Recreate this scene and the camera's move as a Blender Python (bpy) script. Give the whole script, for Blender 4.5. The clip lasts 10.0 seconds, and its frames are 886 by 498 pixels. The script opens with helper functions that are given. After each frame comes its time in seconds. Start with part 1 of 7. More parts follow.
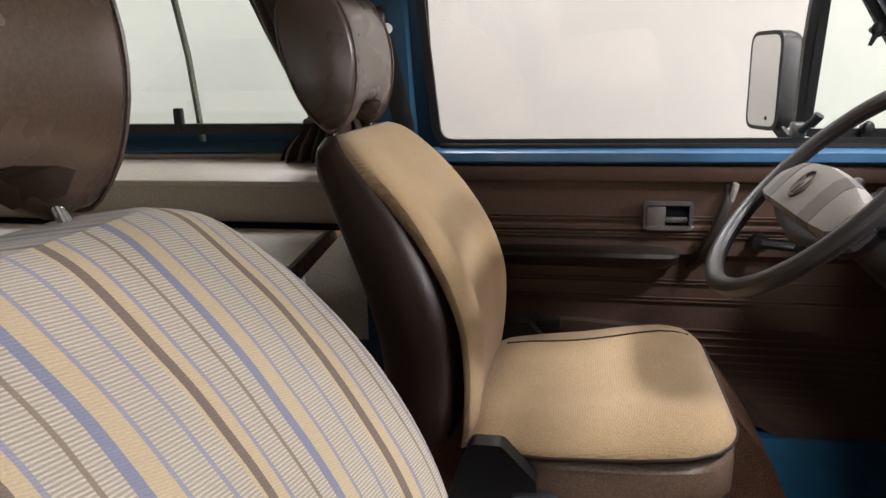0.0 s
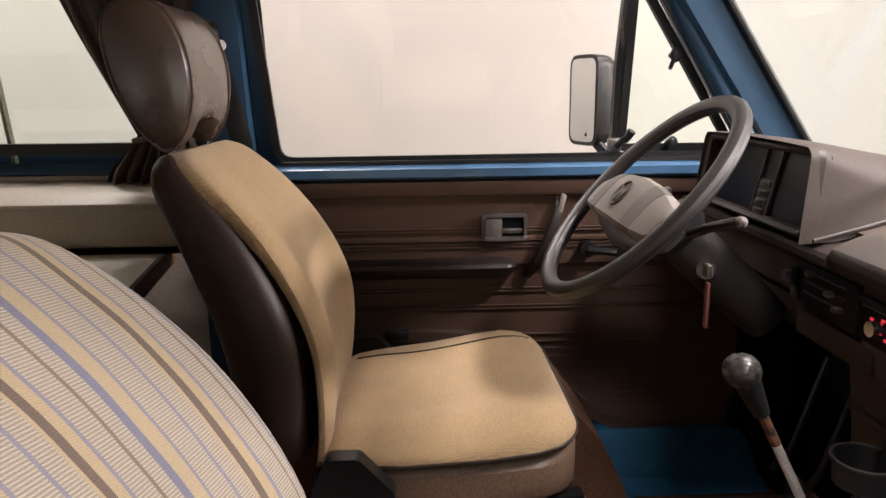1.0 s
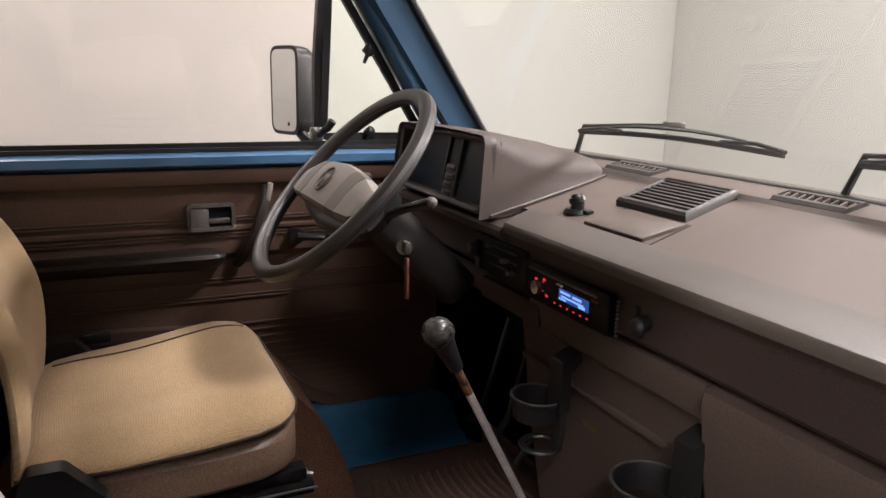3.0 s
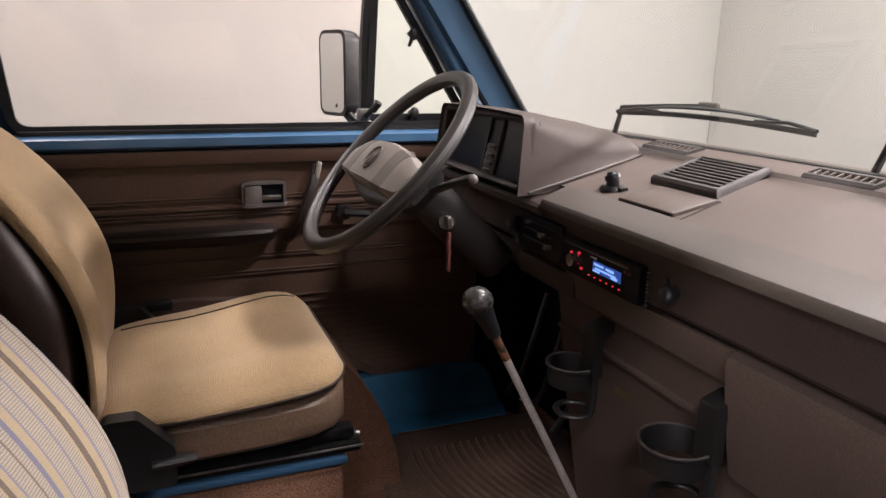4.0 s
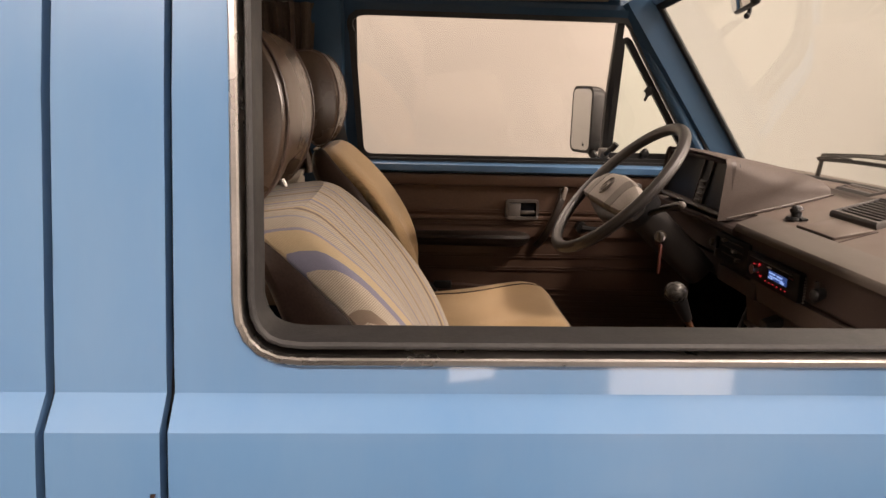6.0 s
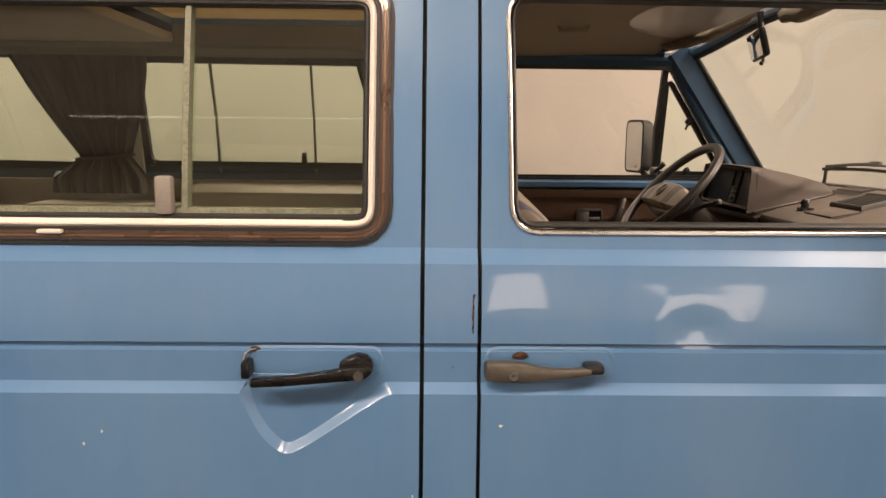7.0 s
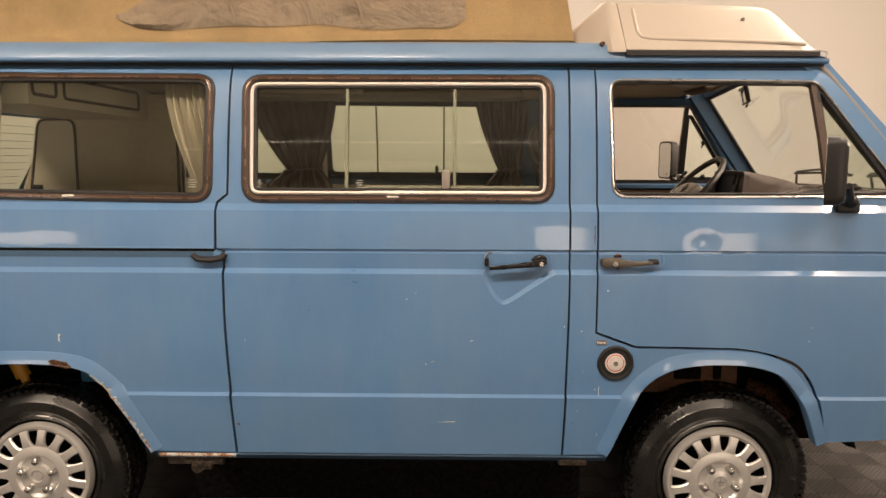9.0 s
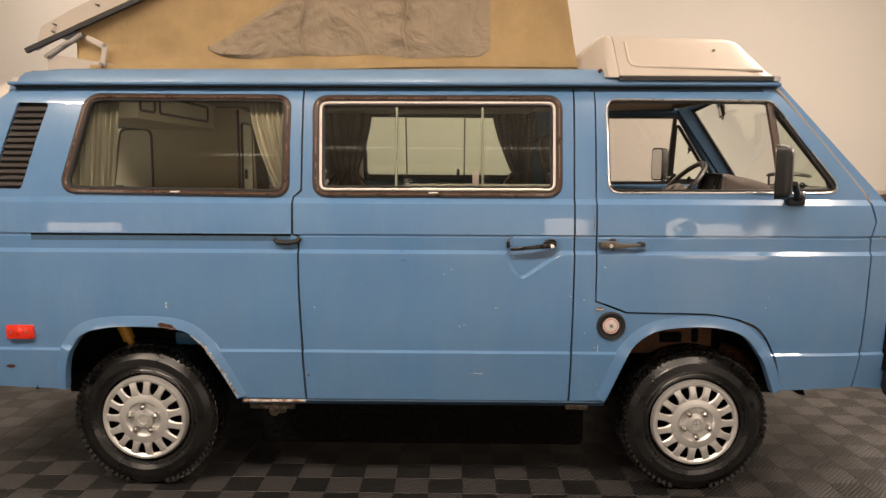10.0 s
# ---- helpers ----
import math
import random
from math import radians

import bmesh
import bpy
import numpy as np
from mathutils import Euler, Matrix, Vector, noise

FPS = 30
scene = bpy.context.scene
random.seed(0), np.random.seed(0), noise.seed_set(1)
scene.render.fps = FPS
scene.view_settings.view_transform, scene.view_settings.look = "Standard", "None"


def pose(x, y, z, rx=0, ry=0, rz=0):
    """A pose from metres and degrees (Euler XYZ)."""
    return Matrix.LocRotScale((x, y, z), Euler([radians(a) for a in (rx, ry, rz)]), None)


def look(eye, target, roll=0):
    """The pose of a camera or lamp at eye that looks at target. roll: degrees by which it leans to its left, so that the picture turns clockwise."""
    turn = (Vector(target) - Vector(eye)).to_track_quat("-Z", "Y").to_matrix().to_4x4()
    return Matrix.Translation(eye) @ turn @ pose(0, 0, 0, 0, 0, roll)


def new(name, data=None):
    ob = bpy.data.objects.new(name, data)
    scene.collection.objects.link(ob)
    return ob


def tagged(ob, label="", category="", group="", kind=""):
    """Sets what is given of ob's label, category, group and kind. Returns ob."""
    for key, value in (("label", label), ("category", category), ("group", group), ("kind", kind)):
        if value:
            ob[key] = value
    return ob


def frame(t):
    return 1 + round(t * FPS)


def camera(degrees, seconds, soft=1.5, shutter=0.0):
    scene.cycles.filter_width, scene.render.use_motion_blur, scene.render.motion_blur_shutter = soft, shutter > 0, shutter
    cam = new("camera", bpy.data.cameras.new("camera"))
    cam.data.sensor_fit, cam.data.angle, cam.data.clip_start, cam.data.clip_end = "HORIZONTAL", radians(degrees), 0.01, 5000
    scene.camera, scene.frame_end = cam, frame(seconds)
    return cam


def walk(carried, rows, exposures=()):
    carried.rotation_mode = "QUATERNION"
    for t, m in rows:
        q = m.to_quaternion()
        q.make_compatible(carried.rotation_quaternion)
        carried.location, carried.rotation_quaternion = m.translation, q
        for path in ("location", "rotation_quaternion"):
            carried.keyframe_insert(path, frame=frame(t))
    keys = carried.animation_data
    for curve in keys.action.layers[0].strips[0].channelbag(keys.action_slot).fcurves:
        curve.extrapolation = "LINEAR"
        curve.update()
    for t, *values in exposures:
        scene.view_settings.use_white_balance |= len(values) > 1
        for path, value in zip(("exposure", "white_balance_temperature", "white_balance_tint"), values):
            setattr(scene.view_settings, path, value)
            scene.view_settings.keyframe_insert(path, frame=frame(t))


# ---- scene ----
cam = camera(62.7, 10.0)
PATH = [
    (0, (-0.115, -0.784, 1.51), (-0.48, 1.122, 1.028), -1.2),
    (0.5, (-0.1, -0.798, 1.507), (-0.285, 1.142, 1.058), -1.2),
    (1, (-0.124, -0.803, 1.508), (-0.055, 1.147, 1.069), -0.7),
    (1.5, (-0.121, -0.807, 1.501), (0.188, 1.122, 1.074), -0.1),
    (2, (-0.126, -0.83, 1.501), (0.432, 1.044, 1.079), 0.5),
    (2.5, (-0.13, -0.83, 1.506), (0.633, 0.967, 1.07), 1.0),
    (2.7, (-0.132, -0.837, 1.505), (0.691, 0.932, 1.066), 1.3),
    (3.8, (-0.15, -0.901, 1.509), (0.657, 0.857, 1.003), 1.0),
    (4, (-0.161, -0.917, 1.506), (0.558, 0.88, 1.003), 1.0),
    (4.5, (-0.153, -0.972, 1.544), (0.327, 0.897, 1.015), 1.1),
    (5, (-0.137, -1.036, 1.589), (0.119, 0.871, 1.046), 0.9),
    (5.2, (-0.148, -1.078, 1.603), (0.065, 0.837, 1.066), 1.0),
    (6.5, (-0.423, -1.728, 1.521), (-0.356, 0.239, 1.166), 1.4),
    (7, (-0.556, -2.049, 1.499), (-0.523, -0.073, 1.194), 0.6),
    (7.5, (-0.725, -2.363, 1.489), (-0.72, -0.383, 1.209), 0.1),
    (8, (-0.817, -2.69, 1.487), (-0.828, -0.708, 1.22), -0.1),
    (8.5, (-0.891, -3.002, 1.484), (-0.913, -1.018, 1.231), 0.0),
    (9, (-0.963, -3.327, 1.471), (-0.988, -1.343, 1.225), 0.2),
    (9.5, (-0.998, -3.639, 1.475), (-1.037, -1.654, 1.232), 0.2),
    (10, (-1.072, -3.955, 1.464), (-1.104, -1.969, 1.232), 0.2),
]
EXPOSURES = [(0.0, 1.40, 5150, 8), (0.5, 1.39, 5450, 12), (1.3, 1.36, 5550, 14), (2.1, 1.22, 5450, 13), (2.6, 1.15, 5450, 13), (4.0, 1.20, 5450, 16), (5.2, 1.25, 5430, 16), (6.5, 0.68, 6950, 19), (7.1, 0.58, 6900, 16), (8.5, 0.56, 7150, 16), (10.0, 0.52, 6600, 13)]
walk(cam, [(t, look(eye, target, roll)) for t, eye, target, roll in PATH], EXPOSURES)

# ---- light and room ----
world = bpy.data.worlds.new("world")
scene.world = world
world.use_nodes = True
world.node_tree.nodes["Background"].inputs[0].default_value = (1.0, 0.93, 0.85, 1)
world.node_tree.nodes["Background"].inputs[1].default_value = 0.03


def area_lamp(name, at, target, sx, sy, watts, tint):
    data = bpy.data.lights.new(name, "AREA")
    data.shape, data.size, data.size_y, data.energy, data.color = "RECTANGLE", sx, sy, watts, tint
    ob = new(name, data)
    ob.matrix_world = look(at, target)
    return ob


WARM = (1.0, 0.84, 0.68)
PANELS = [(-4.2, -3.5, 130), (-1.6, -3.5, 110), (1.0, -3.5, 62), (-4.2, 1.7, 52), (-1.1, 2.5, 36), (1.8, 0.9, 46), (1.8, -0.9, 60)]
for px, py, watts in PANELS:
    area_lamp("panel_lamp", (px, py, 3.96), (px, py, 0), 0.4 if py == -0.9 else 1.2, 0.6, watts, WARM)
for px, pz, sx, sy in ((-6.4, 1.05, 1.25, 0.8), (0.40, 1.20, 0.58, 1.5), (2.55, 0.90, 1.30, 1.5)):
    area_lamp("wall_softbox", (px, -7.9, pz), (px, 0, pz), sx, sy, 13 * sx * sy, WARM)
area_lamp("front_softbox", (3.28, 0.05, 2.35), (0, 0.2, 1.2), 0.34, 0.30, 54, WARM)
for py in (-4.4, -6.6):
    area_lamp("strip_lamp", (-1.2, py, 3.93), (-1.2, py, 0), 6.0, 0.03, 0.7, WARM)

# ---- materials ----


def nodes_of(name):
    m = bpy.data.materials.new(name)
    m.use_nodes = True
    nt = m.node_tree
    return m, nt, nt.nodes["Principled BSDF"]


def tex(nt, kind, scale, coord, **sets):
    n = nt.nodes.new(kind)
    n.inputs["Scale"].default_value = scale
    for key, val in sets.items():
        n.inputs[key].default_value = val
    nt.links.new(coord, n.inputs["Vector"])
    return n


def coords(nt, stretch=(1, 1, 1), turn=(0, 0, 0)):
    tc = nt.nodes.new("ShaderNodeTexCoord")
    mp = nt.nodes.new("ShaderNodeMapping")
    mp.inputs["Scale"].default_value = stretch
    mp.inputs["Rotation"].default_value = [radians(a) for a in turn]
    nt.links.new(tc.outputs["Object"], mp.inputs["Vector"])
    return mp.outputs["Vector"]


def mixed(nt, fac, a, b, mode="MIX"):
    n = nt.nodes.new("ShaderNodeMix")
    n.data_type, n.blend_type = "RGBA", mode
    for sock, v in ((n.inputs[0], fac), (n.inputs[6], a), (n.inputs[7], b)):
        if hasattr(v, "is_linked"):
            nt.links.new(v, sock)
        elif isinstance(v, (int, float)):
            sock.default_value = v
        else:
            sock.default_value = (*v, 1)
    return n.outputs[2]


def ramp(nt, fac, stops, kind="LINEAR"):
    n = nt.nodes.new("ShaderNodeValToRGB")
    n.color_ramp.interpolation = kind
    while len(n.color_ramp.elements) < len(stops):
        n.color_ramp.elements.new(0.5)
    for el, (p, c) in zip(n.color_ramp.elements, stops):
        el.position = p
        el.color = (*c, 1) if hasattr(c, "__len__") else (c, c, c, 1)
    nt.links.new(fac, n.inputs[0])
    return n.outputs[0]


def bump(nt, bsdf, height, strength, dist=0.002):
    b = nt.nodes.new("ShaderNodeBump")
    b.inputs["Strength"].default_value, b.inputs["Distance"].default_value = strength, dist
    nt.links.new(height, b.inputs["Height"])
    nt.links.new(b.outputs[0], bsdf.inputs["Normal"])
    return b


def surface(name, base, rough=0.5, metal=0.0, grain=300.0, grain_amt=0.15, patch=6.0, patch_amt=0.15, bump_amt=0.15, dist=0.001,
            stretch=(1, 1, 1), coat=0.0, rough_var=0.08, spec=0.5):
    """Colour with fine grain and broad patches, and a fine relief."""
    m, nt, bs = nodes_of(name)
    co = coords(nt, stretch)
    fine = tex(nt, "ShaderNodeTexNoise", grain, co, Detail=3.0)
    broad = tex(nt, "ShaderNodeTexNoise", patch, co, Detail=4.0, Roughness=0.6)
    dark = tuple(c * (1 - 2 * grain_amt) for c in base)
    lite = tuple(min(1, c * (1 + grain_amt)) for c in base)
    c1 = ramp(nt, fine.outputs[0], [(0.35, dark), (0.65, lite)])
    tone = ramp(nt, broad.outputs[0], [(0.12, max(0, 1 - 1.7 * patch_amt)), (0.88, 1.0)])
    col = mixed(nt, 1.0, c1, tone, "MULTIPLY")
    nt.links.new(col, bs.inputs["Base Color"])
    r = ramp(nt, broad.outputs[0], [(0.1, max(0, rough - 1.8 * rough_var)), (0.9, min(1, rough + 1.8 * rough_var))])
    nt.links.new(r, bs.inputs["Roughness"])
    bs.inputs["Metallic"].default_value = metal
    bs.inputs["Coat Weight"].default_value = coat
    bs.inputs["Coat Roughness"].default_value = 0.06
    bs.inputs["Specular IOR Level"].default_value = spec
    if bump_amt:
        bump(nt, bs, fine.outputs[0], bump_amt, dist)
    return m


def glass(name, tint, gloss=1.0, least=0.045):
    """A thin pane: what passes is tinted, what is mirrored follows Fresnel."""
    m, nt, bs = nodes_of(name)
    nt.nodes.remove(bs)
    tr, gl = nt.nodes.new("ShaderNodeBsdfTransparent"), nt.nodes.new("ShaderNodeBsdfGlossy")
    tr.inputs[0].default_value = (*tint, 1)
    gl.inputs["Roughness"].default_value = 0.01
    gl.inputs[0].default_value = (gloss, gloss, gloss, 1)
    lw, mx = nt.nodes.new("ShaderNodeLayerWeight"), nt.nodes.new("ShaderNodeMixShader")
    p5, ma = nt.nodes.new("ShaderNodeMath"), nt.nodes.new("ShaderNodeMath")
    p5.operation, ma.operation = "POWER", "MULTIPLY_ADD"
    p5.inputs[1].default_value, ma.inputs[1].default_value, ma.inputs[2].default_value = 5.0, 0.6, least
    lw.inputs[0].default_value = 0.5
    nt.links.new(lw.outputs["Facing"], p5.inputs[0])
    nt.links.new(p5.outputs[0], ma.inputs[0])
    nt.links.new(ma.outputs[0], mx.inputs[0])
    nt.links.new(tr.outputs[0], mx.inputs[1])
    nt.links.new(gl.outputs[0], mx.inputs[2])
    nt.links.new(mx.outputs[0], nt.nodes["Material Output"].inputs[0])
    return m


def glow(name, tint, strength):
    m, nt, bs = nodes_of(name)
    bs.inputs["Base Color"].default_value = (0.02, 0.02, 0.02, 1)
    bs.inputs["Emission Color"].default_value = (*tint, 1)
    bs.inputs["Emission Strength"].default_value = strength
    return m


def paint_blue():
    m, nt, bs = nodes_of("blue_paint")
    co = coords(nt)
    broad = tex(nt, "ShaderNodeTexNoise", 2.2, co, Detail=5.0, Roughness=0.65)
    fine = tex(nt, "ShaderNodeTexNoise", 900.0, co, Detail=2.0)
    c1 = ramp(nt, broad.outputs[0], [(0.1, (0.072, 0.172, 0.338)), (0.9, (0.098, 0.218, 0.398))])
    haze = tex(nt, "ShaderNodeTexNoise", 6.0, coords(nt, (1, 1, 0.25)), Detail=6.0, Roughness=0.7)
    c1 = mixed(nt, ramp(nt, haze.outputs[0], [(0.35, 0.0), (0.95, 0.40)]), c1, (0.20, 0.29, 0.40))
    nt.links.new(c1, bs.inputs["Base Color"])
    nt.links.new(ramp(nt, broad.outputs[0], [(0.1, 0.22), (0.9, 0.42)]), bs.inputs["Roughness"])
    bs.inputs["Coat Weight"].default_value = 0.8
    wavy = tex(nt, "ShaderNodeTexNoise", 5.0, co, Detail=1.0)
    nt.links.new(ramp(nt, broad.outputs[0], [(0.1, 0.015), (0.9, 0.09)]), bs.inputs["Coat Roughness"])
    b2 = bump(nt, bs, wavy.outputs[0], 0.19, 0.02)
    nt.links.new(b2.outputs[0], bs.inputs["Coat Normal"])
    return m


def stripes():
    """Woven cover: lengthwise stripes in beige, brown, blue and a ribbed off-white."""
    m, nt, bs = nodes_of("striped_cloth")
    tc = nt.nodes.new("ShaderNodeTexCoord")
    sep = nt.nodes.new("ShaderNodeSeparateXYZ")
    nt.links.new(tc.outputs["Object"], sep.inputs[0])
    wob = tex(nt, "ShaderNodeTexNoise", 9.0, tc.outputs["Object"], Detail=1.0)
    w = nt.nodes.new("ShaderNodeMath")
    w.operation = "MULTIPLY_ADD"
    nt.links.new(wob.outputs[0], w.inputs[0])
    w.inputs[1].default_value = 0.008
    nt.links.new(sep.outputs["Y"], w.inputs[2])
    f = nt.nodes.new("ShaderNodeMath")
    f.operation = "MULTIPLY_ADD"
    nt.links.new(w.outputs[0], f.inputs[0])
    f.inputs[1].default_value, f.inputs[2].default_value = 1 / 0.130, -0.500
    fr = nt.nodes.new("ShaderNodeMath")
    fr.operation = "FRACT"
    nt.links.new(f.outputs[0], fr.inputs[0])
    BE, RIB, BR, BL, TH, TB = (0.49, 0.385, 0.24), (0.53, 0.465, 0.37), (0.165, 0.122, 0.094), (0.205, 0.205, 0.285), (0.27, 0.26, 0.32), (0.23, 0.175, 0.13)
    seq = [(0, BL), (0.035, BE), (0.150, TH), (0.178, RIB), (0.355, TH), (0.380, RIB), (0.50, BE), (0.525, BR), (0.583, BE), (0.660, TH), (0.685, RIB), (0.835, TB), (0.860, RIB), (0.968, BL)]
    col = ramp(nt, fr.outputs[0], seq, "CONSTANT")
    rows_ = tex(nt, "ShaderNodeTexWave", 180.0, coords(nt, (-1, 0.25, 1)), Distortion=0.6, Detail=1.0)
    rows_.bands_direction = "DIAGONAL"
    weave = tex(nt, "ShaderNodeTexNoise", 900.0, tc.outputs["Object"], Detail=2.0)
    isrib = ramp(nt, fr.outputs[0], [(0, 0.0), (0.178, 1.0), (0.355, 0.0), (0.380, 1.0), (0.50, 0.0), (0.685, 1.0), (0.835, 0.0), (0.860, 1.0), (0.968, 0.0)], "CONSTANT")
    ribs = nt.nodes.new("ShaderNodeMath")
    ribs.operation = "MULTIPLY"
    nt.links.new(isrib, ribs.inputs[0])
    nt.links.new(ramp(nt, rows_.outputs[1], [(0.30, 0.0), (0.62, 0.85)]), ribs.inputs[1])
    col = mixed(nt, ribs.outputs[0], col, (0.30, 0.25, 0.20))
    twill = tex(nt, "ShaderNodeTexWave", 230.0, coords(nt, (-1, 0.5, 1)), Distortion=1.0)
    twill.bands_direction = "DIAGONAL"
    col = mixed(nt, 0.5, col, ramp(nt, twill.outputs[1], [(0.2, 0.78), (0.7, 1.0)]), "MULTIPLY")
    col = mixed(nt, 0.4, col, ramp(nt, weave.outputs[0], [(0.3, 0.6), (0.7, 1.0)]), "MULTIPLY")
    nt.links.new(col, bs.inputs["Base Color"])
    bs.inputs["Roughness"].default_value = 0.95
    bs.inputs["Sheen Weight"].default_value = 0.15
    bump(nt, bs, rows_.outputs[1], 0.25, 0.0015)
    return m


def woven(name, base, alt):
    """Coarse plain weave: crossing threads of two tones with worn patches."""
    m, nt, bs = nodes_of(name)
    a = tex(nt, "ShaderNodeTexWave", 190.0, coords(nt, (-1, 0, 1)), Distortion=1.2, Detail=1.0)
    a.bands_direction = "DIAGONAL"
    b = tex(nt, "ShaderNodeTexWave", 130.0, coords(nt, (0, 1, 0)), Distortion=1.2, Detail=1.0)
    b.bands_direction = "Y"
    th = nt.nodes.new("ShaderNodeMath")
    th.operation = "MULTIPLY"
    nt.links.new(a.outputs[1], th.inputs[0])
    nt.links.new(b.outputs[1], th.inputs[1])
    fine = tex(nt, "ShaderNodeTexNoise", 420.0, coords(nt), Detail=4.0)
    broad = tex(nt, "ShaderNodeTexNoise", 7.0, coords(nt), Detail=4.0, Roughness=0.6)
    col = ramp(nt, th.outputs[0], [(0.05, alt), (0.55, base)])
    col = mixed(nt, 0.6, col, ramp(nt, fine.outputs[0], [(0.32, 0.55), (0.62, 1.0)]), "MULTIPLY")
    col = mixed(nt, 1.0, col, ramp(nt, broad.outputs[0], [(0.3, 0.86), (0.7, 1.0)]), "MULTIPLY")
    nt.links.new(col, bs.inputs["Base Color"])
    bs.inputs["Roughness"].default_value = 0.95
    bs.inputs["Specular IOR Level"].default_value = 0.2
    bs.inputs["Sheen Weight"].default_value = 0.25
    bump(nt, bs, fine.outputs[0], 0.5, 0.0015)
    return m


def floor_tile(name, base, turn):
    """Moulded plastic tile with slanting ribs."""
    m, nt, bs = nodes_of(name)
    co = coords(nt, (1, 1, 1), (0, 0, turn))
    wave = tex(nt, "ShaderNodeTexWave", 18.3, co)
    dust = tex(nt, "ShaderNodeTexNoise", 3.0, coords(nt), Detail=6.0, Roughness=0.7)
    info = nt.nodes.new("ShaderNodeObjectInfo")
    col = ramp(nt, wave.outputs[1], [(0.3, tuple(0.55 * c for c in base)), (0.6, base)])
    col = mixed(nt, ramp(nt, dust.outputs[0], [(0.45, 0.0), (0.95, 0.16)]), col, (0.10, 0.095, 0.09))
    col = mixed(nt, 1.0, col, ramp(nt, info.outputs["Random"], [(0, 0.85), (1, 1.0)]), "MULTIPLY")
    nt.links.new(col, bs.inputs["Base Color"])
    bs.inputs["Roughness"].default_value = 0.5
    bump(nt, bs, wave.outputs[1], 0.5, 0.004)
    return m


def worn_edge():
    """Bare primer, old paint and rust mixed in flakes."""
    m, nt, bs = nodes_of("worn_edge")
    a = tex(nt, "ShaderNodeTexNoise", 45.0, coords(nt), Detail=6.0, Roughness=0.7)
    b = tex(nt, "ShaderNodeTexNoise", 120.0, coords(nt), Detail=4.0)
    col = ramp(nt, a.outputs[0], [(0.36, (0.11, 0.045, 0.018)), (0.46, (0.30, 0.20, 0.13)), (0.52, (0.50, 0.50, 0.48)), (0.62, (0.15, 0.26, 0.40))])
    nt.links.new(col, bs.inputs["Base Color"])
    bs.inputs["Roughness"].default_value = 0.8
    bump(nt, bs, b.outputs[0], 0.7, 0.003)
    return m


BLUE = paint_blue()
BLUE_ROOF = surface("faded_roof_blue", (0.155, 0.262, 0.41), 0.46, patch=5, patch_amt=0.15, grain_amt=0.04, coat=0.12, bump_amt=0.02)
BLUE_SHADED = surface("blue_paint_shaded", (0.027, 0.072, 0.136), 0.45, patch_amt=0.2, grain_amt=0.03, coat=0.12, bump_amt=0.0, spec=0.35)
TEAL = surface("blue_paint_sill", (0.040, 0.185, 0.36), 0.42, patch=9, patch_amt=0.4, grain_amt=0.05, bump_amt=0.05)
WALLP = surface("wall_paint", (0.57, 0.545, 0.51), 0.85, grain=120, grain_amt=0.02, patch=0.7, patch_amt=0.06, bump_amt=0.05)
CEILP = surface("ceiling_paint", (0.80, 0.79, 0.77), 0.9, grain_amt=0.03, patch=0.8, patch_amt=0.1)
RUBBER = surface("black_rubber", (0.018, 0.018, 0.019), 0.55, grain_amt=0.2, patch=20, patch_amt=0.3)
TYRE = surface("tyre_rubber", (0.0085, 0.0083, 0.0083), 0.30, spec=0.5, grain=160, grain_amt=0.3, patch=14, patch_amt=0.35, bump_amt=0.3)
BLACKP = surface("black_plastic", (0.013, 0.013, 0.014), 0.42, grain=500, grain_amt=0.2, bump_amt=0.25)
GREYP = surface("grey_plastic", (0.070, 0.062, 0.058), 0.48, grain=700, grain_amt=0.15, patch=9, patch_amt=0.2, bump_amt=0.3)
WHEELP = surface("steering_wheel_plastic", (0.055, 0.05, 0.047), 0.38, grain=600, grain_amt=0.12, patch_amt=0.25, bump_amt=0.15)
HORNP = surface("horn_pad_plastic", (0.28, 0.25, 0.22), 0.5, grain=700, grain_amt=0.1, bump_amt=0.2)
HORND = surface("horn_pad_dark_plastic", (0.15, 0.13, 0.115), 0.5, grain=700, grain_amt=0.1, bump_amt=0.2)
DASH = surface("dash_vinyl", (0.130, 0.101, 0.085), 0.44, grain=420, grain_amt=0.05, patch=5, patch_amt=0.16, bump_amt=0.15)
ROLL = surface("dash_roll_vinyl", (0.118, 0.100, 0.087), 0.42, grain=420, grain_amt=0.06, patch=5, patch_amt=0.2, bump_amt=0.2)
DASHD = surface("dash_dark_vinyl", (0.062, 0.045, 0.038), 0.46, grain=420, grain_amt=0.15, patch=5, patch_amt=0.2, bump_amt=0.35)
DASHF = surface("dash_face_shaded", (0.058, 0.042, 0.037), 0.50, grain=420, grain_amt=0.12, patch=5, patch_amt=0.2, bump_amt=0.25, spec=0.35)
PANEL = surface("door_card_vinyl", (0.122, 0.072, 0.050), 0.46, grain=380, grain_amt=0.14, patch=4, patch_amt=0.25, bump_amt=0.35)
VINYL = surface("brown_vinyl", (0.095, 0.060, 0.045), 0.42, grain=320, grain_amt=0.2, patch=7, patch_amt=0.25, bump_amt=0.4)
FRAMEG = surface("worn_grey_frame", (0.15, 0.135, 0.125), 0.42, grain=300, grain_amt=0.08, patch=30, patch_amt=0.3)
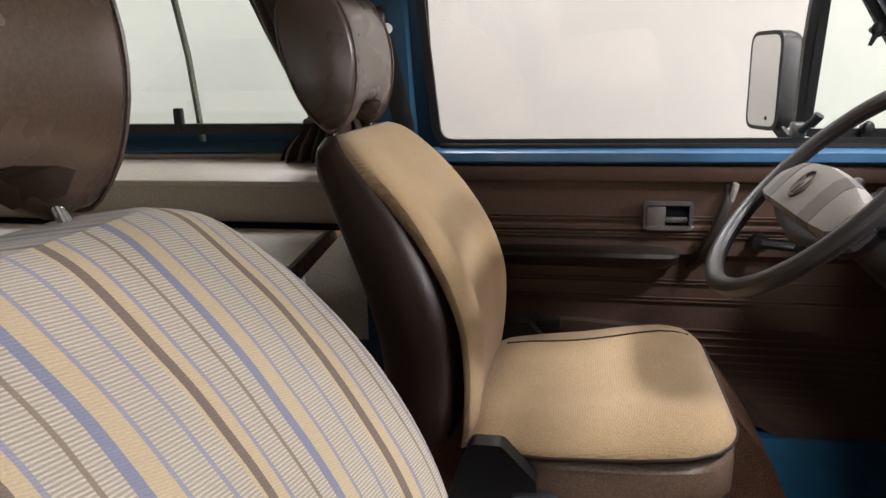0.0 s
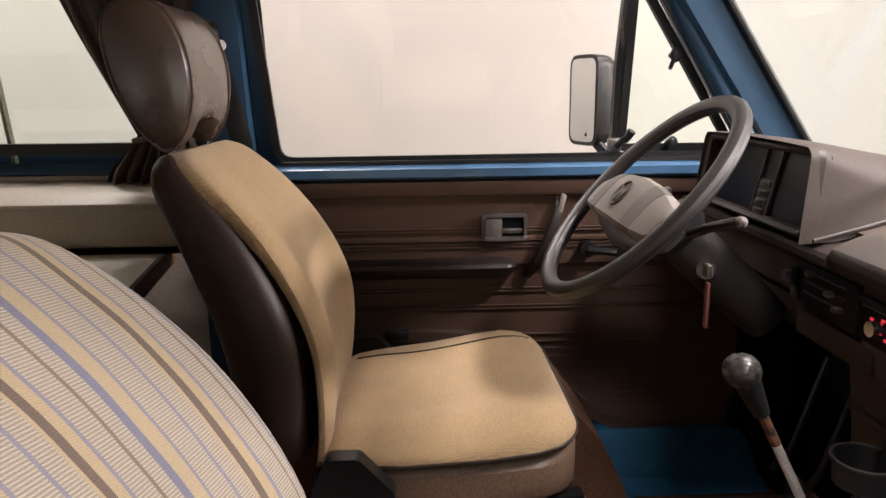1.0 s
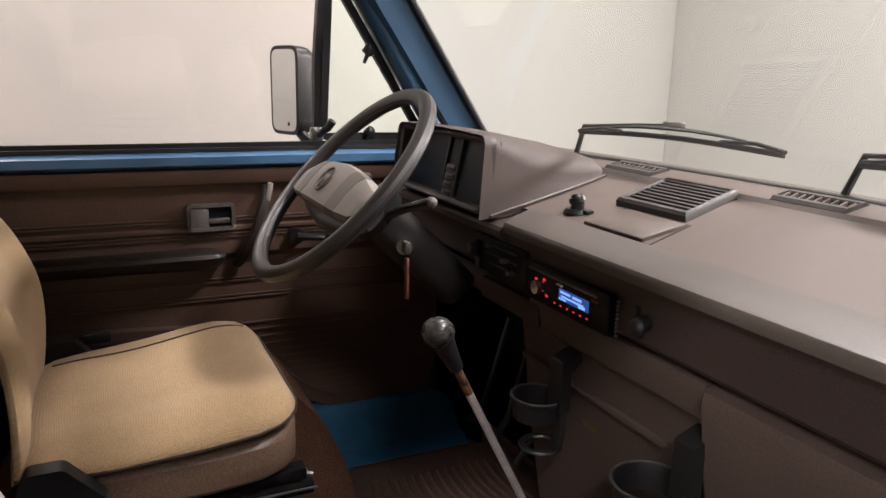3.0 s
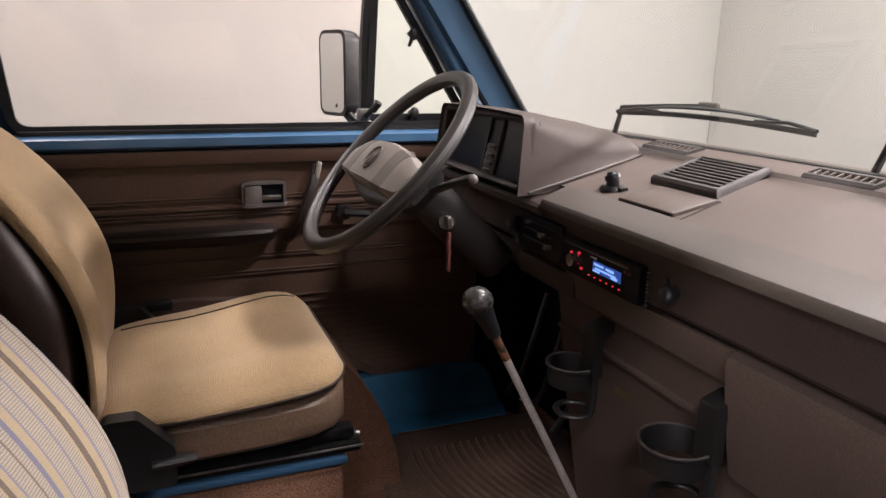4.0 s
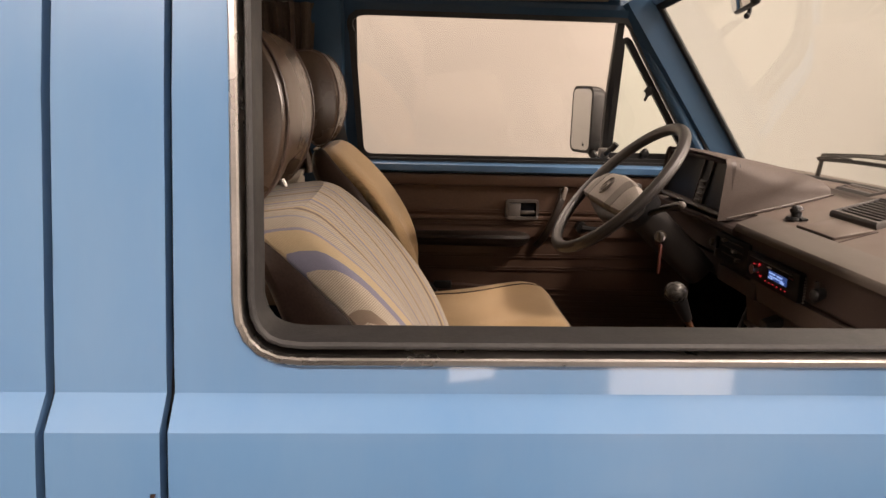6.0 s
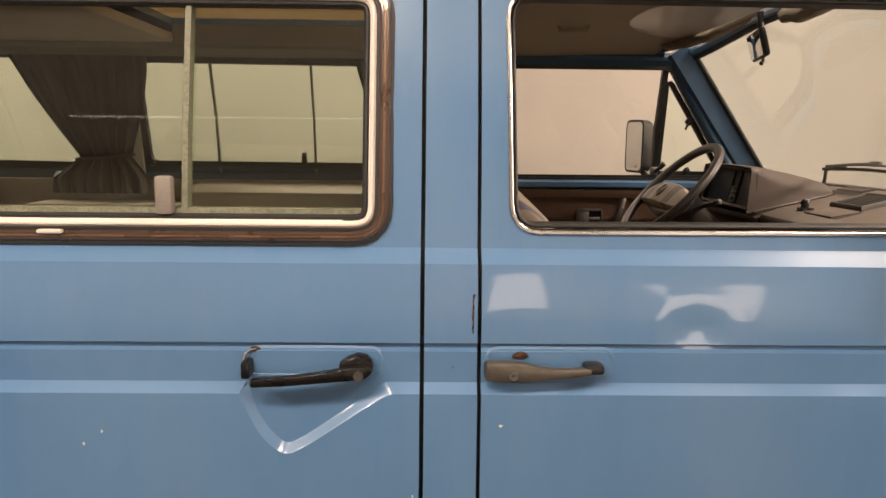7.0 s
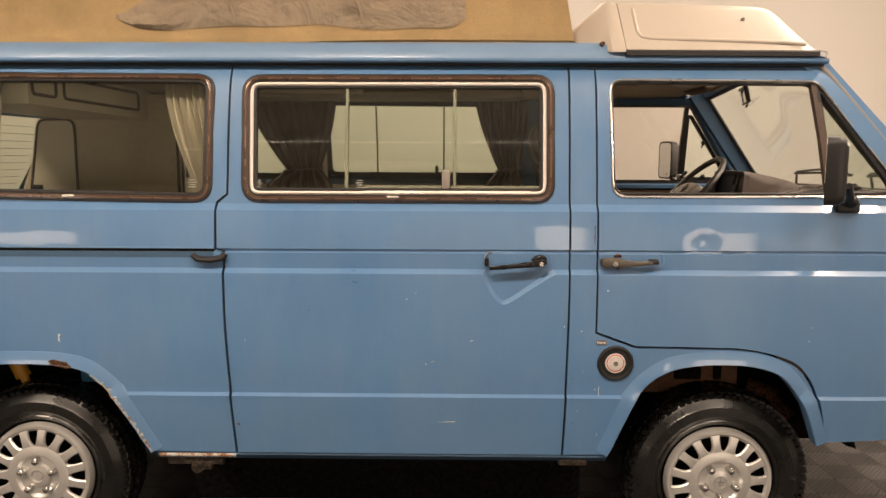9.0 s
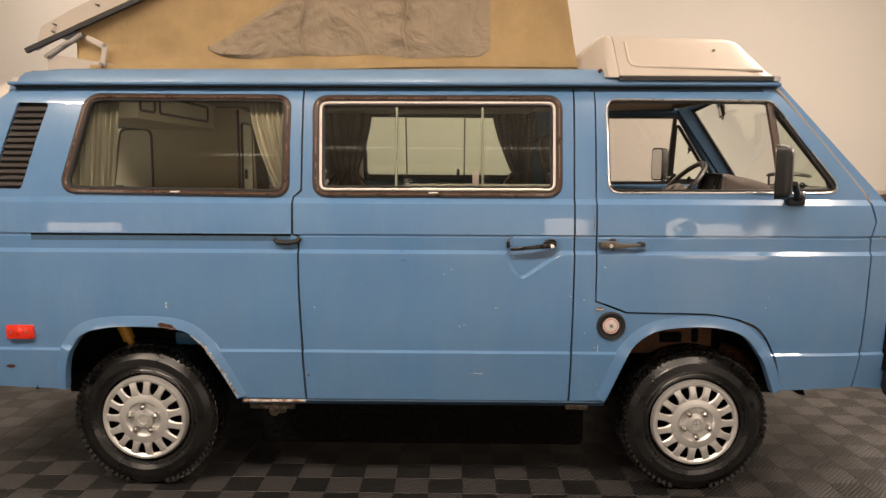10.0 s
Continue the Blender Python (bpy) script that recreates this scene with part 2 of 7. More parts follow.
ARMV = surface("armrest_vinyl", (0.034, 0.026, 0.022), 0.40, grain=320, grain_amt=0.12, patch=7, patch_amt=0.2, bump_amt=0.3)
DULLRED = surface("dull_red_switch", (0.20, 0.03, 0.025), 0.45, grain_amt=0.05)
BACKV = surface("seat_back_vinyl", (0.045, 0.028, 0.021), 0.44, grain=320, grain_amt=0.12, patch=6, patch_amt=0.2, bump_amt=0.25, spec=0.35)
VINYLM = surface("seat_side_vinyl", (0.195, 0.128, 0.085), 0.42, grain=320, grain_amt=0.15, patch=7, patch_amt=0.25, bump_amt=0.4)
CLOTH = woven("tan_cloth", (0.61, 0.435, 0.240), (0.47, 0.325, 0.170))
STRIPE = stripes()
CARPET = surface("brown_carpet", (0.25, 0.135, 0.085), 1.0, grain=420, grain_amt=0.25, patch=5, patch_amt=0.5, bump_amt=0.9, dist=0.004, spec=0.1)
MAT = surface("floor_mat_rubber", (0.20, 0.125, 0.09), 0.6, grain=260, grain_amt=0.2, patch=6, patch_amt=0.45, bump_amt=0.3)
CHROME = surface("chrome", (0.75, 0.74, 0.72), 0.16, 1.0, grain_amt=0.02, patch=30, patch_amt=0.2, bump_amt=0.0)
ALU = surface("bright_trim", (0.52, 0.50, 0.48), 0.30, 1.0, grain_amt=0.03, patch=10, patch_amt=0.15, bump_amt=0.0)
STEEL = surface("worn_steel", (0.38, 0.36, 0.34), 0.45, 1.0, grain_amt=0.1, patch=25, patch_amt=0.4, bump_amt=0.1)
SILVER = surface("silver_wheel_paint", (0.64, 0.63, 0.61), 0.36, 0.6, grain_amt=0.03, patch=12, patch_amt=0.12, bump_amt=0.02, coat=0.3)
HANDLEB = surface("black_handle_enamel", (0.006, 0.005, 0.005), 0.30, grain_amt=0.1, patch=30, patch_amt=0.3, bump_amt=0.05, spec=0.4)
HANDLE = surface("dull_cast_handle", (0.17, 0.152, 0.13), 0.42, 0.6, grain_amt=0.06, patch=40, patch_amt=0.3, bump_amt=0.05)
RAILP = surface("shaded_rail_blue", (0.050, 0.115, 0.200), 0.6, patch=12, patch_amt=0.2, grain_amt=0.1)
RUST = surface("rust", (0.14, 0.055, 0.02), 0.9, grain=90, grain_amt=0.5, patch=18, patch_amt=0.5, bump_amt=0.9, dist=0.003)
BROWNSEAL = surface("brown_seal_trim", (0.074, 0.042, 0.029), 0.30, grain_amt=0.08, patch=9, patch_amt=0.3, bump_amt=0.03, coat=0.5)
COPPER = surface("copper_bead", (0.27, 0.160, 0.098), 0.28, 0.6, grain_amt=0.05, patch=12, patch_amt=0.3, bump_amt=0.02)
CREAM = surface("cream_frame", (0.80, 0.73, 0.67), 0.40, grain_amt=0.04, patch=8, patch_amt=0.12, bump_amt=0.04)
WHITEP = surface("white_fibreglass", (0.46, 0.405, 0.345), 0.42, grain_amt=0.03, patch=4, patch_amt=0.08, bump_amt=0.06, coat=0.2)
CABINET = surface("cream_laminate", (0.74, 0.67, 0.56), 0.45, grain=200, grain_amt=0.06, patch=4, patch_amt=0.1, bump_amt=0.1)
LEDGE = surface("dimmed_laminate", (0.46, 0.41, 0.33), 0.45, grain=200, grain_amt=0.06, patch=4, patch_amt=0.1, bump_amt=0.1)
WORKTOP = surface("lightened_laminate", (0.83, 0.80, 0.73), 0.35, grain=200, grain_amt=0.05, patch=4, patch_amt=0.1, bump_amt=0.05)
PANELB = surface("brown_laminate", (0.62, 0.53, 0.40), 0.5, grain=120, grain_amt=0.08, patch=3, patch_amt=0.15, bump_amt=0.08)
WOOD = surface("edge_wood", (0.34, 0.19, 0.09), 0.5, grain=60, grain_amt=0.35, patch=8, patch_amt=0.3, stretch=(0.15, 1, 4))
LINER = surface("headliner", (0.36, 0.30, 0.225), 0.9, grain=350, grain_amt=0.12, patch=4, patch_amt=0.12, bump_amt=0.3)
LINERD = surface("dimmed_roof_lining", (0.27, 0.24, 0.20), 0.9, grain=350, grain_amt=0.12, patch=4, patch_amt=0.12, bump_amt=0.3)
VISORC = surface("visor_vinyl", (0.25, 0.21, 0.16), 0.8, grain=350, grain_amt=0.12, patch=9, patch_amt=0.15, bump_amt=0.3)
LINERG = surface("rear_headliner", (0.60, 0.54, 0.47), 0.9, grain=350, grain_amt=0.12, patch=4, patch_amt=0.12, bump_amt=0.3)
CURTAIN = surface("brown_curtain_cloth", (0.11, 0.080, 0.060), 0.95, grain=500, grain_amt=0.3, patch=9, patch_amt=0.2, bump_amt=0.5)
CURTAIND = surface("unlit_curtain_cloth", (0.24, 0.21, 0.165), 0.95, grain=500, grain_amt=0.2, patch=9, patch_amt=0.2, bump_amt=0.5)
CURTAINL = surface("pale_curtain_lining", (0.46, 0.40, 0.32), 0.95, grain=500, grain_amt=0.15, patch=9, patch_amt=0.2, bump_amt=0.5)
CANVAS = surface("tan_canvas", (0.64, 0.455, 0.235), 0.92, grain=600, grain_amt=0.14, patch=3.5, patch_amt=0.28, bump_amt=0.4, spec=0.2)
CANVASG = surface("grey_canvas", (0.50, 0.40, 0.29), 0.92, grain=600, grain_amt=0.14, patch=3.5, patch_amt=0.25, bump_amt=0.4, spec=0.2)
for canvas in (CANVAS, CANVASG):
    cn = canvas.node_tree
    tl_, mx_, bs_ = cn.nodes.new("ShaderNodeBsdfTranslucent"), cn.nodes.new("ShaderNodeMixShader"), cn.nodes["Principled BSDF"]
    cn.links.new(bs_.inputs["Base Color"].links[0].from_socket, tl_.inputs[0])
    mx_.inputs[0].default_value = 0.30
    wr_, wb_ = cn.nodes.new("ShaderNodeTexNoise"), cn.nodes.new("ShaderNodeBump")
    wr_.inputs["Scale"].default_value, wr_.inputs["Detail"].default_value, wr_.inputs["Distortion"].default_value = (5.0, 5.0, 2.2) if canvas == CANVASG else (2.5, 3.0, 1.5)
    wb_.inputs["Strength"].default_value, wb_.inputs["Distance"].default_value = (0.75, 0.05) if canvas == CANVASG else (0.4, 0.04)
    tcw_ = cn.nodes.new("ShaderNodeTexCoord")
    cn.links.new(tcw_.outputs["Object"], wr_.inputs["Vector"])
    cn.links.new(wr_.outputs[0], wb_.inputs["Height"])
    cn.links.new(wb_.outputs[0], bs_.inputs["Normal"].links[0].from_node.inputs["Normal"])
    cn.links.new(wb_.outputs[0], tl_.inputs["Normal"])
    cn.links.new(bs_.outputs[0], mx_.inputs[1])
    cn.links.new(tl_.outputs[0], mx_.inputs[2])
    cn.links.new(mx_.outputs[0], cn.nodes["Material Output"].inputs[0])
RED = surface("red_lens", (0.70, 0.030, 0.010), 0.22, grain=90, grain_amt=0.06, patch=20, patch_amt=0.12, bump_amt=0.05, coat=0.5)
AMBER = surface("amber_spring_paint", (0.60, 0.30, 0.02), 0.4, grain_amt=0.1)
DARK = surface("near_black", (0.008, 0.0075, 0.007), 0.9, spec=0.1, grain=60, grain_amt=0.4, patch=6, patch_amt=0.4)
SCREEN = surface("smoked_display", (0.006, 0.007, 0.010), 0.35, spec=0.2, grain_amt=0.0, bump_amt=0.0)
MIRROR = surface("mirror_glass", (0.86, 0.87, 0.86), 0.02, 1.0, grain_amt=0.0, patch_amt=0.02, bump_amt=0.0, rough_var=0.0)
WORN = worn_edge()
CLEAR = glass("clear_pane", (0.93, 0.955, 0.935))
DOORG = glass("door_pane_glass", (0.955, 0.945, 0.925))
TINTED = glass("tinted_pane", (0.960, 0.990, 0.920), least=0.066)
TINT_L = glass("pale_tinted_pane", (0.950, 0.985, 0.945))
SEALG = surface("pale_green_seal", (0.24, 0.25, 0.17), 0.5, grain=200, grain_amt=0.15, patch=40, patch_amt=0.3)
GREYMARK = surface("etched_glass_mark", (0.30, 0.30, 0.27), 0.7, grain_amt=0.05)
PAPER = surface("pale_label", (0.72, 0.68, 0.62), 0.6, grain_amt=0.05)
INK = surface("label_ink", (0.10, 0.09, 0.08), 0.6, grain_amt=0.05)
GOLD = surface("brass_label", (0.15, 0.105, 0.045), 0.4, 0.4, grain_amt=0.1)
TILE_D = floor_tile("dark_tile", (0.0095, 0.0093, 0.0096), 45)
TILE_L = floor_tile("grey_tile", (0.056, 0.052, 0.052), 45)
LED_D = glow("display_glow", (0.06, 0.13, 0.42), 0.22)
LED_B, LED_R, LED_W = glow("blue_led", (0.05, 0.15, 1.0), 4), glow("red_led", (1.0, 0.04, 0.05), 0.30), glow("display_light", (0.34, 0.52, 1.0), 0.42)

# ---- building helpers ----
ORIGIN = {}


def thing(name, at, label, category, group="", kind=""):
    ob = new(name)
    ob.location = at
    ob.empty_display_size = 0.05
    ORIGIN[ob] = Vector(at)
    return tagged(ob, label, category, group, kind)


def part(name, bm, material, parent=None, label="", sharp=30, smooth=True):
    """Links a bmesh, given in world coordinates, as one mesh under a thing or part."""
    while parent and parent.parent and parent.parent.parent:
        parent = parent.parent
    mats = material if isinstance(material, (list, tuple)) else [material]
    at = ORIGIN[parent] if parent else Vector((0, 0, 0))
    if at.length:
        bmesh.ops.translate(bm, vec=-at, verts=bm.verts)
    bmesh.ops.recalc_face_normals(bm, faces=bm.faces)
    me = bpy.data.meshes.new(name)
    bm.to_mesh(me)
    bm.free()
    for m in mats:
        me.materials.append(m)
    if smooth:
        me.shade_smooth()
        me.set_sharp_from_angle(angle=radians(sharp))
    ob = new(name, me)
    if parent:
        ob.parent = parent
        ORIGIN[ob] = at
    if label:
        tagged(ob, label)
    return ob


def box(bm, c, s, bevel=0.0, turn=None, seg=2):
    m = Matrix.Translation(c) @ (turn.to_4x4() if turn else Matrix()) @ Matrix.Diagonal((*s, 1))
    vs = bmesh.ops.create_cube(bm, size=1, matrix=m)["verts"]
    if bevel:
        es = list({e for v in vs for e in v.link_edges})
        bmesh.ops.bevel(bm, geom=es, offset=bevel, segments=seg, profile=0.5, affect="EDGES")
    return bm


def B(c, s, bevel=0.0, turn=None, seg=2):
    return box(bmesh.new(), c, s, bevel, turn, seg)


def cyl(bm, p, q, r1, r2=None, seg=20):
    p, q = Vector(p), Vector(q)
    m = Matrix.Translation((p + q) / 2) @ (q - p).to_track_quat("Z", "Y").to_matrix().to_4x4()
    bmesh.ops.create_cone(bm, cap_ends=True, segments=seg, radius1=r1, radius2=r1 if r2 is None else r2, depth=(q - p).length, matrix=m)
    return bm


def ball(bm, c, r, scale=(1, 1, 1), turn=None, seg=20):
    m = Matrix.Translation(c) @ (turn.to_4x4() if turn else Matrix()) @ Matrix.Diagonal((*scale, 1))
    bmesh.ops.create_uvsphere(bm, u_segments=seg, v_segments=seg // 2, radius=r, matrix=m)
    return bm


def strip(bm, rings, closed_ring=True, loop=False, caps=True):
    """Quads between rings of equally many points."""
    vs = [[bm.verts.new(p) for p in ring] for ring in rings]
    n = len(vs[0])
    pairs = list(zip(vs, vs[1:])) + ([(vs[-1], vs[0])] if loop else [])
    for a, b in pairs:
        for i in range(n if closed_ring else n - 1):
            j = (i + 1) % n
            bm.faces.new((a[i], a[j], b[j], b[i]))
    if caps and closed_ring and not loop:
        bm.faces.new(vs[0][::-1])
        bm.faces.new(vs[-1])
    return bm


def tube(bm, pts, r, seg=10, closed=False, flat=1.0, up=None):
    """A round or oval bar along points; r may be one radius or one for each."""
    pts = [Vector(p) for p in pts]
    n = len(pts)
    rings, side = [], None
    for i, p in enumerate(pts):
        a = pts[(i - 1) % n] if closed or i else p
        b = pts[(i + 1) % n] if closed or i < n - 1 else p
        d = (b - a).normalized()
        ref = Vector(up) if up else (side if side else (Vector((0, 0, 1)) if abs(d.z) < 0.9 else Vector((1, 0, 0))))
        u = (ref - d * ref.dot(d)).normalized()
        side = u
        v = d.cross(u)
        rr = r[i] if hasattr(r, "__len__") else r
        rings.append([p + (u * math.cos(t) * flat + v * math.sin(t)) * rr for t in [2 * math.pi * k / seg for k in range(seg)]])
    return strip(bm, rings, True, closed)


def sweep(bm, pts, shape, closed=False, up=(0, -1, 0)):
    """A flat profile, in steps to the side and along up, drawn along points."""
    pts = [Vector(p) for p in pts]
    n, up = len(pts), Vector(up)
    rings = []
    for i, p in enumerate(pts):
        a = pts[(i - 1) % n] if closed or i else p
        b = pts[(i + 1) % n] if closed or i < n - 1 else p
        d = (b - a).normalized()
        u = d.cross(up).normalized()
        w = u.cross(d)
        rings.append([p + u * x + w * y for x, y in shape])
    return strip(bm, rings, True, closed)


def blob(bm, stations, n=28, e=4.0):
    """A cushion: rounded cross-sections (centre, half width, half depth) joined."""
    rings = []
    for c, u, v in stations:
        c, u, v = Vector(c), Vector(u), Vector(v)
        ring = []
        for k in range(n):
            t = 2 * math.pi * k / n
            ct, st = math.cos(t), math.sin(t)
            ring.append(c + u * math.copysign(abs(ct) ** (2 / e), ct) + v * math.copysign(abs(st) ** (2 / e), st))
        rings.append(ring)
    return strip(bm, rings)


def rounded(poly, r, n=5):
    """A polygon with its corners rounded."""
    out = []
    k = len(poly)
    for i in range(k):
        p, a, b = Vector(poly[i]), Vector(poly[i - 1]), Vector(poly[(i + 1) % k])
        rr = r[i] if hasattr(r, "__len__") else r
        if rr <= 0:
            out.append(tuple(p))
            continue
        da, db = (a - p).normalized(), (b - p).normalized()
        ang = da.angle(db)
        t = min(rr / math.tan(ang / 2), 0.45 * (a - p).length, 0.45 * (b - p).length)
        s, q = p + da * t, p + db * t
        for j in range(n + 1):
            f = j / n
            out.append(tuple((1 - f) ** 2 * s + 2 * f * (1 - f) * p + f * f * q))
    return out


PROFILE = [(0.38, 0.860), (0.435, 0.886), (0.60, 0.913), (0.6605, 0.9212), (0.6700, 0.9098), (0.70, 0.9128), (0.76, 0.9195), (0.85, 0.924), (1.076, 0.927), (1.0885, 0.9268), (1.1040, 0.9108),
           (1.156, 0.9138), (1.160, 0.906), (1.166, 0.906), (1.170, 0.9135)]
# the panel under the windows bows gently, then breaks back in a narrow chamfer
PROFILE += [(1.170 + d, 0.9135 - 0.007 * d - 0.58 * d * d) for d in (0.02, 0.04, 0.06, 0.08, 0.10, 0.1275)]
PROFILE += [(1.3205, 0.8805), (1.345, 0.8775), (1.55, 0.846), (1.68, 0.818), (1.72, 0.807), (1.745, 0.798), (1.765, 0.786), (1.79, 0.765)]
LEVELS = sorted([z for z, _ in PROFILE[1:-1]] + [0.64, 0.83, 1.06, 1.153, 1.176, 1.36])


def half_width(x, z):
    zs, ws = zip(*PROFILE)
    w = float(np.interp(z, zs, ws))
    return w - 0.35 * max(0, x - 0.42) ** 2 - 0.10 * max(0, -2.75 - x) ** 2


def on_side(x, z, side=-1, out=0.0):
    return Vector((x, side * (half_width(x, z) + out), z))


def side_sheet(outline, holes=(), side=-1, thick=0.018, dent=None):
    """A body panel cut to an outline in the plan of the side, bent to the body's section and given thickness."""
    bm = bmesh.new()
    for lp in (outline, *holes):
        vs = [bm.verts.new((x, 0, z)) for x, z in lp]
        for a, b in zip(vs, vs[1:] + vs[:1]):
            bm.edges.new((a, b))
    bmesh.ops.triangle_fill(bm, use_beauty=True, edges=bm.edges[:])
    xs, zs = [v.co.x for v in bm.verts], [v.co.z for v in bm.verts]
    cuts = [((0, 0, z), (0, 0, 1)) for z in LEVELS if min(zs) < z < max(zs)]
    cuts += [((x, 0, 0), (1, 0, 0)) for x in (-3.2, -2.95, -2.75, 0.42, 0.5, 0.58, 0.66, 0.74) if min(xs) < x < max(xs)]
    if dent:
        dx, dz, rad, deep = dent
        cuts += [((dx + rad * k / 5, 0, 0), (1, 0, 0)) for k in range(-14, 15)] + [((0, 0, dz + rad * k / 5), (0, 0, 1)) for k in range(-5, 12)]
    for co, no in cuts:
        bmesh.ops.bisect_plane(bm, geom=bm.verts[:] + bm.edges[:] + bm.faces[:], dist=1e-5, plane_co=co, plane_no=no)
    for v in bm.verts:
        w = half_width(v.co.x, v.co.z)
        if dent:
            d2 = ((v.co.x - dx) / (rad * 1.35)) ** 2 + ((v.co.z - dz) / rad) ** 2
            w -= deep * math.exp(-1.6 * d2) - 0.25 * deep * math.exp(-0.5 * (math.sqrt(d2) - 1.6) ** 2 * 6)
        v.co.y = side * w
    rim = [e for e in bm.edges if e.is_boundary]
    faces = bm.faces[:]
    inner = {v: bm.verts.new(v.co - Vector((0, side * thick, 0))) for v in bm.verts[:]}
    for f in faces:
        bm.faces.new([inner[v] for v in reversed(f.verts)])
    for e in rim:
        a, b = e.verts
        bm.faces.new((a, b, inner[b], inner[a]))
    return bm


def side_loop(loop, side=-1, out=0.0):
    return [on_side(x, z, side, out) for x, z in loop]


def pane(loop, side=-1, out=-0.012, thick=0.004):
    """A flat glass pane that follows the side's slope."""
    bm = bmesh.new()
    n = len(loop)
    a = [bm.verts.new(on_side(x, z, side, out)) for x, z in loop]
    b = [bm.verts.new(on_side(x, z, side, out - thick)) for x, z in loop]
    bm.faces.new(a)
    bm.faces.new(b[::-1])
    for i in range(n):
        j = (i + 1) % n
        bm.faces.new((a[i], a[j], b[j], b[i]))
    return bm


def grow(loop, d):
    """A loop offset outwards by d."""
    c = Vector((sum(p[0] for p in loop) / len(loop), sum(p[1] for p in loop) / len(loop)))
    out, n = [], len(loop)
    area = sum(loop[i][0] * loop[(i + 1) % n][1] - loop[(i + 1) % n][0] * loop[i][1] for i in range(n))
    sgn = 1 if area > 0 else -1
    for i in range(n):
        a, p, b = Vector(loop[i - 1]), Vector(loop[i]), Vector(loop[(i + 1) % n])
        t = (b - a).normalized()
        out.append((p.x + sgn * t.y * d, p.y - sgn * t.x * d))
    return out


def no_shadow(ob):
    ob.visible_shadow = False
    return ob

# ---- room ----
X0, X1, Y0, Y1, ZC = -8.0, 3.35, -8.0, 3.05, 4.0
tagged(part("floor", B(((X0 + X1) / 2, (Y0 + Y1) / 2, -0.06), (X1 - X0 + 0.4, Y1 - Y0 + 0.4, 0.10)), DARK), "dark sub-floor under interlocking tiles", "floor", kind="structure")
tagged(part("ceiling", B(((X0 + X1) / 2, (Y0 + Y1) / 2, ZC + 0.08), (X1 - X0 + 0.4, Y1 - Y0 + 0.4, 0.12)), CEILP), "plain pale ceiling of the studio", "ceiling", kind="structure")
for nm, c, s in (("wall_north", ((X0 + X1) / 2, Y1 + 0.1, ZC / 2), (X1 - X0 + 0.4, 0.2, ZC)), ("wall_south", ((X0 + X1) / 2, Y0 - 0.1, ZC / 2), (X1 - X0 + 0.4, 0.2, ZC)),
                 ("wall_east", (X1 + 0.1, (Y0 + Y1) / 2, ZC / 2), (0.2, Y1 - Y0 - 0.01, ZC)), ("wall_west", (X0 - 0.1, (Y0 + Y1) / 2, ZC / 2), (0.2, Y1 - Y0 - 0.01, ZC))):
    tagged(part(nm, B(c, s), WALLP), "plain off-white painted studio wall", "wall", kind="structure")

# ---- van body ----
van = thing("camper_van", (-1.23, 0, 0), "faded blue camper van with raised pop-top, dented door and rust", "van")

REAR_WIN = rounded([(-2.645, 1.746), (-1.788, 1.742), (-1.790, 1.336), (-2.743, 1.350)], [0.07, 0.05, 0.05, 0.05])
SLIDE_WIN = rounded([(-1.664, 1.740), (-0.634, 1.741), (-0.635, 1.339), (-1.659, 1.338)], 0.05)
REAR_FAR = rounded([(-2.645, 1.790), (-1.788, 1.786), (-1.790, 1.372), (-2.743, 1.386)], [0.07, 0.05, 0.05, 0.05])
SLIDE_FAR = rounded([(-1.664, 1.776), (-0.634, 1.770), (-0.635, 1.378), (-1.659, 1.380)], 0.05)
LEFT_WIN = rounded([(-0.460, 1.766), (0.345, 1.766), (0.632, 1.346), (-0.432, 1.344)], [0.045, 0.05, 0.035, 0.045])
DOOR_WIN = rounded([(-0.430, 1.737), (0.262, 1.732), (0.552, 1.352), (-0.422, 1.350)], [0.045, 0.05, 0.035, 0.045])
LOUVRE = rounded([(-2.955, 1.723), (-2.818, 1.718), (-2.925, 1.352), (-3.062, 1.356)], 0.015)
F_ARCH = [(-0.425, 0.448), (-0.413, 0.472), (-0.372, 0.575), (-0.335, 0.655), (-0.285, 0.715), (-0.218, 0.755), (-0.13, 0.772), (-0.027, 0.776), (0.06, 0.769), (0.142, 0.743), (0.198, 0.692), (0.244, 0.625), (0.282, 0.54), (0.300, 0.495)]
R_ARCH = [(-2.768, 0.483), (-2.757, 0.56), (-2.735, 0.635), (-2.70, 0.695), (-2.651, 0.735), (-2.55, 0.757), (-2.432, 0.762), (-2.30, 0.757), (-2.216, 0.737), (-2.165, 0.70), (-2.122, 0.65), (-2.06, 0.54), (-2.012, 0.448)]
def smooth_line(pts, n=4):
    """A curve through the points."""
    out = []
    for i in range(len(pts) - 1):
        p0, p1, p2, p3 = pts[max(0, i - 1)], pts[i], pts[i + 1], pts[min(len(pts) - 1, i + 2)]
        for k in range(n):
            t = k / n
            out.append(tuple(0.5 * (2 * b + (c - a) * t + (2 * a - 5 * b + 4 * c - d) * t * t + (3 * b - a - 3 * c + d) * t ** 3) for a, b, c, d in zip(p0, p1, p2, p3)))
    return out + [pts[-1]]


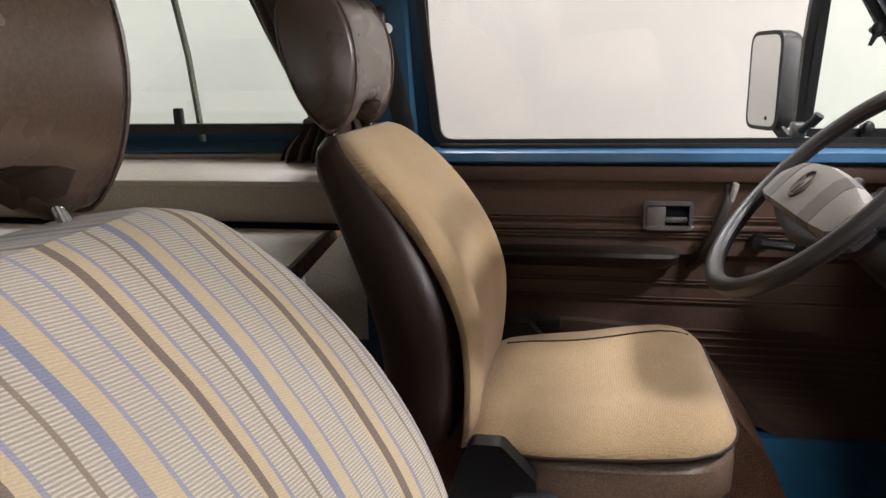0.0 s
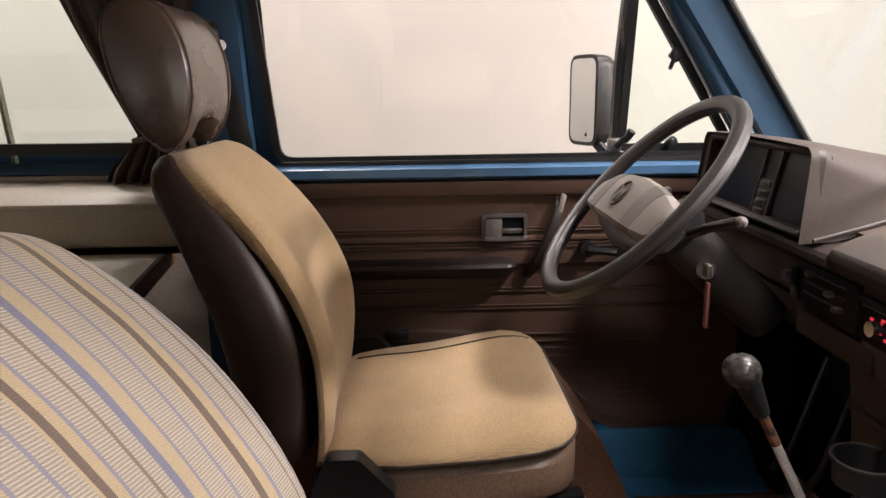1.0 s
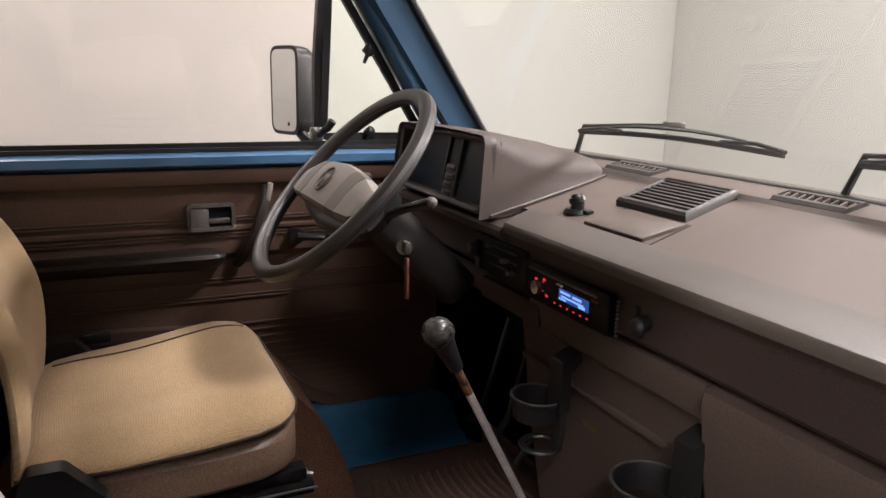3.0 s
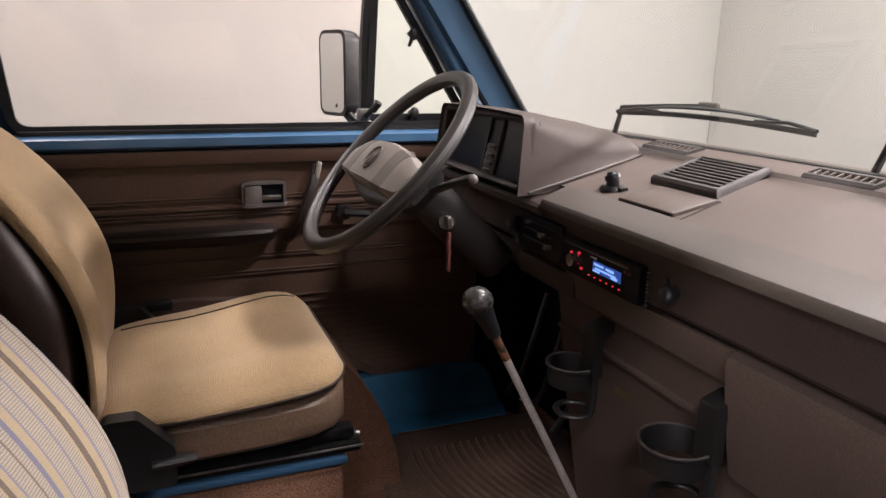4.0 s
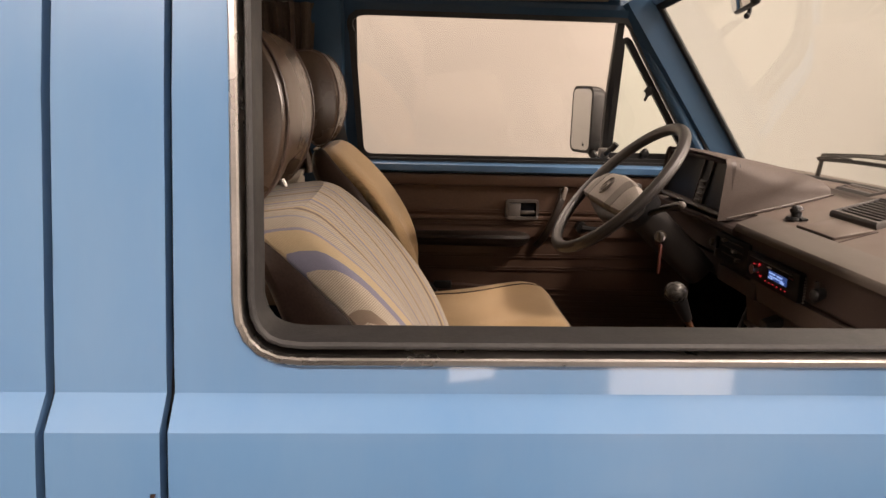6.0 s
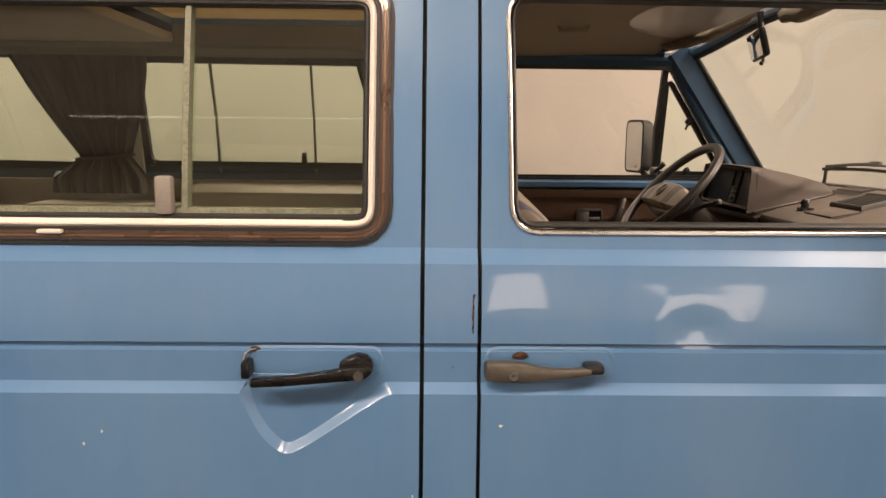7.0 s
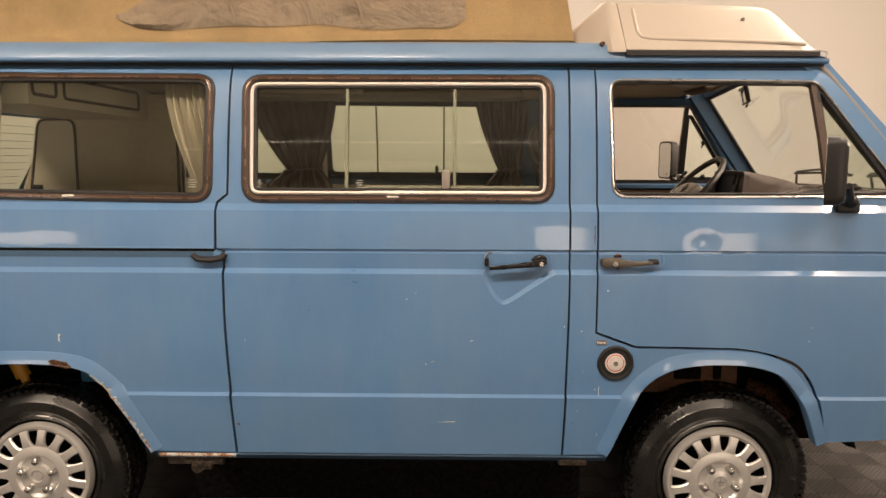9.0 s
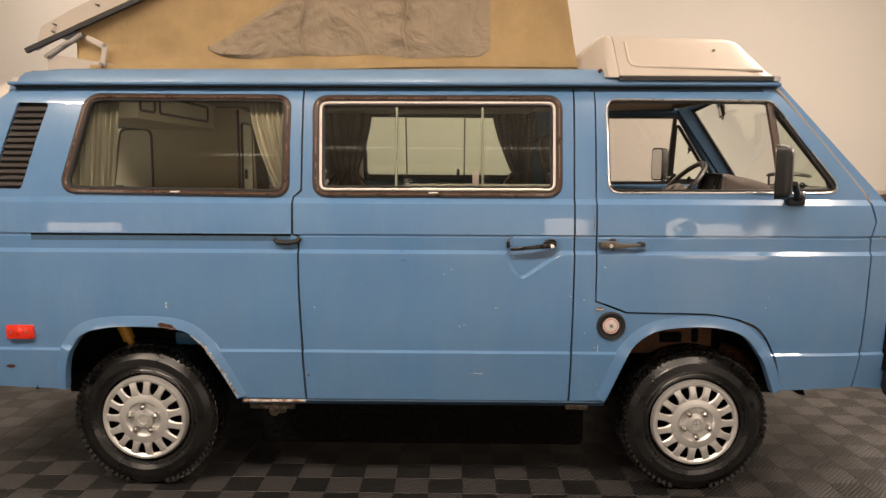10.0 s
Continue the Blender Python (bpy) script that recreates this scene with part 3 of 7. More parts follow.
F_ARCH, R_ARCH = ([(x, z + 0.012 * min(1, max(0, (z - 0.5) / 0.2))) for x, z in smooth_line(a)] for a in (F_ARCH, R_ARCH))
SEAM_UP = smooth_line([(0.320, 0.497), (0.304, 0.582), (0.276, 0.672), (0.236, 0.740), (0.184, 0.786), (0.09, 0.818), (-0.006, 0.833)], 3)
SEAM_DN = smooth_line([(-0.006, 0.841), (0.094, 0.826), (0.191, 0.794), (0.243, 0.747), (0.283, 0.676), (0.312, 0.584), (0.328, 0.502)], 3)


def filler(n=20, r=0.056):
    return [(-0.408 + r * math.cos(2 * math.pi * k / n), 0.786 + r * math.sin(2 * math.pi * k / n)) for k in range(n)]


rear_panel = [(-3.42, 0.50)] + R_ARCH + [(-1.720, 0.446), (-1.737, 0.96), (-1.735, 1.157), (-1.762, 1.163), (-1.762, 1.325), (-1.727, 1.353), (-1.725, 1.790), (-2.98, 1.790), (-3.13, 1.66), (-3.40, 1.25), (-3.44, 0.9)]
slide_panel = [(-1.711, 0.446), (-0.579, 0.446), (-0.573, 0.96), (-0.572, 1.790), (-1.717, 1.790), (-1.719, 1.349), (-1.753, 1.321), (-1.753, 1.169), (-1.727, 1.161), (-1.728, 0.96)]
pillar_panel = [(-0.571, 0.446)] + F_ARCH + SEAM_UP + [(-0.343, 0.838), (-0.479, 0.888), (-0.482, 1.790), (-0.565, 1.790), (-0.566, 0.96)]
door_panel = [(-0.4725, 0.894), (-0.341, 0.846)] + SEAM_DN + [(0.637, 0.517), (0.659, 0.70), (0.672, 1.16), (0.692, 1.23), (0.658, 1.335), (0.480, 1.545), (0.280, 1.788), (-0.476, 1.790)]
left_door = door_panel[:2] + SEAM_DN + [(0.637, 0.517), (0.659, 0.70), (0.672, 1.16), (0.705, 1.23), (0.705, 1.335), (0.575, 1.545), (0.375, 1.787), (-0.476, 1.787)]
corner_panel = [(0.644, 0.517), (0.785, 0.50), (0.815, 0.70), (0.820, 1.15), (0.795, 1.27), (0.725, 1.328), (0.668, 1.345), (0.699, 1.23), (0.679, 1.16), (0.666, 0.70)]

# the crease's dip under the sliding door's handle
DIP = [(-0.853, 1.1045), (-0.862, 1.088), (-0.850, 1.058), (-0.831, 1.020), (-0.808, 0.995), (-0.790, 0.986), (-0.768, 0.993), (-0.728, 1.018), (-0.670, 1.058), (-0.630, 1.083), (-0.616, 1.088), (-0.628, 1.1045)]
DIP_CUT = [DIP[0]] + smooth_line(DIP[1:-1], 4) + [DIP[-1]]

for side in (-1, 1):
    hole = [REAR_WIN if side < 0 else REAR_FAR, LOUVRE]
    higher = lambda lp: [(x, 1.812 if z == 1.790 else z) for x, z in lp]
    q = part("rear_quarter_panel", side_sheet(rear_panel if side < 0 else higher(rear_panel), hole, side), BLUE if side < 0 else BLUE_SHADED, van, "faded blue panel with rust round the wheel arch" if side < 0 else "")
    if side == -1:
        slide = part("sliding_door", side_sheet(slide_panel, [SLIDE_WIN, DIP_CUT], side), BLUE, van, "faded blue sliding door, closed")
        part("front_side_panel", side_sheet(pillar_panel, [filler()], side), BLUE, van)
        door = part("front_door", side_sheet(door_panel, [DOOR_WIN], side, dent=(-0.124, 1.195, 0.031, 0.0030)), BLUE, van, "dented blue door with its window rolled down")
    else:
        part("side_panel", side_sheet(higher(slide_panel), [SLIDE_FAR], side), BLUE_SHADED, van)
        part("front_side_panel", side_sheet(pillar_panel, [], side), BLUE_SHADED, van)
        ldoor = part("front_door", side_sheet(left_door, [LEFT_WIN], side, thick=0.05), BLUE_SHADED, van)
    part("front_corner_panel", side_sheet(corner_panel, [], side), BLUE, van)
    # dark return behind the gaps
    for x0, x1, z0, z1 in ((-1.80, -1.68, 0.46, 1.77), (-0.62, -0.44, 0.46, 1.77), (0.62, 0.72, 0.55, 1.30)):
        bm = bmesh.new()
        zs = np.linspace(z0, z1, 14)
        strip(bm, [[on_side(x0, z, side, -0.022), on_side(x1, z, side, -0.022), on_side(x1, z, side, -0.03), on_side(x0, z, side, -0.03)] for z in zs])
        part("door_seal", bm, RUBBER, van)
    # wheel-arch lips
    for arch in (F_ARCH, R_ARCH):
        bm = bmesh.new()
        fat = [(x, z) for x, z in arch]
        sweep(bm, side_loop(fat, side), [(-0.044, -0.004), (-0.039, 0.0035), (-0.020, 0.0095), (0.003, 0.0125), (0.006, 0.008), (0.006, -0.03), (-0.004, -0.03)] if side < 0 else
              [(0.044, -0.004), (0.039, 0.0035), (0.020, 0.0095), (-0.003, 0.0125), (-0.006, 0.008), (-0.006, -0.03), (0.004, -0.03)], up=(0, side, 0))
        part("arch_lip", bm, BLUE, van)
    # sill below the doors
    bm = bmesh.new()
    strip(bm, [[(x, side * 0.882, 0.444), (x, side * 0.886, 0.436), (x, side * 0.872, 0.418), (x, side * 0.82, 0.410), (x, side * 0.82, 0.444)] for x in (-2.0, -1.5, -1.0, -0.42)])
    part("sill", bm, BLUE_SHADED, van)
    # gutter and roof side
    bm = bmesh.new()
    xs = [-2.99, -2.6, -2.0, -1.4, -0.8, -0.2, 0.30]
    strip(bm, [[(x, side * y, z + 0.015) for y, z in ((0.770, 1.778), (0.806, 1.780), (0.812, 1.786), (0.812, 1.794), (0.806, 1.795), (0.800, 1.790), (0.770, 1.790))] for x in xs])
    part("roof_gutter", bm, BLUE, van)
    part("gutter_sealant", strip(bmesh.new(), [[(x, side * y, z + 0.015) for y, z in ((0.765, 1.7775), (0.796, 1.7775), (0.7935, 1.7715), (0.765, 1.7715))] for x in (-2.97, -1.5, 0.29)]), RUBBER, van)
    bm = bmesh.new()
    prof = [(0.795, 1.806), (0.793, 1.821), (0.783, 1.838), (0.771, 1.855), (0.752, 1.868), (0.70, 1.877), (0.60, 1.884)]
    strip(bm, [[(x, side * (y - dy), z - dz) for y, z in prof] for x, dy, dz in ((-3.03, 0.05, 0.05), (-2.95, 0.01, 0.012), (-2.8, 0, 0), (-1.0, 0, 0), (0.0, 0, 0.0), (0.22, 0.01, 0.012), (0.31, 0.03, 0.045))], closed_ring=False)
    part("roof_edge", bm, BLUE_ROOF, van)

# roof skin
for x0, x1, y0, y1 in ((-3.0, -1.42, -0.61, 0.61), (-0.62, 0.29, -0.61, 0.61), (-1.42, -0.62, -0.61, -0.46), (-1.42, -0.62, 0.46, 0.61)):
    part("roof_skin", B(((x0 + x1) / 2, (y0 + y1) / 2, 1.868), (x1 - x0, y1 - y0, 0.022)), BLUE, van)
# rear and front closing panels
bm = bmesh.new()
rows = []
for z, x in ((0.50, 0.80), (0.7, 0.83), (1.0, 0.835), (1.15, 0.83), (1.28, 0.805), (1.34, 0.765)):
    ring = []
    for k in range(25):
        t = -1 + 2 * k / 24
        w = half_width(0.80, z) - 0.004
        ring.append((x + 0.15 * (1 - abs(t) ** 3.2), w * t, z))
    rows.append(ring)
strip(bm, rows, closed_ring=False)
part("front_panel", bm, BLUE, van)
TAIL = ((0.5, -3.42, 0.84), (0.9, -3.44, 0.87), (1.25, -3.40, 0.85), (1.66, -3.13, 0.79), (1.80, -2.98, 0.76), (1.86, -2.90, 0.60))


def tail(t, z):
    """The tailgate's surface: t across from -1 to 1."""
    x, w = (float(np.interp(z, [q[0] for q in TAIL], [q[k] for q in TAIL])) for k in (1, 2))
    return Vector((x - 0.05 * (1 - abs(t) ** 4), w * t, z))


bm = bmesh.new()
strip(bm, [[tail(t, z) for t in np.linspace(-1, 1, 15)] for z in (0.5, 0.9, 1.25, 1.285)], closed_ring=False)
strip(bm, [[tail(t, z) for t in np.linspace(-1, 1, 15)] for z in (1.675, 1.80, 1.86)], closed_ring=False)
for sg in (-1, 1):
    strip(bm, [[tail(sg * t, z) for t in (0.86, 0.93, 1.0)] for z in np.linspace(1.285, 1.675, 6)], closed_ring=False)
part("tailgate", bm, BLUE, van)
no_shadow(part("tailgate_pane", strip(bmesh.new(), [[tail(t, z) for t in np.linspace(-0.86, 0.86, 13)] for z in np.linspace(1.285, 1.675, 4)], closed_ring=False), TINT_L, van, "heated rear window"))
for z in np.linspace(1.33, 1.63, 9):
    part("heater_wire", tube(bmesh.new(), [tail(t, z) + Vector((0.004, 0, 0)) for t in np.linspace(-0.8, 0.8, 13)], 0.0012, 4), STEEL, van)
# windscreen and its seal
def wind(t, s, push=0.0):
    """Windscreen surface: t across from -1 to 1, s from foot to head."""
    w = 0.80 * (1 - s) + 0.730 * s
    x = (0.752 - 0.055 * max(0, -t) ** 3 + 0.10 * (1 - abs(t) ** 2.6)) * (1 - s) + (0.288 + 0.137 * max(0, t) ** 1.5 + 0.10 * (1 - abs(t) ** 2.6)) * s
    return Vector((x + push, w * t, 1.345 * (1 - s) + 1.801 * s + 0.036 * (1 - t * t) * s))


bm = bmesh.new()
for push in (0.0, -0.005):
    strip(bm, [[wind(t, s, push) for t in np.linspace(-1, 1, 21)] for s in np.linspace(0, 1, 6)], closed_ring=False)
no_shadow(part("windscreen", bm, CLEAR, van, "curved clear windscreen"))
edge = [wind(t, 0) for t in np.linspace(-1, 1, 21)] + [wind(1, s) for s in np.linspace(0.06, 0.94, 8)] + [wind(t, 1) for t in np.linspace(1, -1, 21)] + [wind(-1, s) for s in np.linspace(0.94, 0.06, 8)]
bm = bmesh.new()
tube(bm, edge, [0.007 if p.z < 1.36 else 0.012 for p in edge], 8, True)
part("windscreen_seal", bm, RUBBER, van)
for side in (-1, 1):
    # A-pillar: blue post behind the seal, pale rubber strip along it
    low, high = Vector((0.719 if side > 0 else 0.675, side * 0.815, 1.335)), Vector((0.392 if side > 0 else 0.285, side * 0.748, 1.775))
    d = (high - low).normalized()
    bm = bmesh.new()
    pr = [Vector((0.035, side * 0.028, 0.02)), Vector((-0.03, side * 0.036, -0.015)), Vector((-0.045, side * 0.0, -0.03)), Vector((-0.03, -side * 0.035, -0.015)), Vector((0.025, -side * 0.03, 0.02)), Vector((0.04, 0, 0.03))]
    strip(bm, [[p + q for q in pr] for p in (low - d * 0.05, low, (low + high) / 2, high, high + d * 0.06)])
    part("windscreen_pillar", bm, BLUE_SHADED if side > 0 else BLUE, van)
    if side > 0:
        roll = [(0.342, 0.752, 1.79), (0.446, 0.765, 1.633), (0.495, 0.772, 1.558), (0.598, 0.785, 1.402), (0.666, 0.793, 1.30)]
        part("door_frame_roll", tube(bmesh.new(), roll, 0.0185, 12), BLUE_SHADED, van)
        part("pillar_seal", tube(bmesh.new(), [low - d * 0.03 + Vector((0.034, -0.036, 0.02)), (low + high) / 2 + Vector((0.036, -0.036, 0.02)), high + Vector((0.038, -0.034, 0.02))], 0.0085, 8), RUBBER, van)
        part("door_seal", tube(bmesh.new(), [(x + 0.021, y - 0.012, z + 0.006) for x, y, z in roll], 0.0055, 8), RUBBER, van)

    bm = bmesh.new()
    fore = 0.04 if side > 0 else 0.0
    tube(bm, [(x + fore, side * y, z) for x, y, z in ((0.272, 0.772, 1.804), (0.311, 0.783, 1.763), (0.43, 0.803, 1.621), (0.554, 0.822, 1.471), (0.657, 0.846, 1.341), (0.700, 0.861, 1.277), (0.715, 0.868, 1.21), (0.722, 0.871, 1.14))], 0.0095, 8)
    part("pillar_strip", bm, HORNP, van, "pale weathered rubber strip")
part("roof_header", tube(bmesh.new(), [(0.275 + 0.137 * max(0, t) ** 1.5 + 0.10 * (1 - abs(t) ** 2.6), 0.74 * t, 1.822 + 0.034 * (1 - t * t)) for t in np.linspace(-1, 1, 17)], 0.018, 10), BLUE, van)

# ---- windows of the right side ----
def seal_ring(loop, shape, mat, name, parent, side=-1, label=""):
    bm = bmesh.new()
    sh = shape if side < 0 else [(-a, b) for a, b in shape]
    sweep(bm, side_loop(loop, side), sh, True, up=(0, side, 0))
    return part(name, bm, mat, parent, label)


def ring_shape(a, b, lo, hi, r=0.004):
    return [(a, lo), (a, hi - r), (a + r, hi), (b - r, hi), (b, hi - r), (b, lo)]


def window_set(parent, loop, side, glass_mat, cream):
    seal_ring(grow(loop, 0.002), ring_shape(-0.009, 0.009, -0.02, 0.010), BROWNSEAL if side < 0 else RUBBER, "window_seal", parent, side, "shiny brown rubber seal" if side < 0 else "")
    if side < 0:
        seal_ring(grow(loop, 0.0015), ring_shape(-0.002, 0.002, 0.0, 0.0118, 0.001), COPPER, "seal_bead", parent, side, "thin copper-coloured bead")
    seal_ring(grow(loop, 0.0135), ring_shape(-0.003, 0.003, -0.02, 0.005, 0.001), RUBBER, "seal_lip", parent, side)
    seal_ring(grow(loop, -0.0095), ring_shape(-0.003, 0.003, -0.02, 0.006, 0.001), RUBBER, "seal_lip", parent, side)
    if cream:
        seal_ring(grow(loop, -0.0180), ring_shape(-0.0056, 0.0056, -0.022, 0.008), CREAM, "window_frame", parent, side, "cream aluminium frame")


window_set(q, REAR_FAR, 1, TINTED, False)
qr = [o for o in van.children if o.name.startswith("rear_quarter_panel")][0]
window_set(qr, REAR_WIN, -1, TINTED, False)
no_shadow(part("window_pane", pane(grow(REAR_WIN, -0.002)), TINTED, qr, "tinted rear side glass"))
seal_ring(grow(REAR_WIN, -0.012), ring_shape(-0.007, 0.006, -0.02, 0.004), RUBBER, "window_gasket", qr)
window_set(slide, SLIDE_WIN, -1, TINTED, True)
seal_ring(grow(SLIDE_WIN, -0.029), ring_shape(-0.006, 0.005, -0.022, 0.002), RUBBER, "window_gasket", slide)
# three panes of the sliding window with pale seals between
WX = [(-1.640, -1.314), (-1.331, -0.947), (-0.965, -0.656)]
for i, (a, b) in enumerate(WX):
    lp = [(a, 1.368), (b, 1.366), (b, 1.712), (a, 1.712)]
    no_shadow(part("window_pane", pane(lp, -1, -0.010 - (0.009 if i == 1 else 0.0)), TINTED, slide, "tinted sliding glass"))
for x in (-1.322, -0.956):
    bm = bmesh.new()
    strip(bm, [[on_side(x - 0.0048, z, -1, -0.004), on_side(x + 0.0048, z, -1, -0.004), on_side(x + 0.0048, z, -1, -0.026), on_side(x - 0.0048, z, -1, -0.026)] for z in (1.362, 1.5, 1.715)])
    part("window_divider", bm, SEALG, slide, "pale green weathered divider")
bm = bmesh.new()
strip(bm, [[on_side(x, 1.372, -1, -0.003), on_side(x, 1.352, -1, 0.004), on_side(x, 1.352, -1, -0.02), on_side(x, 1.372, -1, -0.02)] for x in (-1.26, -0.9, -0.70)])
part("slide_track", bm, CREAM, slide)
bm = bmesh.new()
strip(bm, [[on_side(x, 1.381, -1, -0.006), on_side(x, 1.371, -1, -0.006), on_side(x, 1.371, -1, -0.03), on_side(x, 1.381, -1, -0.03)] for x in (-1.26, -0.9, -0.66)])
part("lower_pane_seal", bm, SEALG, slide)
part("window_latch", B(on_side(-0.985, 1.402, -1, 0.004), (0.028, 0.022, 0.062), 0.006), HORNP, slide, "pinkish grey window latch")
for prnt, x in ((slide, -1.163), (qr, -2.257)):
    part("drain_tab", B(on_side(x, 1.344, -1, 0.013), (0.040, 0.012, 0.007), 0.003), PAPER, prnt, "white plastic tab")

# front door window: bright trim, divider, vent pane
seal_ring(grow(DOOR_WIN, 0.003), ring_shape(-0.0035, 0.0035, -0.02, 0.006, 0.0015), ALU, "window_trim", door, -1, "bright metal trim")
seal_ring(grow(DOOR_WIN, -0.006), ring_shape(-0.003, 0.003, -0.05, -0.003), RUBBER, "window_gasket", door)
VENT = rounded([(0.272, 1.715), (0.525, 1.362), (0.318, 1.362)], [0.01, 0.015, 0.01])


def door_window(parent, side):
    vent = VENT if side < 0 else rounded([(0.348, 1.722), (0.590, 1.368), (0.348, 1.368)], [0.01, 0.015, 0.01])
    bm = bmesh.new()
    pts = [(0.258, 1.737), (0.280, 1.55), (0.303, 1.345)] if side < 0 else [(0.330, 1.764), (0.329, 1.55), (0.332, 1.345)]
    sweep(bm, side_loop(pts, side, -0.012), [(-0.011, -0.012), (-0.011, 0.010), (0.011, 0.010), (0.011, -0.012)], up=(0, side, 0))
    part("window_post", bm, VINYL if side < 0 else RUBBER, parent)
    no_shadow(part("vent_pane", pane(vent, side, -0.016), TINT_L, parent, "small clear quarter light"))
    seal_ring(grow(vent, 0.004), ring_shape(-0.009, 0.009, -0.024, -0.004), RUBBER, "vent_seal", parent, side)
    for x, z in ((0.432, 1.556), (0.405, 1.378)) if side < 0 else ((0.440, 1.566), (0.453, 1.375)):
        bm = bmesh.new()
        c = on_side(x, z, side, -0.045)
        ball(bm, c, 0.013, (1, 0.6, 1.2))
        cyl(bm, on_side(x, z, side, -0.012), c, 0.006)
        cyl(bm, c, c + Vector((-0.012, 0, -0.03)), 0.006, 0.004)
        part("vent_latch", bm, BLACKP, parent)


door_window(door, -1)
door_window(ldoor, 1)
no_shadow(part("door_pane", pane(rounded([(-0.455, 1.760), (0.328, 1.760), (0.328, 1.345), (-0.428, 1.345)], 0.02), 1, -0.02), DOORG, ldoor, "clear window glass, closed"))
seal_ring(grow(LEFT_WIN, -0.004), ring_shape(-0.010, 0.008, -0.055, -0.040), RUBBER, "window_gasket", ldoor, 1)
# door lock pin, outer mirror
def outer_mirror(side, parent):
    base = on_side(0.345, 1.315, side, 0.0)
    o = Vector((0, side, 0))
    bm = box(bmesh.new(), base + o * 0.012, (0.075, 0.04, 0.035), 0.008)
    ball(bm, base + o * 0.045 + Vector((0, 0, 0.022)), 0.022)
    cyl(bm, base + o * 0.04 + Vector((0, 0, 0.01)), base + o * 0.10 + Vector((-0.045, 0, 0.075)), 0.014, 0.012)
    part("mirror_arm", bm, BLACKP, parent)
    c = base + o * 0.120 + Vector((-0.034 if side > 0 else -0.102, 0, 0.153 if side > 0 else 0.122))
    turn = Euler((0, 0, radians(21 if side > 0 else -27))).to_matrix()
    def slab(w, h, r, d0, d1, k=1.0):
        lp = rounded([(-w / 2, -h / 2), (w / 2, -h / 2), (w / 2, h / 2), (-w / 2, h / 2)], r)
        lp = [(a * (1 + (0.16 if side < 0 else 0.0) * b / h), b) for a, b in lp]
        return strip(bmesh.new(), [[c + turn @ Vector((d0 + f * (d1 - d0), a * q, b * q)) for a, b in lp] for f, q in ((0, 1), (0.45, 1), (0.72, 1 - 0.18 * (1 - k)), (0.9, 1 - 0.55 * (1 - k)), (1, k))])


    mw = 0.145 if side < 0 else 0.118
    case = part("mirror_case", slab(mw, 0.215, 0.030, -0.020, 0.034, 0.80), BLACKP, parent)
    part("mirror_rim", slab(mw + 0.002, 0.217, 0.031, -0.026, -0.019), BLACKP, case)
    part("mirror_glass", slab(mw - 0.015, 0.199, 0.023, -0.0275, -0.0262), MIRROR, case)


outer_mirror(-1, door)
outer_mirror(1, ldoor)
bm = cyl(bmesh.new(), (0.322, 0.805, 1.372), (0.334, 0.785, 1.392), 0.008, 0.007)
cyl(bm, (0.334, 0.788, 1.385), (0.346, 0.778, 1.406), 0.008, 0.010)
part("vent_window_latch", bm, BLACKP, ldoor, "black latch lever of the vent window")
bm = box(bmesh.new(), (0.318, 0.815, 1.375), (0.030, 0.020, 0.030), 0.005)
part("latch_clamp", bm, STEEL, ldoor)

# handles
P = lambda x, z, out: on_side(x, z, -1, out)


def bar_of(stations, bm=None):
    """A flattened bar: rounded upright sections at (x, z, half height, out, half depth)."""
    rings = []
    for x, z, h, out, d in stations:
        c = P(x, 1.135, out)
        rings.append([(x, c.y + d * math.copysign(abs(math.cos(a)) ** 0.5, math.cos(a)), z + h * math.copysign(abs(math.sin(a)) ** 0.5, math.sin(a))) for a in np.linspace(0, 2 * math.pi, 17)[:-1]])
    return strip(bm or bmesh.new(), rings)


hd = part("door_handle", bar_of([(-0.840, 1.1120, 0.004, 0.030, 0.004), (-0.837, 1.1125, 0.0068, 0.032, 0.007), (-0.80, 1.1155, 0.0075, 0.034, 0.008), (-0.74, 1.1215, 0.0085, 0.034, 0.009), (-0.70, 1.126, 0.0098, 0.032, 0.010), (-0.676, 1.129, 0.0115, 0.030, 0.011), (-0.658, 1.131, 0.011, 0.028, 0.010), (-0.649, 1.132, 0.005, 0.026, 0.006)]), HANDLEB, slide, "black sliding door handle")
part("handle_boss", bar_of([(-0.700, 1.136, 0.005, 0.014, 0.010), (-0.688, 1.140, 0.011, 0.015, 0.012), (-0.672, 1.139, 0.0185, 0.016, 0.014), (-0.656, 1.137, 0.017, 0.016, 0.014), (-0.648, 1.135, 0.010, 0.014, 0.010)]), HANDLEB, hd)
part("handle_lock", cyl(bmesh.new(), P(-0.668, 1.128, 0.03), P(-0.668, 1.128, 0.046), 0.0088, 0.0080), CHROME, hd)
part("handle_bracket", B(P(-0.848, 1.131, 0.014), (0.014, 0.034, 0.028), 0.004), HANDLEB, hd)
part("bracket_clip", tube(bmesh.new(), [P(-0.854, 1.142, 0.010), P(-0.852, 1.153, 0.008), P(-0.844, 1.158, 0.006), P(-0.836, 1.158, 0.003)], 0.0026, 6), CHROME, hd)
part("rust_spot", ball(bmesh.new(), P(-0.838, 1.158, 0.001), 0.006, (1.6, 0.4, 0.7)), RUST, hd)
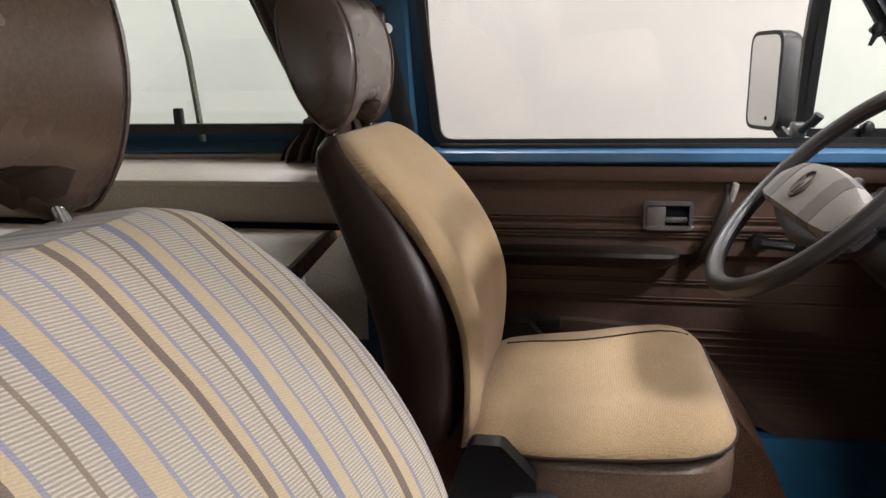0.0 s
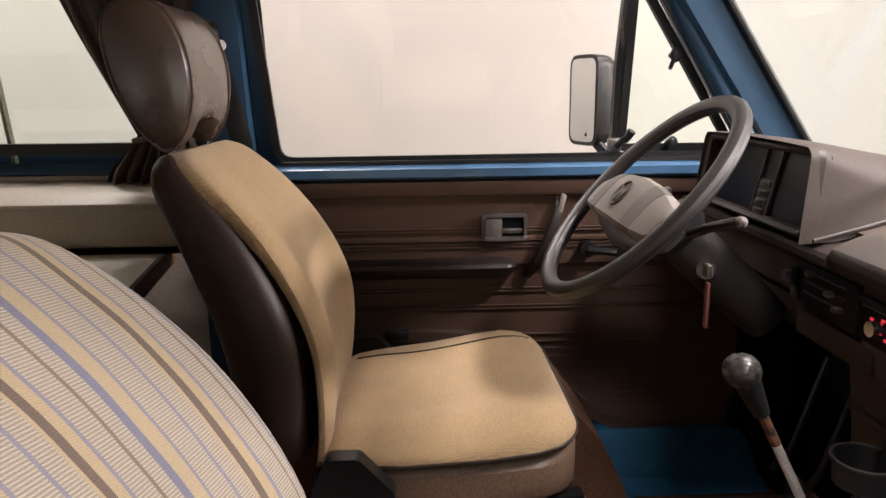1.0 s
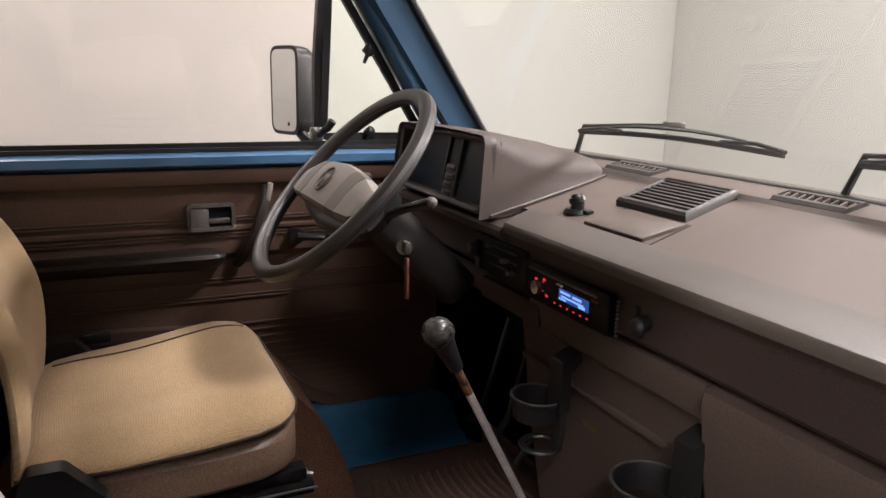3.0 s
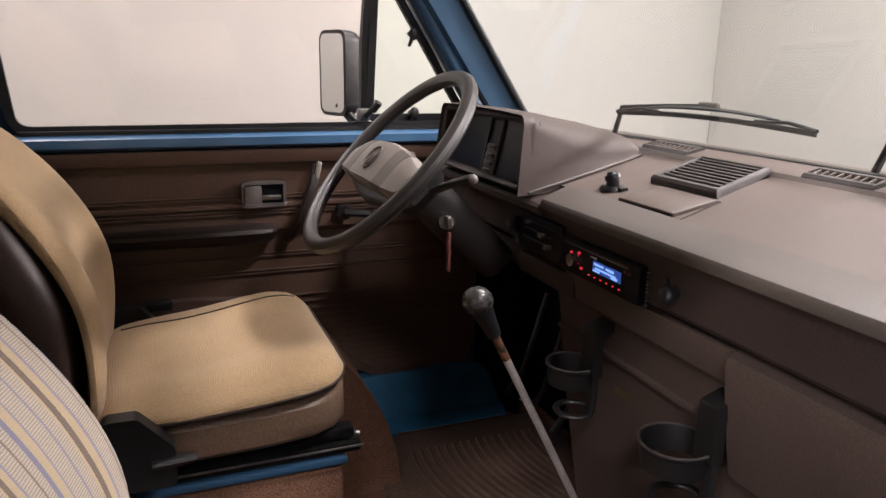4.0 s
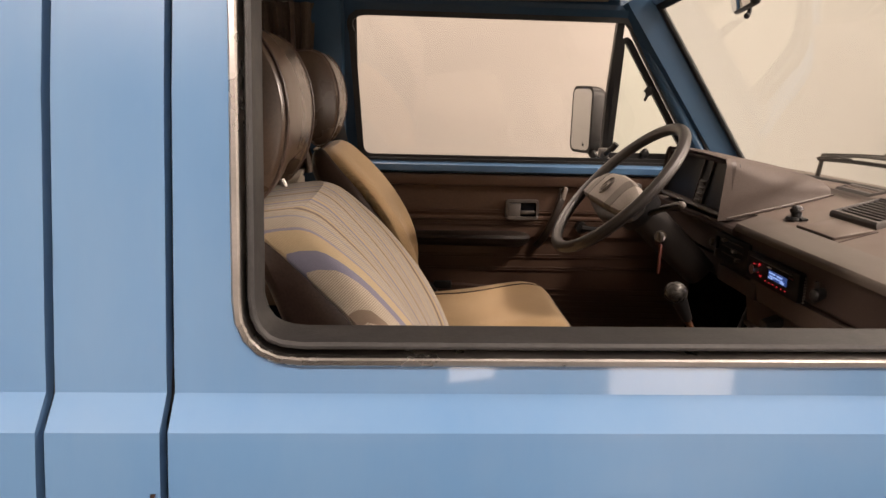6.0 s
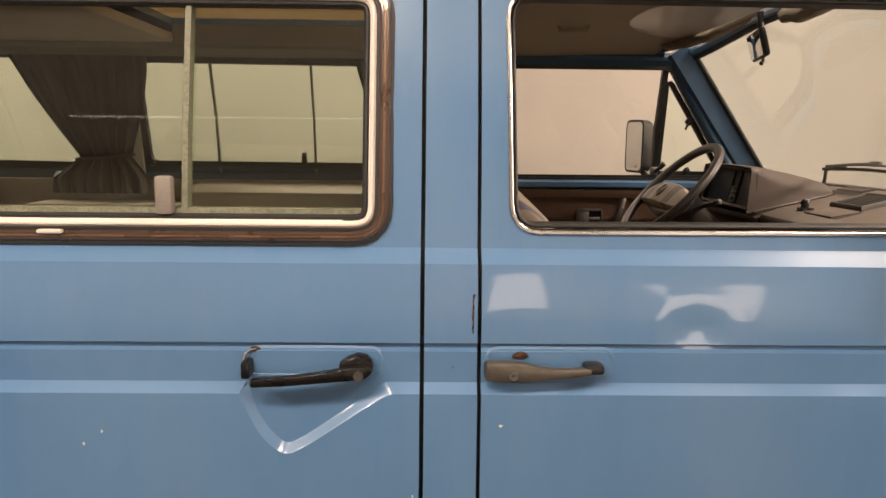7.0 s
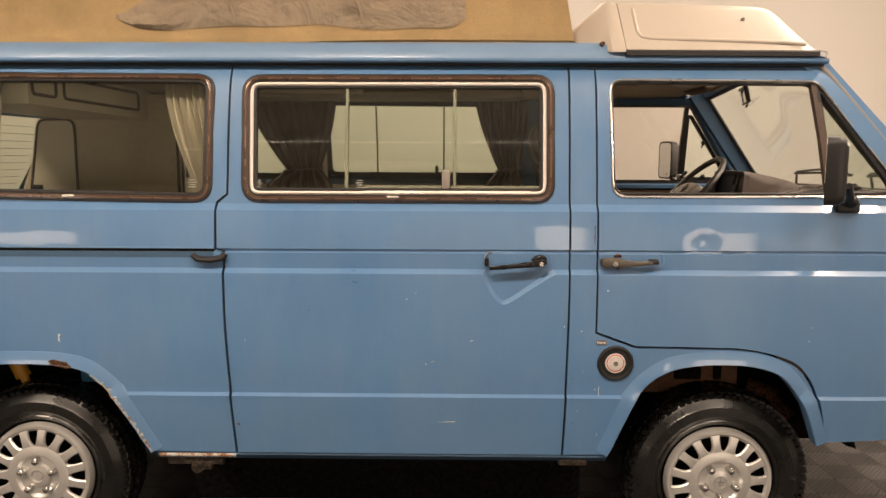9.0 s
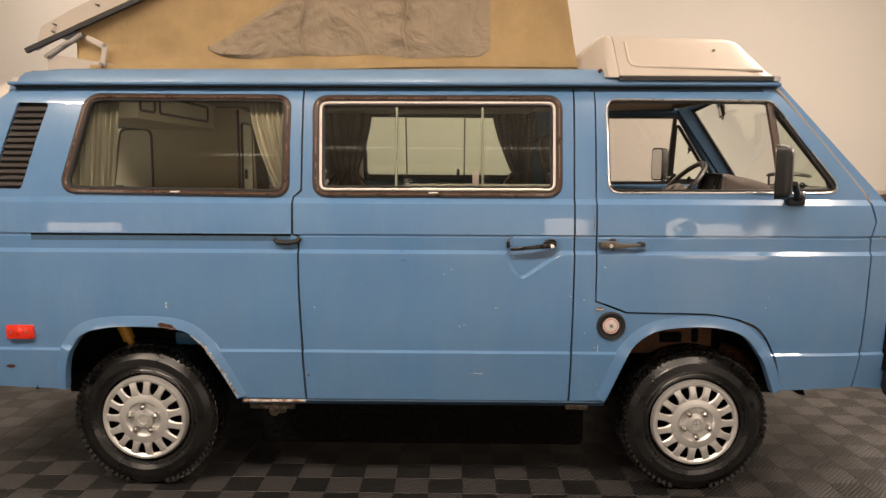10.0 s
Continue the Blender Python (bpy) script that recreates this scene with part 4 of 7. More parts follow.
hd = part("door_handle", bar_of([(-0.470, 1.131, 0.009, 0.014, 0.008), (-0.466, 1.131, 0.0150, 0.020, 0.012), (-0.450, 1.1310, 0.0168, 0.024, 0.013), (-0.425, 1.1310, 0.0168, 0.025, 0.013), (-0.405, 1.1300, 0.0155, 0.025, 0.012), (-0.385, 1.1285, 0.0118, 0.026, 0.010), (-0.360, 1.1285, 0.0092, 0.027, 0.009), (-0.330, 1.1295, 0.0078, 0.027, 0.008), (-0.300, 1.1318, 0.0060, 0.025, 0.007)]), HANDLE, door, "dull worn metal pull handle")
part("handle_cap", B(P(-0.294, 1.1345, 0.016), (0.031, 0.03, 0.0165), 0.005), BLACKP, hd)
part("handle_lock", cyl(bmesh.new(), P(-0.424, 1.129, 0.03), P(-0.424, 1.129, 0.0405), 0.0085, 0.0080), CHROME, hd)
part("lock_slot", B(P(-0.424, 1.129, 0.0405), (0.008, 0.001, 0.0014)), BLACKP, hd)
for x, z, k in ((-0.409, 1.152, 1.0), (-0.416, 1.150, 0.7), (-0.403, 1.150, 0.6), (-0.408, 1.108, 0.55)):
    part("rust_spot", ball(bmesh.new(), P(x, z, 0.002), 0.007 * k, (1.5, 0.5, 0.8)), RUST, hd)
# recess under the sliding door's handle: the crease dips round it
RO = smooth_line(DIP[1:-1], 4)
RI = smooth_line([(-0.851, 1.1025), (-0.838, 1.059), (-0.819, 1.025), (-0.799, 1.004), (-0.784, 1.000), (-0.762, 1.011), (-0.726, 1.035), (-0.672, 1.073), (-0.636, 1.0985), (-0.628, 1.1035)], 4)
flat_w = half_width(-0.8, 1.104)
rings = []
for f, e in ((0, 0), (0.12, 0.06), (0.86, 0.93), (1, 1)):
    rings.append([((1 - f) * a[0] + f * b[0], -((1 - e) * half_width(*a) + e * min(flat_w, half_width(*b))), (1 - f) * a[1] + f * b[1]) for a, b in zip(RO, RI)])
bm = strip(bmesh.new(), rings, closed_ring=False)
bm.faces.new([bm.verts.new((x, -flat_w + 0.0002, z)) for x, z in RI] + [bm.verts.new((x, -flat_w, 1.1070)) for x in (-0.615, -0.862)])
part("handle_recess", bm, BLUE, slide)
for prnt, lp in ((slide, [(-0.853, 1.158), (-0.634, 1.158), (-0.634, 1.114), (-0.853, 1.114)]), (door, [(-0.466, 1.158), (-0.258, 1.158), (-0.258, 1.114), (-0.466, 1.114)])):
    edge_loop = rounded(lp, 0.02)
    part("handle_recess_edge", sweep(bmesh.new(), side_loop(edge_loop, -1), [(-0.006, -0.002), (-0.002, 0.0012), (0.002, 0.0012), (0.006, -0.002)], True, up=(0, -1, 0)), BLUE, prnt)
# sliding-door rail on the rear quarter and its roller arm
RAIL = lambda x, z, out: Vector((x, -(half_width(x, 1.14) + out), z))
run = np.linspace(-2.87, -1.765, 12)
part("rail_lip", strip(bmesh.new(), [[RAIL(x, z, out) for z, out in ((1.1755, -0.002), (1.1745, 0.0022), (1.1700, 0.0030), (1.1690, -0.006))] for x in run]), BLUE, qr)
part("rail_slot", strip(bmesh.new(), [[RAIL(x, z, out) for z, out in ((1.1690, 0.0018), (1.1600, 0.0012), (1.1600, -0.012), (1.1690, -0.012))] for x in run]), DARK, qr, "black slot of the sliding door rail")
part("door_rail", strip(bmesh.new(), [[RAIL(x, z, out) for z, out in ((1.1597, 0.0012), (1.1390, 0.0008), (1.1390, -0.012), (1.1597, -0.012))] for x in run]), RAILP, qr)
bm = bmesh.new()
tube(bm, [P(-1.83, 1.150, 0.012), P(-1.815, 1.136, 0.016), P(-1.77, 1.133, 0.018), P(-1.735, 1.140, 0.014), P(-1.722, 1.154, 0.008)], 0.011, 8)
part("roller_cover", bm, RUBBER, slide)
# louvres
bm = bmesh.new()
lo_in = grow(LOUVRE, -0.002)
part("louvre_back", pane(lo_in, -1, -0.03, 0.01), DARK, qr)
louvre = part("air_louvre", pane(grow(LOUVRE, 0.004), -1, -0.022, 0.006), BLACKP, qr)
for k in range(13):
    z = 1.376 + k * 0.0265
    f = (z - 1.36) / 0.355
    xa, xb = -3.055 + f * 0.103, -2.927 + f * 0.105
    bm = bmesh.new()
    strip(bm, [[on_side(x, z + 0.010, -1, -0.016), on_side(x, z - 0.006, -1, 0.003), on_side(x, z - 0.010, -1, 0.001), on_side(x, z + 0.004, -1, -0.018)] for x in (xa, xb)])
    part("louvre_slat", bm, GREYP, louvre)
# fuel filler
fx, fz = -0.408, 0.786
part("filler_ring", tube(bmesh.new(), side_loop(filler(28, 0.055), -1, 0.002), 0.007, 8, True), RUBBER, van)
bm = bmesh.new()
strip(bm, [side_loop(filler(28, 0.056), -1, 0.0), side_loop(filler(28, 0.050), -1, -0.02), side_loop(filler(28, 0.044), -1, -0.045), side_loop(filler(28, 0.004), -1, -0.046)])
part("filler_well", bm, RUBBER, van)
bm = bmesh.new()
c = Vector((fx, -half_width(fx, fz), fz))
cyl(bm, c + Vector((0, 0.045, 0)), c + Vector((0, -0.003, 0)), 0.036, 0.034, 28)
cyl(bm, c + Vector((0, 0.01, 0)), c + Vector((0, -0.009, 0)), 0.023, 0.021, 24)
cap = part("filler_cap", bm, surface("filler_cap_metal", (0.74, 0.69, 0.66), 0.45, 0.2, grain_amt=0.05, patch=60, patch_amt=0.2), van, "pale worn metal fuel cap")
part("cap_ring", tube(bmesh.new(), [c + Vector((0.0285 * math.cos(a), -0.0030, 0.0285 * math.sin(a))) for a in np.linspace(0, 2 * math.pi, 25)[:-1]], 0.0012, 6, True), RED, cap)
part("cap_lock", cyl(bmesh.new(), c + Vector((0, 0, 0)), c + Vector((0, -0.012, 0)), 0.008), STEEL, cap)
st = part("fuel_label", pane(rounded([(-0.475, 0.866), (-0.440, 0.866), (-0.440, 0.849), (-0.475, 0.849)], 0.003), -1, 0.0016, 0.001), HORND, van, "small grey fuel label")
fc = bpy.data.curves.new("fuel_word", "FONT")
fc.body, fc.size, fc.align_x, fc.align_y, fc.extrude = "Diesel", 0.0125, "CENTER", "CENTER", 0.0002
fo = new("fuel_word", fc)
fo.data.materials.append(PAPER)
fo.parent = st
fo.location = Vector((-0.4575, -half_width(-0.45, 0.857) - 0.0022, 0.857)) - ORIGIN[van]
fo.rotation_euler = (radians(90), 0, 0)
# red side marker
bm = box(bmesh.new(), P(-2.937, 0.741, 0.006), (0.118, 0.022, 0.062), 0.007)
mk = part("side_marker", bm, RED, van, "red plastic side marker lamp")
for dx in (-0.035, 0.035):
    part("marker_screw", cyl(bmesh.new(), P(-2.937 + dx, 0.741, 0.016), P(-2.937 + dx, 0.741, 0.019), 0.005), INK, mk)
part("marker_bulb", ball(bmesh.new(), P(-2.937, 0.741, 0.015), 0.014, (1, 0.4, 1)), RED, mk)
# rust and wear
rr = random.Random(4)
def flake(x, z, s, out, stretch=1.0, lean=0.0):
    lp = []
    for k in range(18):
        a = 2 * math.pi * k / 18
        rad = s * rr.uniform(0.55, 1.0)
        lp.append((x + rad * math.cos(a) * stretch, z + rad * 0.5 * math.sin(a) + lean * rad * math.cos(a)))
    return pane(lp, -1, out, 0.006)


part("rust_patch", flake(-2.30, 0.772, 0.034, 0.0125, 1.4, -0.1), RUST, qr, "flaking brown rust")
part("rust_patch", flake(-1.700, 0.555, 0.011, 0.0015, 0.5), RUST, slide)
part("rust_patch", flake(-3.0, 0.585, 0.022, 0.0015, 1.2), RUST, van)
edge_pts = [(-2.20, 0.733), (-2.165, 0.702), (-2.122, 0.652), (-2.09, 0.597), (-2.06, 0.542), (-2.035, 0.495), (-2.014, 0.452)]
bm = bmesh.new()
rows = []
for k in range(31):
    f = k / 30 * 6
    i0 = min(5, int(f))
    x = edge_pts[i0][0] + (edge_pts[i0 + 1][0] - edge_pts[i0][0]) * (f - i0)
    z = edge_pts[i0][1] + (edge_pts[i0 + 1][1] - edge_pts[i0][1]) * (f - i0)
    wd = 0.004 + 0.020 * abs(noise.noise((k * 0.55, 3.0, 1.0))) * min(1, k / 5)
    rows.append([on_side(x - 0.003, z - 0.002, -1, 0.0120), on_side(x + wd * 0.5, z + wd * 0.3, -1, 0.0125), on_side(x + wd, z + wd * 0.6, -1, 0.0120), on_side(x + wd * 0.5, z + wd * 0.3, -1, 0.006)])
strip(bm, rows)
part("worn_arch_edge", bm, WORN, qr, "flaked paint, primer and rust on the arch edge")
for x, z, w, h in ((-2.30, 0.86, 0.010, 0.03), (-1.03, 0.785, 0.022, 0.004), (-1.05, 0.778, 0.012, 0.004), (-0.90, 0.86, 0.014, 0.003), (-0.489, 1.21, 0.005, 0.05), (-0.487, 1.235, 0.004, 0.03), (0.52, 0.955, 0.005, 0.005), (-0.44, 1.035, 0.007, 0.005), (-0.98, 0.57, 0.05, 0.003)):
    lp = [(x + w * rr.uniform(-0.6, 0.6), z + h * t) for t in (-0.5, -0.2, 0.1, 0.5)] + [(x + w * rr.uniform(-0.2, 0.9), z + h * t) for t in (0.5, 0.2, -0.3)]
    prnt = slide if -1.7 < x < -0.58 else (door if x > -0.45 else (qr if x < -1.75 else van))
    part("paint_chip", pane(lp, -1, 0.0012, 0.0008), PAPER if w > 0.006 else RUST, prnt)

for k in range(15):
    x, z = rr.choice((-0.60, -0.545, -0.50, -1.69, -1.10, -0.9, 0.2, 0.45)) + rr.uniform(-0.05, 0.05), rr.uniform(0.52, 1.15)
    if -0.48 < x < -0.33 and 0.70 < z < 0.90 or x > -0.45 and z < 0.86:
        continue
    s = rr.uniform(0.0008, 0.0020)
    prnt = slide if -1.7 < x < -0.58 else (door if x > -0.45 else van)
    part("paint_chip", pane([(x + s * rr.uniform(0.6, 1.2) * math.cos(a), z + s * rr.uniform(0.6, 2.2) * math.sin(a)) for a in np.linspace(0, 2 * math.pi, 7)[:-1]], -1, 0.0010, 0.0006), PAPER if k % 6 else RUST, prnt)
part("paint_scratch", pane([(-0.4605, 0.70), (-0.4590, 0.70), (-0.4592, 0.52), (-0.4602, 0.52)], -1, 0.0010, 0.0006), PAPER, van)
part("paint_scratch", pane([(-3.08, 0.8600), (-2.62, 0.8585), (-2.62, 0.8565), (-3.08, 0.8575)], -1, 0.0010, 0.0006), BLUE_ROOF, qr)
# makers' marks on the glass, as bars
for x, prnt in ((-1.845, qr), (-1.625, slide), (-1.275, slide)):
    for k, (w, h) in enumerate(((0.014, 0.004), (0.010, 0.003), (0.016, 0.003), (0.012, 0.003))):
        part("glass_mark", pane([(x - w, 1.372 + 0.008 * k), (x + w, 1.372 + 0.008 * k), (x + w, 1.372 + h + 0.008 * k), (x - w, 1.372 + h + 0.008 * k)], -1, -0.0085, 0.0006), GREYMARK, prnt)
# pale worn lip under the sill
bm = bmesh.new()
strip(bm, [[(x, -0.884, 0.440), (x, -0.888, 0.434), (x, -0.886, 0.428), (x, -0.880, 0.428)] for x in np.linspace(-1.99, -1.72, 5)])
part("worn_sill_lip", bm, WORN, van, "flaked pale sill edge")

# bumpers' ends, jacking point, chassis
bm = tube(bmesh.new(), [(0.785, -0.90, 0.552), (0.86, -0.895, 0.552), (0.97, -0.80, 0.545), (1.02, -0.4, 0.545), (1.03, 0, 0.545), (1.02, 0.4, 0.545), (0.97, 0.80, 0.545), (0.86, 0.92, 0.545)], 0.055, 12, flat=1.35, up=(0, 0, 1))
part("front_bumper", bm, RUBBER, van)
part("turn_signal", B((0.865, -0.840, 0.705), (0.03, 0.05, 0.07), 0.01), AMBER, van)
bm = tube(bmesh.new(), [(-3.32, -0.70, 0.47), (-3.42, -0.68, 0.48), (-3.5, -0.60, 0.5), (-3.55, 0, 0.5), (-3.5, 0.8, 0.5)], 0.05, 12, flat=1.3, up=(0, 0, 1))
part("rear_bumper", bm, RUBBER, van)
WORNS = surface("dirty_steel", (0.10, 0.075, 0.055), 0.6, 0.4, grain=80, grain_amt=0.4, patch=25, patch_amt=0.6, bump_amt=0.5, dist=0.002)
bm = box(bmesh.new(), (-1.87, -0.855, 0.405), (0.20, 0.03, 0.030), 0.006)
box(bm, (-1.845, -0.86, 0.388), (0.07, 0.025, 0.035), 0.008)
cyl(bm, (-1.86, -0.86, 0.385), (-1.86, -0.88, 0.385), 0.022)
part("jacking_point", bm, WORNS, van)
part("jacking_point", B((-0.535, -0.862, 0.415), (0.10, 0.03, 0.030), 0.006), WORNS, van)
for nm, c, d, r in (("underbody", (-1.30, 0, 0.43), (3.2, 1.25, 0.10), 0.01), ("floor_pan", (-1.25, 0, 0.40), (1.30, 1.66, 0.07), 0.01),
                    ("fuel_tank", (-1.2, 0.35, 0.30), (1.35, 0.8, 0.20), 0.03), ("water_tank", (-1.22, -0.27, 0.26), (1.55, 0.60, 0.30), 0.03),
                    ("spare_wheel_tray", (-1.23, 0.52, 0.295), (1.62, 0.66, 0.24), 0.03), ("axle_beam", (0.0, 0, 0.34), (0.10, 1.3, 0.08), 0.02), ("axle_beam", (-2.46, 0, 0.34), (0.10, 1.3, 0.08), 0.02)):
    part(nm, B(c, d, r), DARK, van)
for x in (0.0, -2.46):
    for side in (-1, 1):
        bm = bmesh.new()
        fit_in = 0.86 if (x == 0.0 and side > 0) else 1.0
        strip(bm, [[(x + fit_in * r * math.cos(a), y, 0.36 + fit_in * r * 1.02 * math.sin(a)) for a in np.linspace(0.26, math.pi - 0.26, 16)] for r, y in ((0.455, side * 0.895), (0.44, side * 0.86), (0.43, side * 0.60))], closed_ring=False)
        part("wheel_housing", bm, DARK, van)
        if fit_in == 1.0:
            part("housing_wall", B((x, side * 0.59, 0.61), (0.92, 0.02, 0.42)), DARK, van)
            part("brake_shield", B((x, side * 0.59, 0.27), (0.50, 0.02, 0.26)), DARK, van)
bm = cyl(bmesh.new(), (-2.605, -0.70, 0.745), (-2.565, -0.70, 0.655), 0.027, 0.027, 20)
cyl(bm, (-2.565, -0.70, 0.655), (-2.545, -0.70, 0.61), 0.016, 0.016, 16)
part("shock_absorber", bm, AMBER, van, "yellow painted shock absorber")
part("brake_line_box", B((-2.30, -0.66, 0.66), (0.12, 0.06, 0.06), 0.01), TEAL, van)
part("rusty_arm", tube(bmesh.new(), [(0.16, -0.63, 0.62), (0.24, -0.66, 0.60), (0.29, -0.70, 0.52)], 0.03, 8), RUST, van)
bm = box(bmesh.new(), (-0.08, -0.66, 0.68), (0.10, 0.05, 0.05), 0.01)
box(bm, (0.03, -0.66, 0.69), (0.03, 0.05, 0.07), 0.01)
part("suspension_bracket", bm, DARK, van)


# ---- wheels ----
HUB = 0.325


def wheel(x, side, spin, cross):
    w = part("wheel", cyl(bmesh.new(), (x, side * 0.66, HUB), (x, side * 0.74, HUB), 0.10), DARK, van)
    bm = bmesh.new()
    R = [(0.196, 0.785), (0.205, 0.806), (0.218, 0.813), (0.222, 0.810), (0.24, 0.822), (0.272, 0.820), (0.278, 0.815), (0.296, 0.807), (0.311, 0.795), (0.3205, 0.778), (0.3235, 0.748), (0.3235, 0.70), (0.321, 0.655), (0.31, 0.63), (0.25, 0.615), (0.195, 0.63)]
    strip(bm, [[(x + r * math.cos(a), side * y, HUB + r * math.sin(a)) for r, y in R] for a in np.linspace(0, 2 * math.pi, 73)[:-1]], loop=True)
    for v in bm.verts:
        v.co.z = max(v.co.z, 0.001)
    part("tyre", bm, TYRE, w, "black all-season tyre")
    bm = bmesh.new()
    for k in range(64):
        a = 2 * math.pi * k / 64
        for j, y in enumerate((0.786, 0.755, 0.715, 0.675)):
            a2 = a + (j % 2) * math.pi / 64
            t = Matrix.Translation((x, 0, HUB)) @ Matrix.Rotation(-a2, 4, "Y") @ Matrix.Translation((0.3185 if j == 0 else 0.3225, side * y, 0))
            if t.translation.z < 0.02:
                continue
            m3 = t @ Matrix.Diagonal((0.010, 0.026 if j else 0.030, 0.022, 1)) @ Matrix.Rotation(radians(20 if j % 2 else -20), 4, "X")
            bmesh.ops.create_cube(bm, size=1, matrix=m3)
    for k in range(72):
        a = 2 * math.pi * (k + 0.3) / 72
        t = Matrix.Translation((x, 0, HUB)) @ Matrix.Rotation(-a, 4, "Y") @ Matrix.Translation((0.3035, side * 0.8005, 0)) @ Matrix.Rotation(side * radians(24), 4, "Z") @ Matrix.Rotation(radians(14 if k % 2 else -14), 4, "Y")
        if t.translation.z > 0.03:
            bmesh.ops.create_cube(bm, size=1, matrix=t @ Matrix.Diagonal((0.030, 0.010, 0.0165, 1)))
    tagged(part("tread", bm, TYRE, w), kind="stuff")
    # rim behind the cover
    bm = bmesh.new()
    strip(bm, [[(x + r * math.cos(a), side * y, HUB + r * math.sin(a)) for r, y in ((0.200, 0.79), (0.192, 0.785), (0.185, 0.74), (0.02, 0.735))] for a in np.linspace(0, 2 * math.pi, 49)[:-1]], closed_ring=False, loop=True)
    part("rim", bm, DARK, w)
    # wheel cover: dished disc with slots between spokes
    cv = bmesh.new()
    def ringp(r, y, a):
        return (x + r * math.cos(a), side * y, HUB + r * math.sin(a))
    N = 15
    outer = [(0.166, 0.818), (0.176, 0.826), (0.186, 0.826), (0.193, 0.815), (0.194, 0.80)]
    strip(cv, [[ringp(r, y, a) for r, y in outer] for a in np.linspace(0, 2 * math.pi, 61)[:-1]], closed_ring=False, loop=True)
    inner = [(0.112, 0.829), (0.10, 0.834), (0.080, 0.834), (0.071, 0.825), (0.047, 0.823), (0.042, 0.832), (0.024, 0.836), (0.020, 0.829), (0.003, 0.829)]
    strip(cv, [[ringp(r, y, a) for r, y in inner] for a in np.linspace(0, 2 * math.pi, 61)[:-1]], closed_ring=False, loop=True)
    for k in range(N):
        a0 = spin + 2 * math.pi * k / N
        rows = []
        for r, y, hwd in ((0.108, 0.829, 0.0235), (0.120, 0.831, 0.017), (0.135, 0.831, 0.0150), (0.155, 0.828, 0.0150), (0.170, 0.824, 0.0185)):
            ca, sa = math.cos(a0), math.sin(a0)
            def pt(off, yy):
                return (x + r * ca - off * sa, side * yy, HUB + r * sa + off * ca)
            rows.append([pt(-hwd, y - 0.011), pt(-hwd, y - 0.004), pt(-hwd * 0.75, y), pt(hwd * 0.75, y), pt(hwd, y - 0.004), pt(hwd, y - 0.011)])
        part("spoke", strip(bmesh.new(), rows), SILVER, w)
    bmesh.ops.remove_doubles(cv, verts=cv.verts, dist=0.0002)
    cov = part("wheel_cover", cv, SILVER, w, "silver plastic wheel cover with fifteen spokes")
    for k in range(5):
        a = cross + 2 * math.pi * k / 5
        part("lug_nut", ball(cyl(bmesh.new(), ringp(0.058, 0.820, a), ringp(0.058, 0.846, a), 0.0150, 0.0125, 12), ringp(0.058, 0.846, a), 0.0125, (1, 0.7, 1), None, 12), CHROME, cov)
    part("cover_badge", cyl(bmesh.new(), ringp(0, 0.828, 0), ringp(0, 0.8335, 0), 0.0185, 0.017, 24), SILVER, cov)
    bm = box(bmesh.new(), (x, side * 0.8345, HUB), (0.026, 0.002, 0.002), 0, Euler((0, spin, 0)).to_matrix())
    box(bm, (x, side * 0.8345, HUB), (0.002, 0.002, 0.026), 0, Euler((0, spin, 0)).to_matrix())
    if side < 0 and x == 0:
        part("badge_cross", bm, STEEL, cov)
    return w


wheel(0.0, -1, 0.02, 0.95)
wheel(-2.46, -1, 0.2, 0.32)
wheel(0.0, 1, 0.02, 0.95)
wheel(-2.46, 1, 0.2, 0.32)

# ---- pop-top ----
nose = thing("roof_luggage_tray", (0.0, 0, 1.85), "cream-white fibreglass roof tray in front of the pop-top", "roof tray")
bm = bmesh.new()
ZT = 1.815
def nose_ring(x, zt, w, zb=1.842, sl=0.10):
    h = zt - zb
    half = [(w, zb), (w - 0.06 * sl, zb + 0.08 * h), (w - 0.45 * sl, zb + 0.50 * h), (w - 0.80 * sl, zb + 0.88 * h), (w - 0.90 * sl, zb + 0.96 * h), (w - sl - 0.006, zt), (0.3, zt + 0.006)]
    return [(x, -a, b) for a, b in half] + [(x, a, b) for a, b in reversed(half)]
strip(bm, [nose_ring(-0.375, 2.020, 0.802, ZT, 0.21), nose_ring(-0.30, 2.020, 0.802, ZT, 0.21), nose_ring(0.13, 2.008, 0.799, ZT, 0.21), nose_ring(0.165, 2.001, 0.798, ZT, 0.208), nose_ring(0.185, 1.985, 0.797, ZT, 0.195), nose_ring(0.268, 1.846, 0.790, ZT, 0.06), nose_ring(0.290, 1.824, 0.783, ZT, 0.03)])
part("tray_shell", bm, WHITEP, nose)
bm = bmesh.new()
strip(bm, [nose_ring(-0.53, 1.905, 0.60, 1.87, 0.03), nose_ring(-0.47, 1.975, 0.740, 1.825, 0.16), nose_ring(-0.425, 2.018, 0.806, ZT, 0.215), nose_ring(-0.40, 2.026, 0.809, ZT, 0.215), nose_ring(-0.378, 2.020, 0.806, ZT, 0.215)])
part("tray_rear_flange", bm, WHITEP, nose)
bm = bmesh.new()
sweep(bm, [(-0.380, -0.804, 1.811), (0.27, -0.793, 1.811), (0.305, -0.76, 1.813), (0.42, 0, 1.838), (0.305, 0.76, 1.813), (-0.380, 0.804, 1.811)], [(-0.012, -0.009), (-0.012, 0.009), (0.008, 0.011), (0.012, 0.006), (0.012, -0.009)], up=(0, 0, 1))
part("tray_seal", bm, RUBBER, nose)
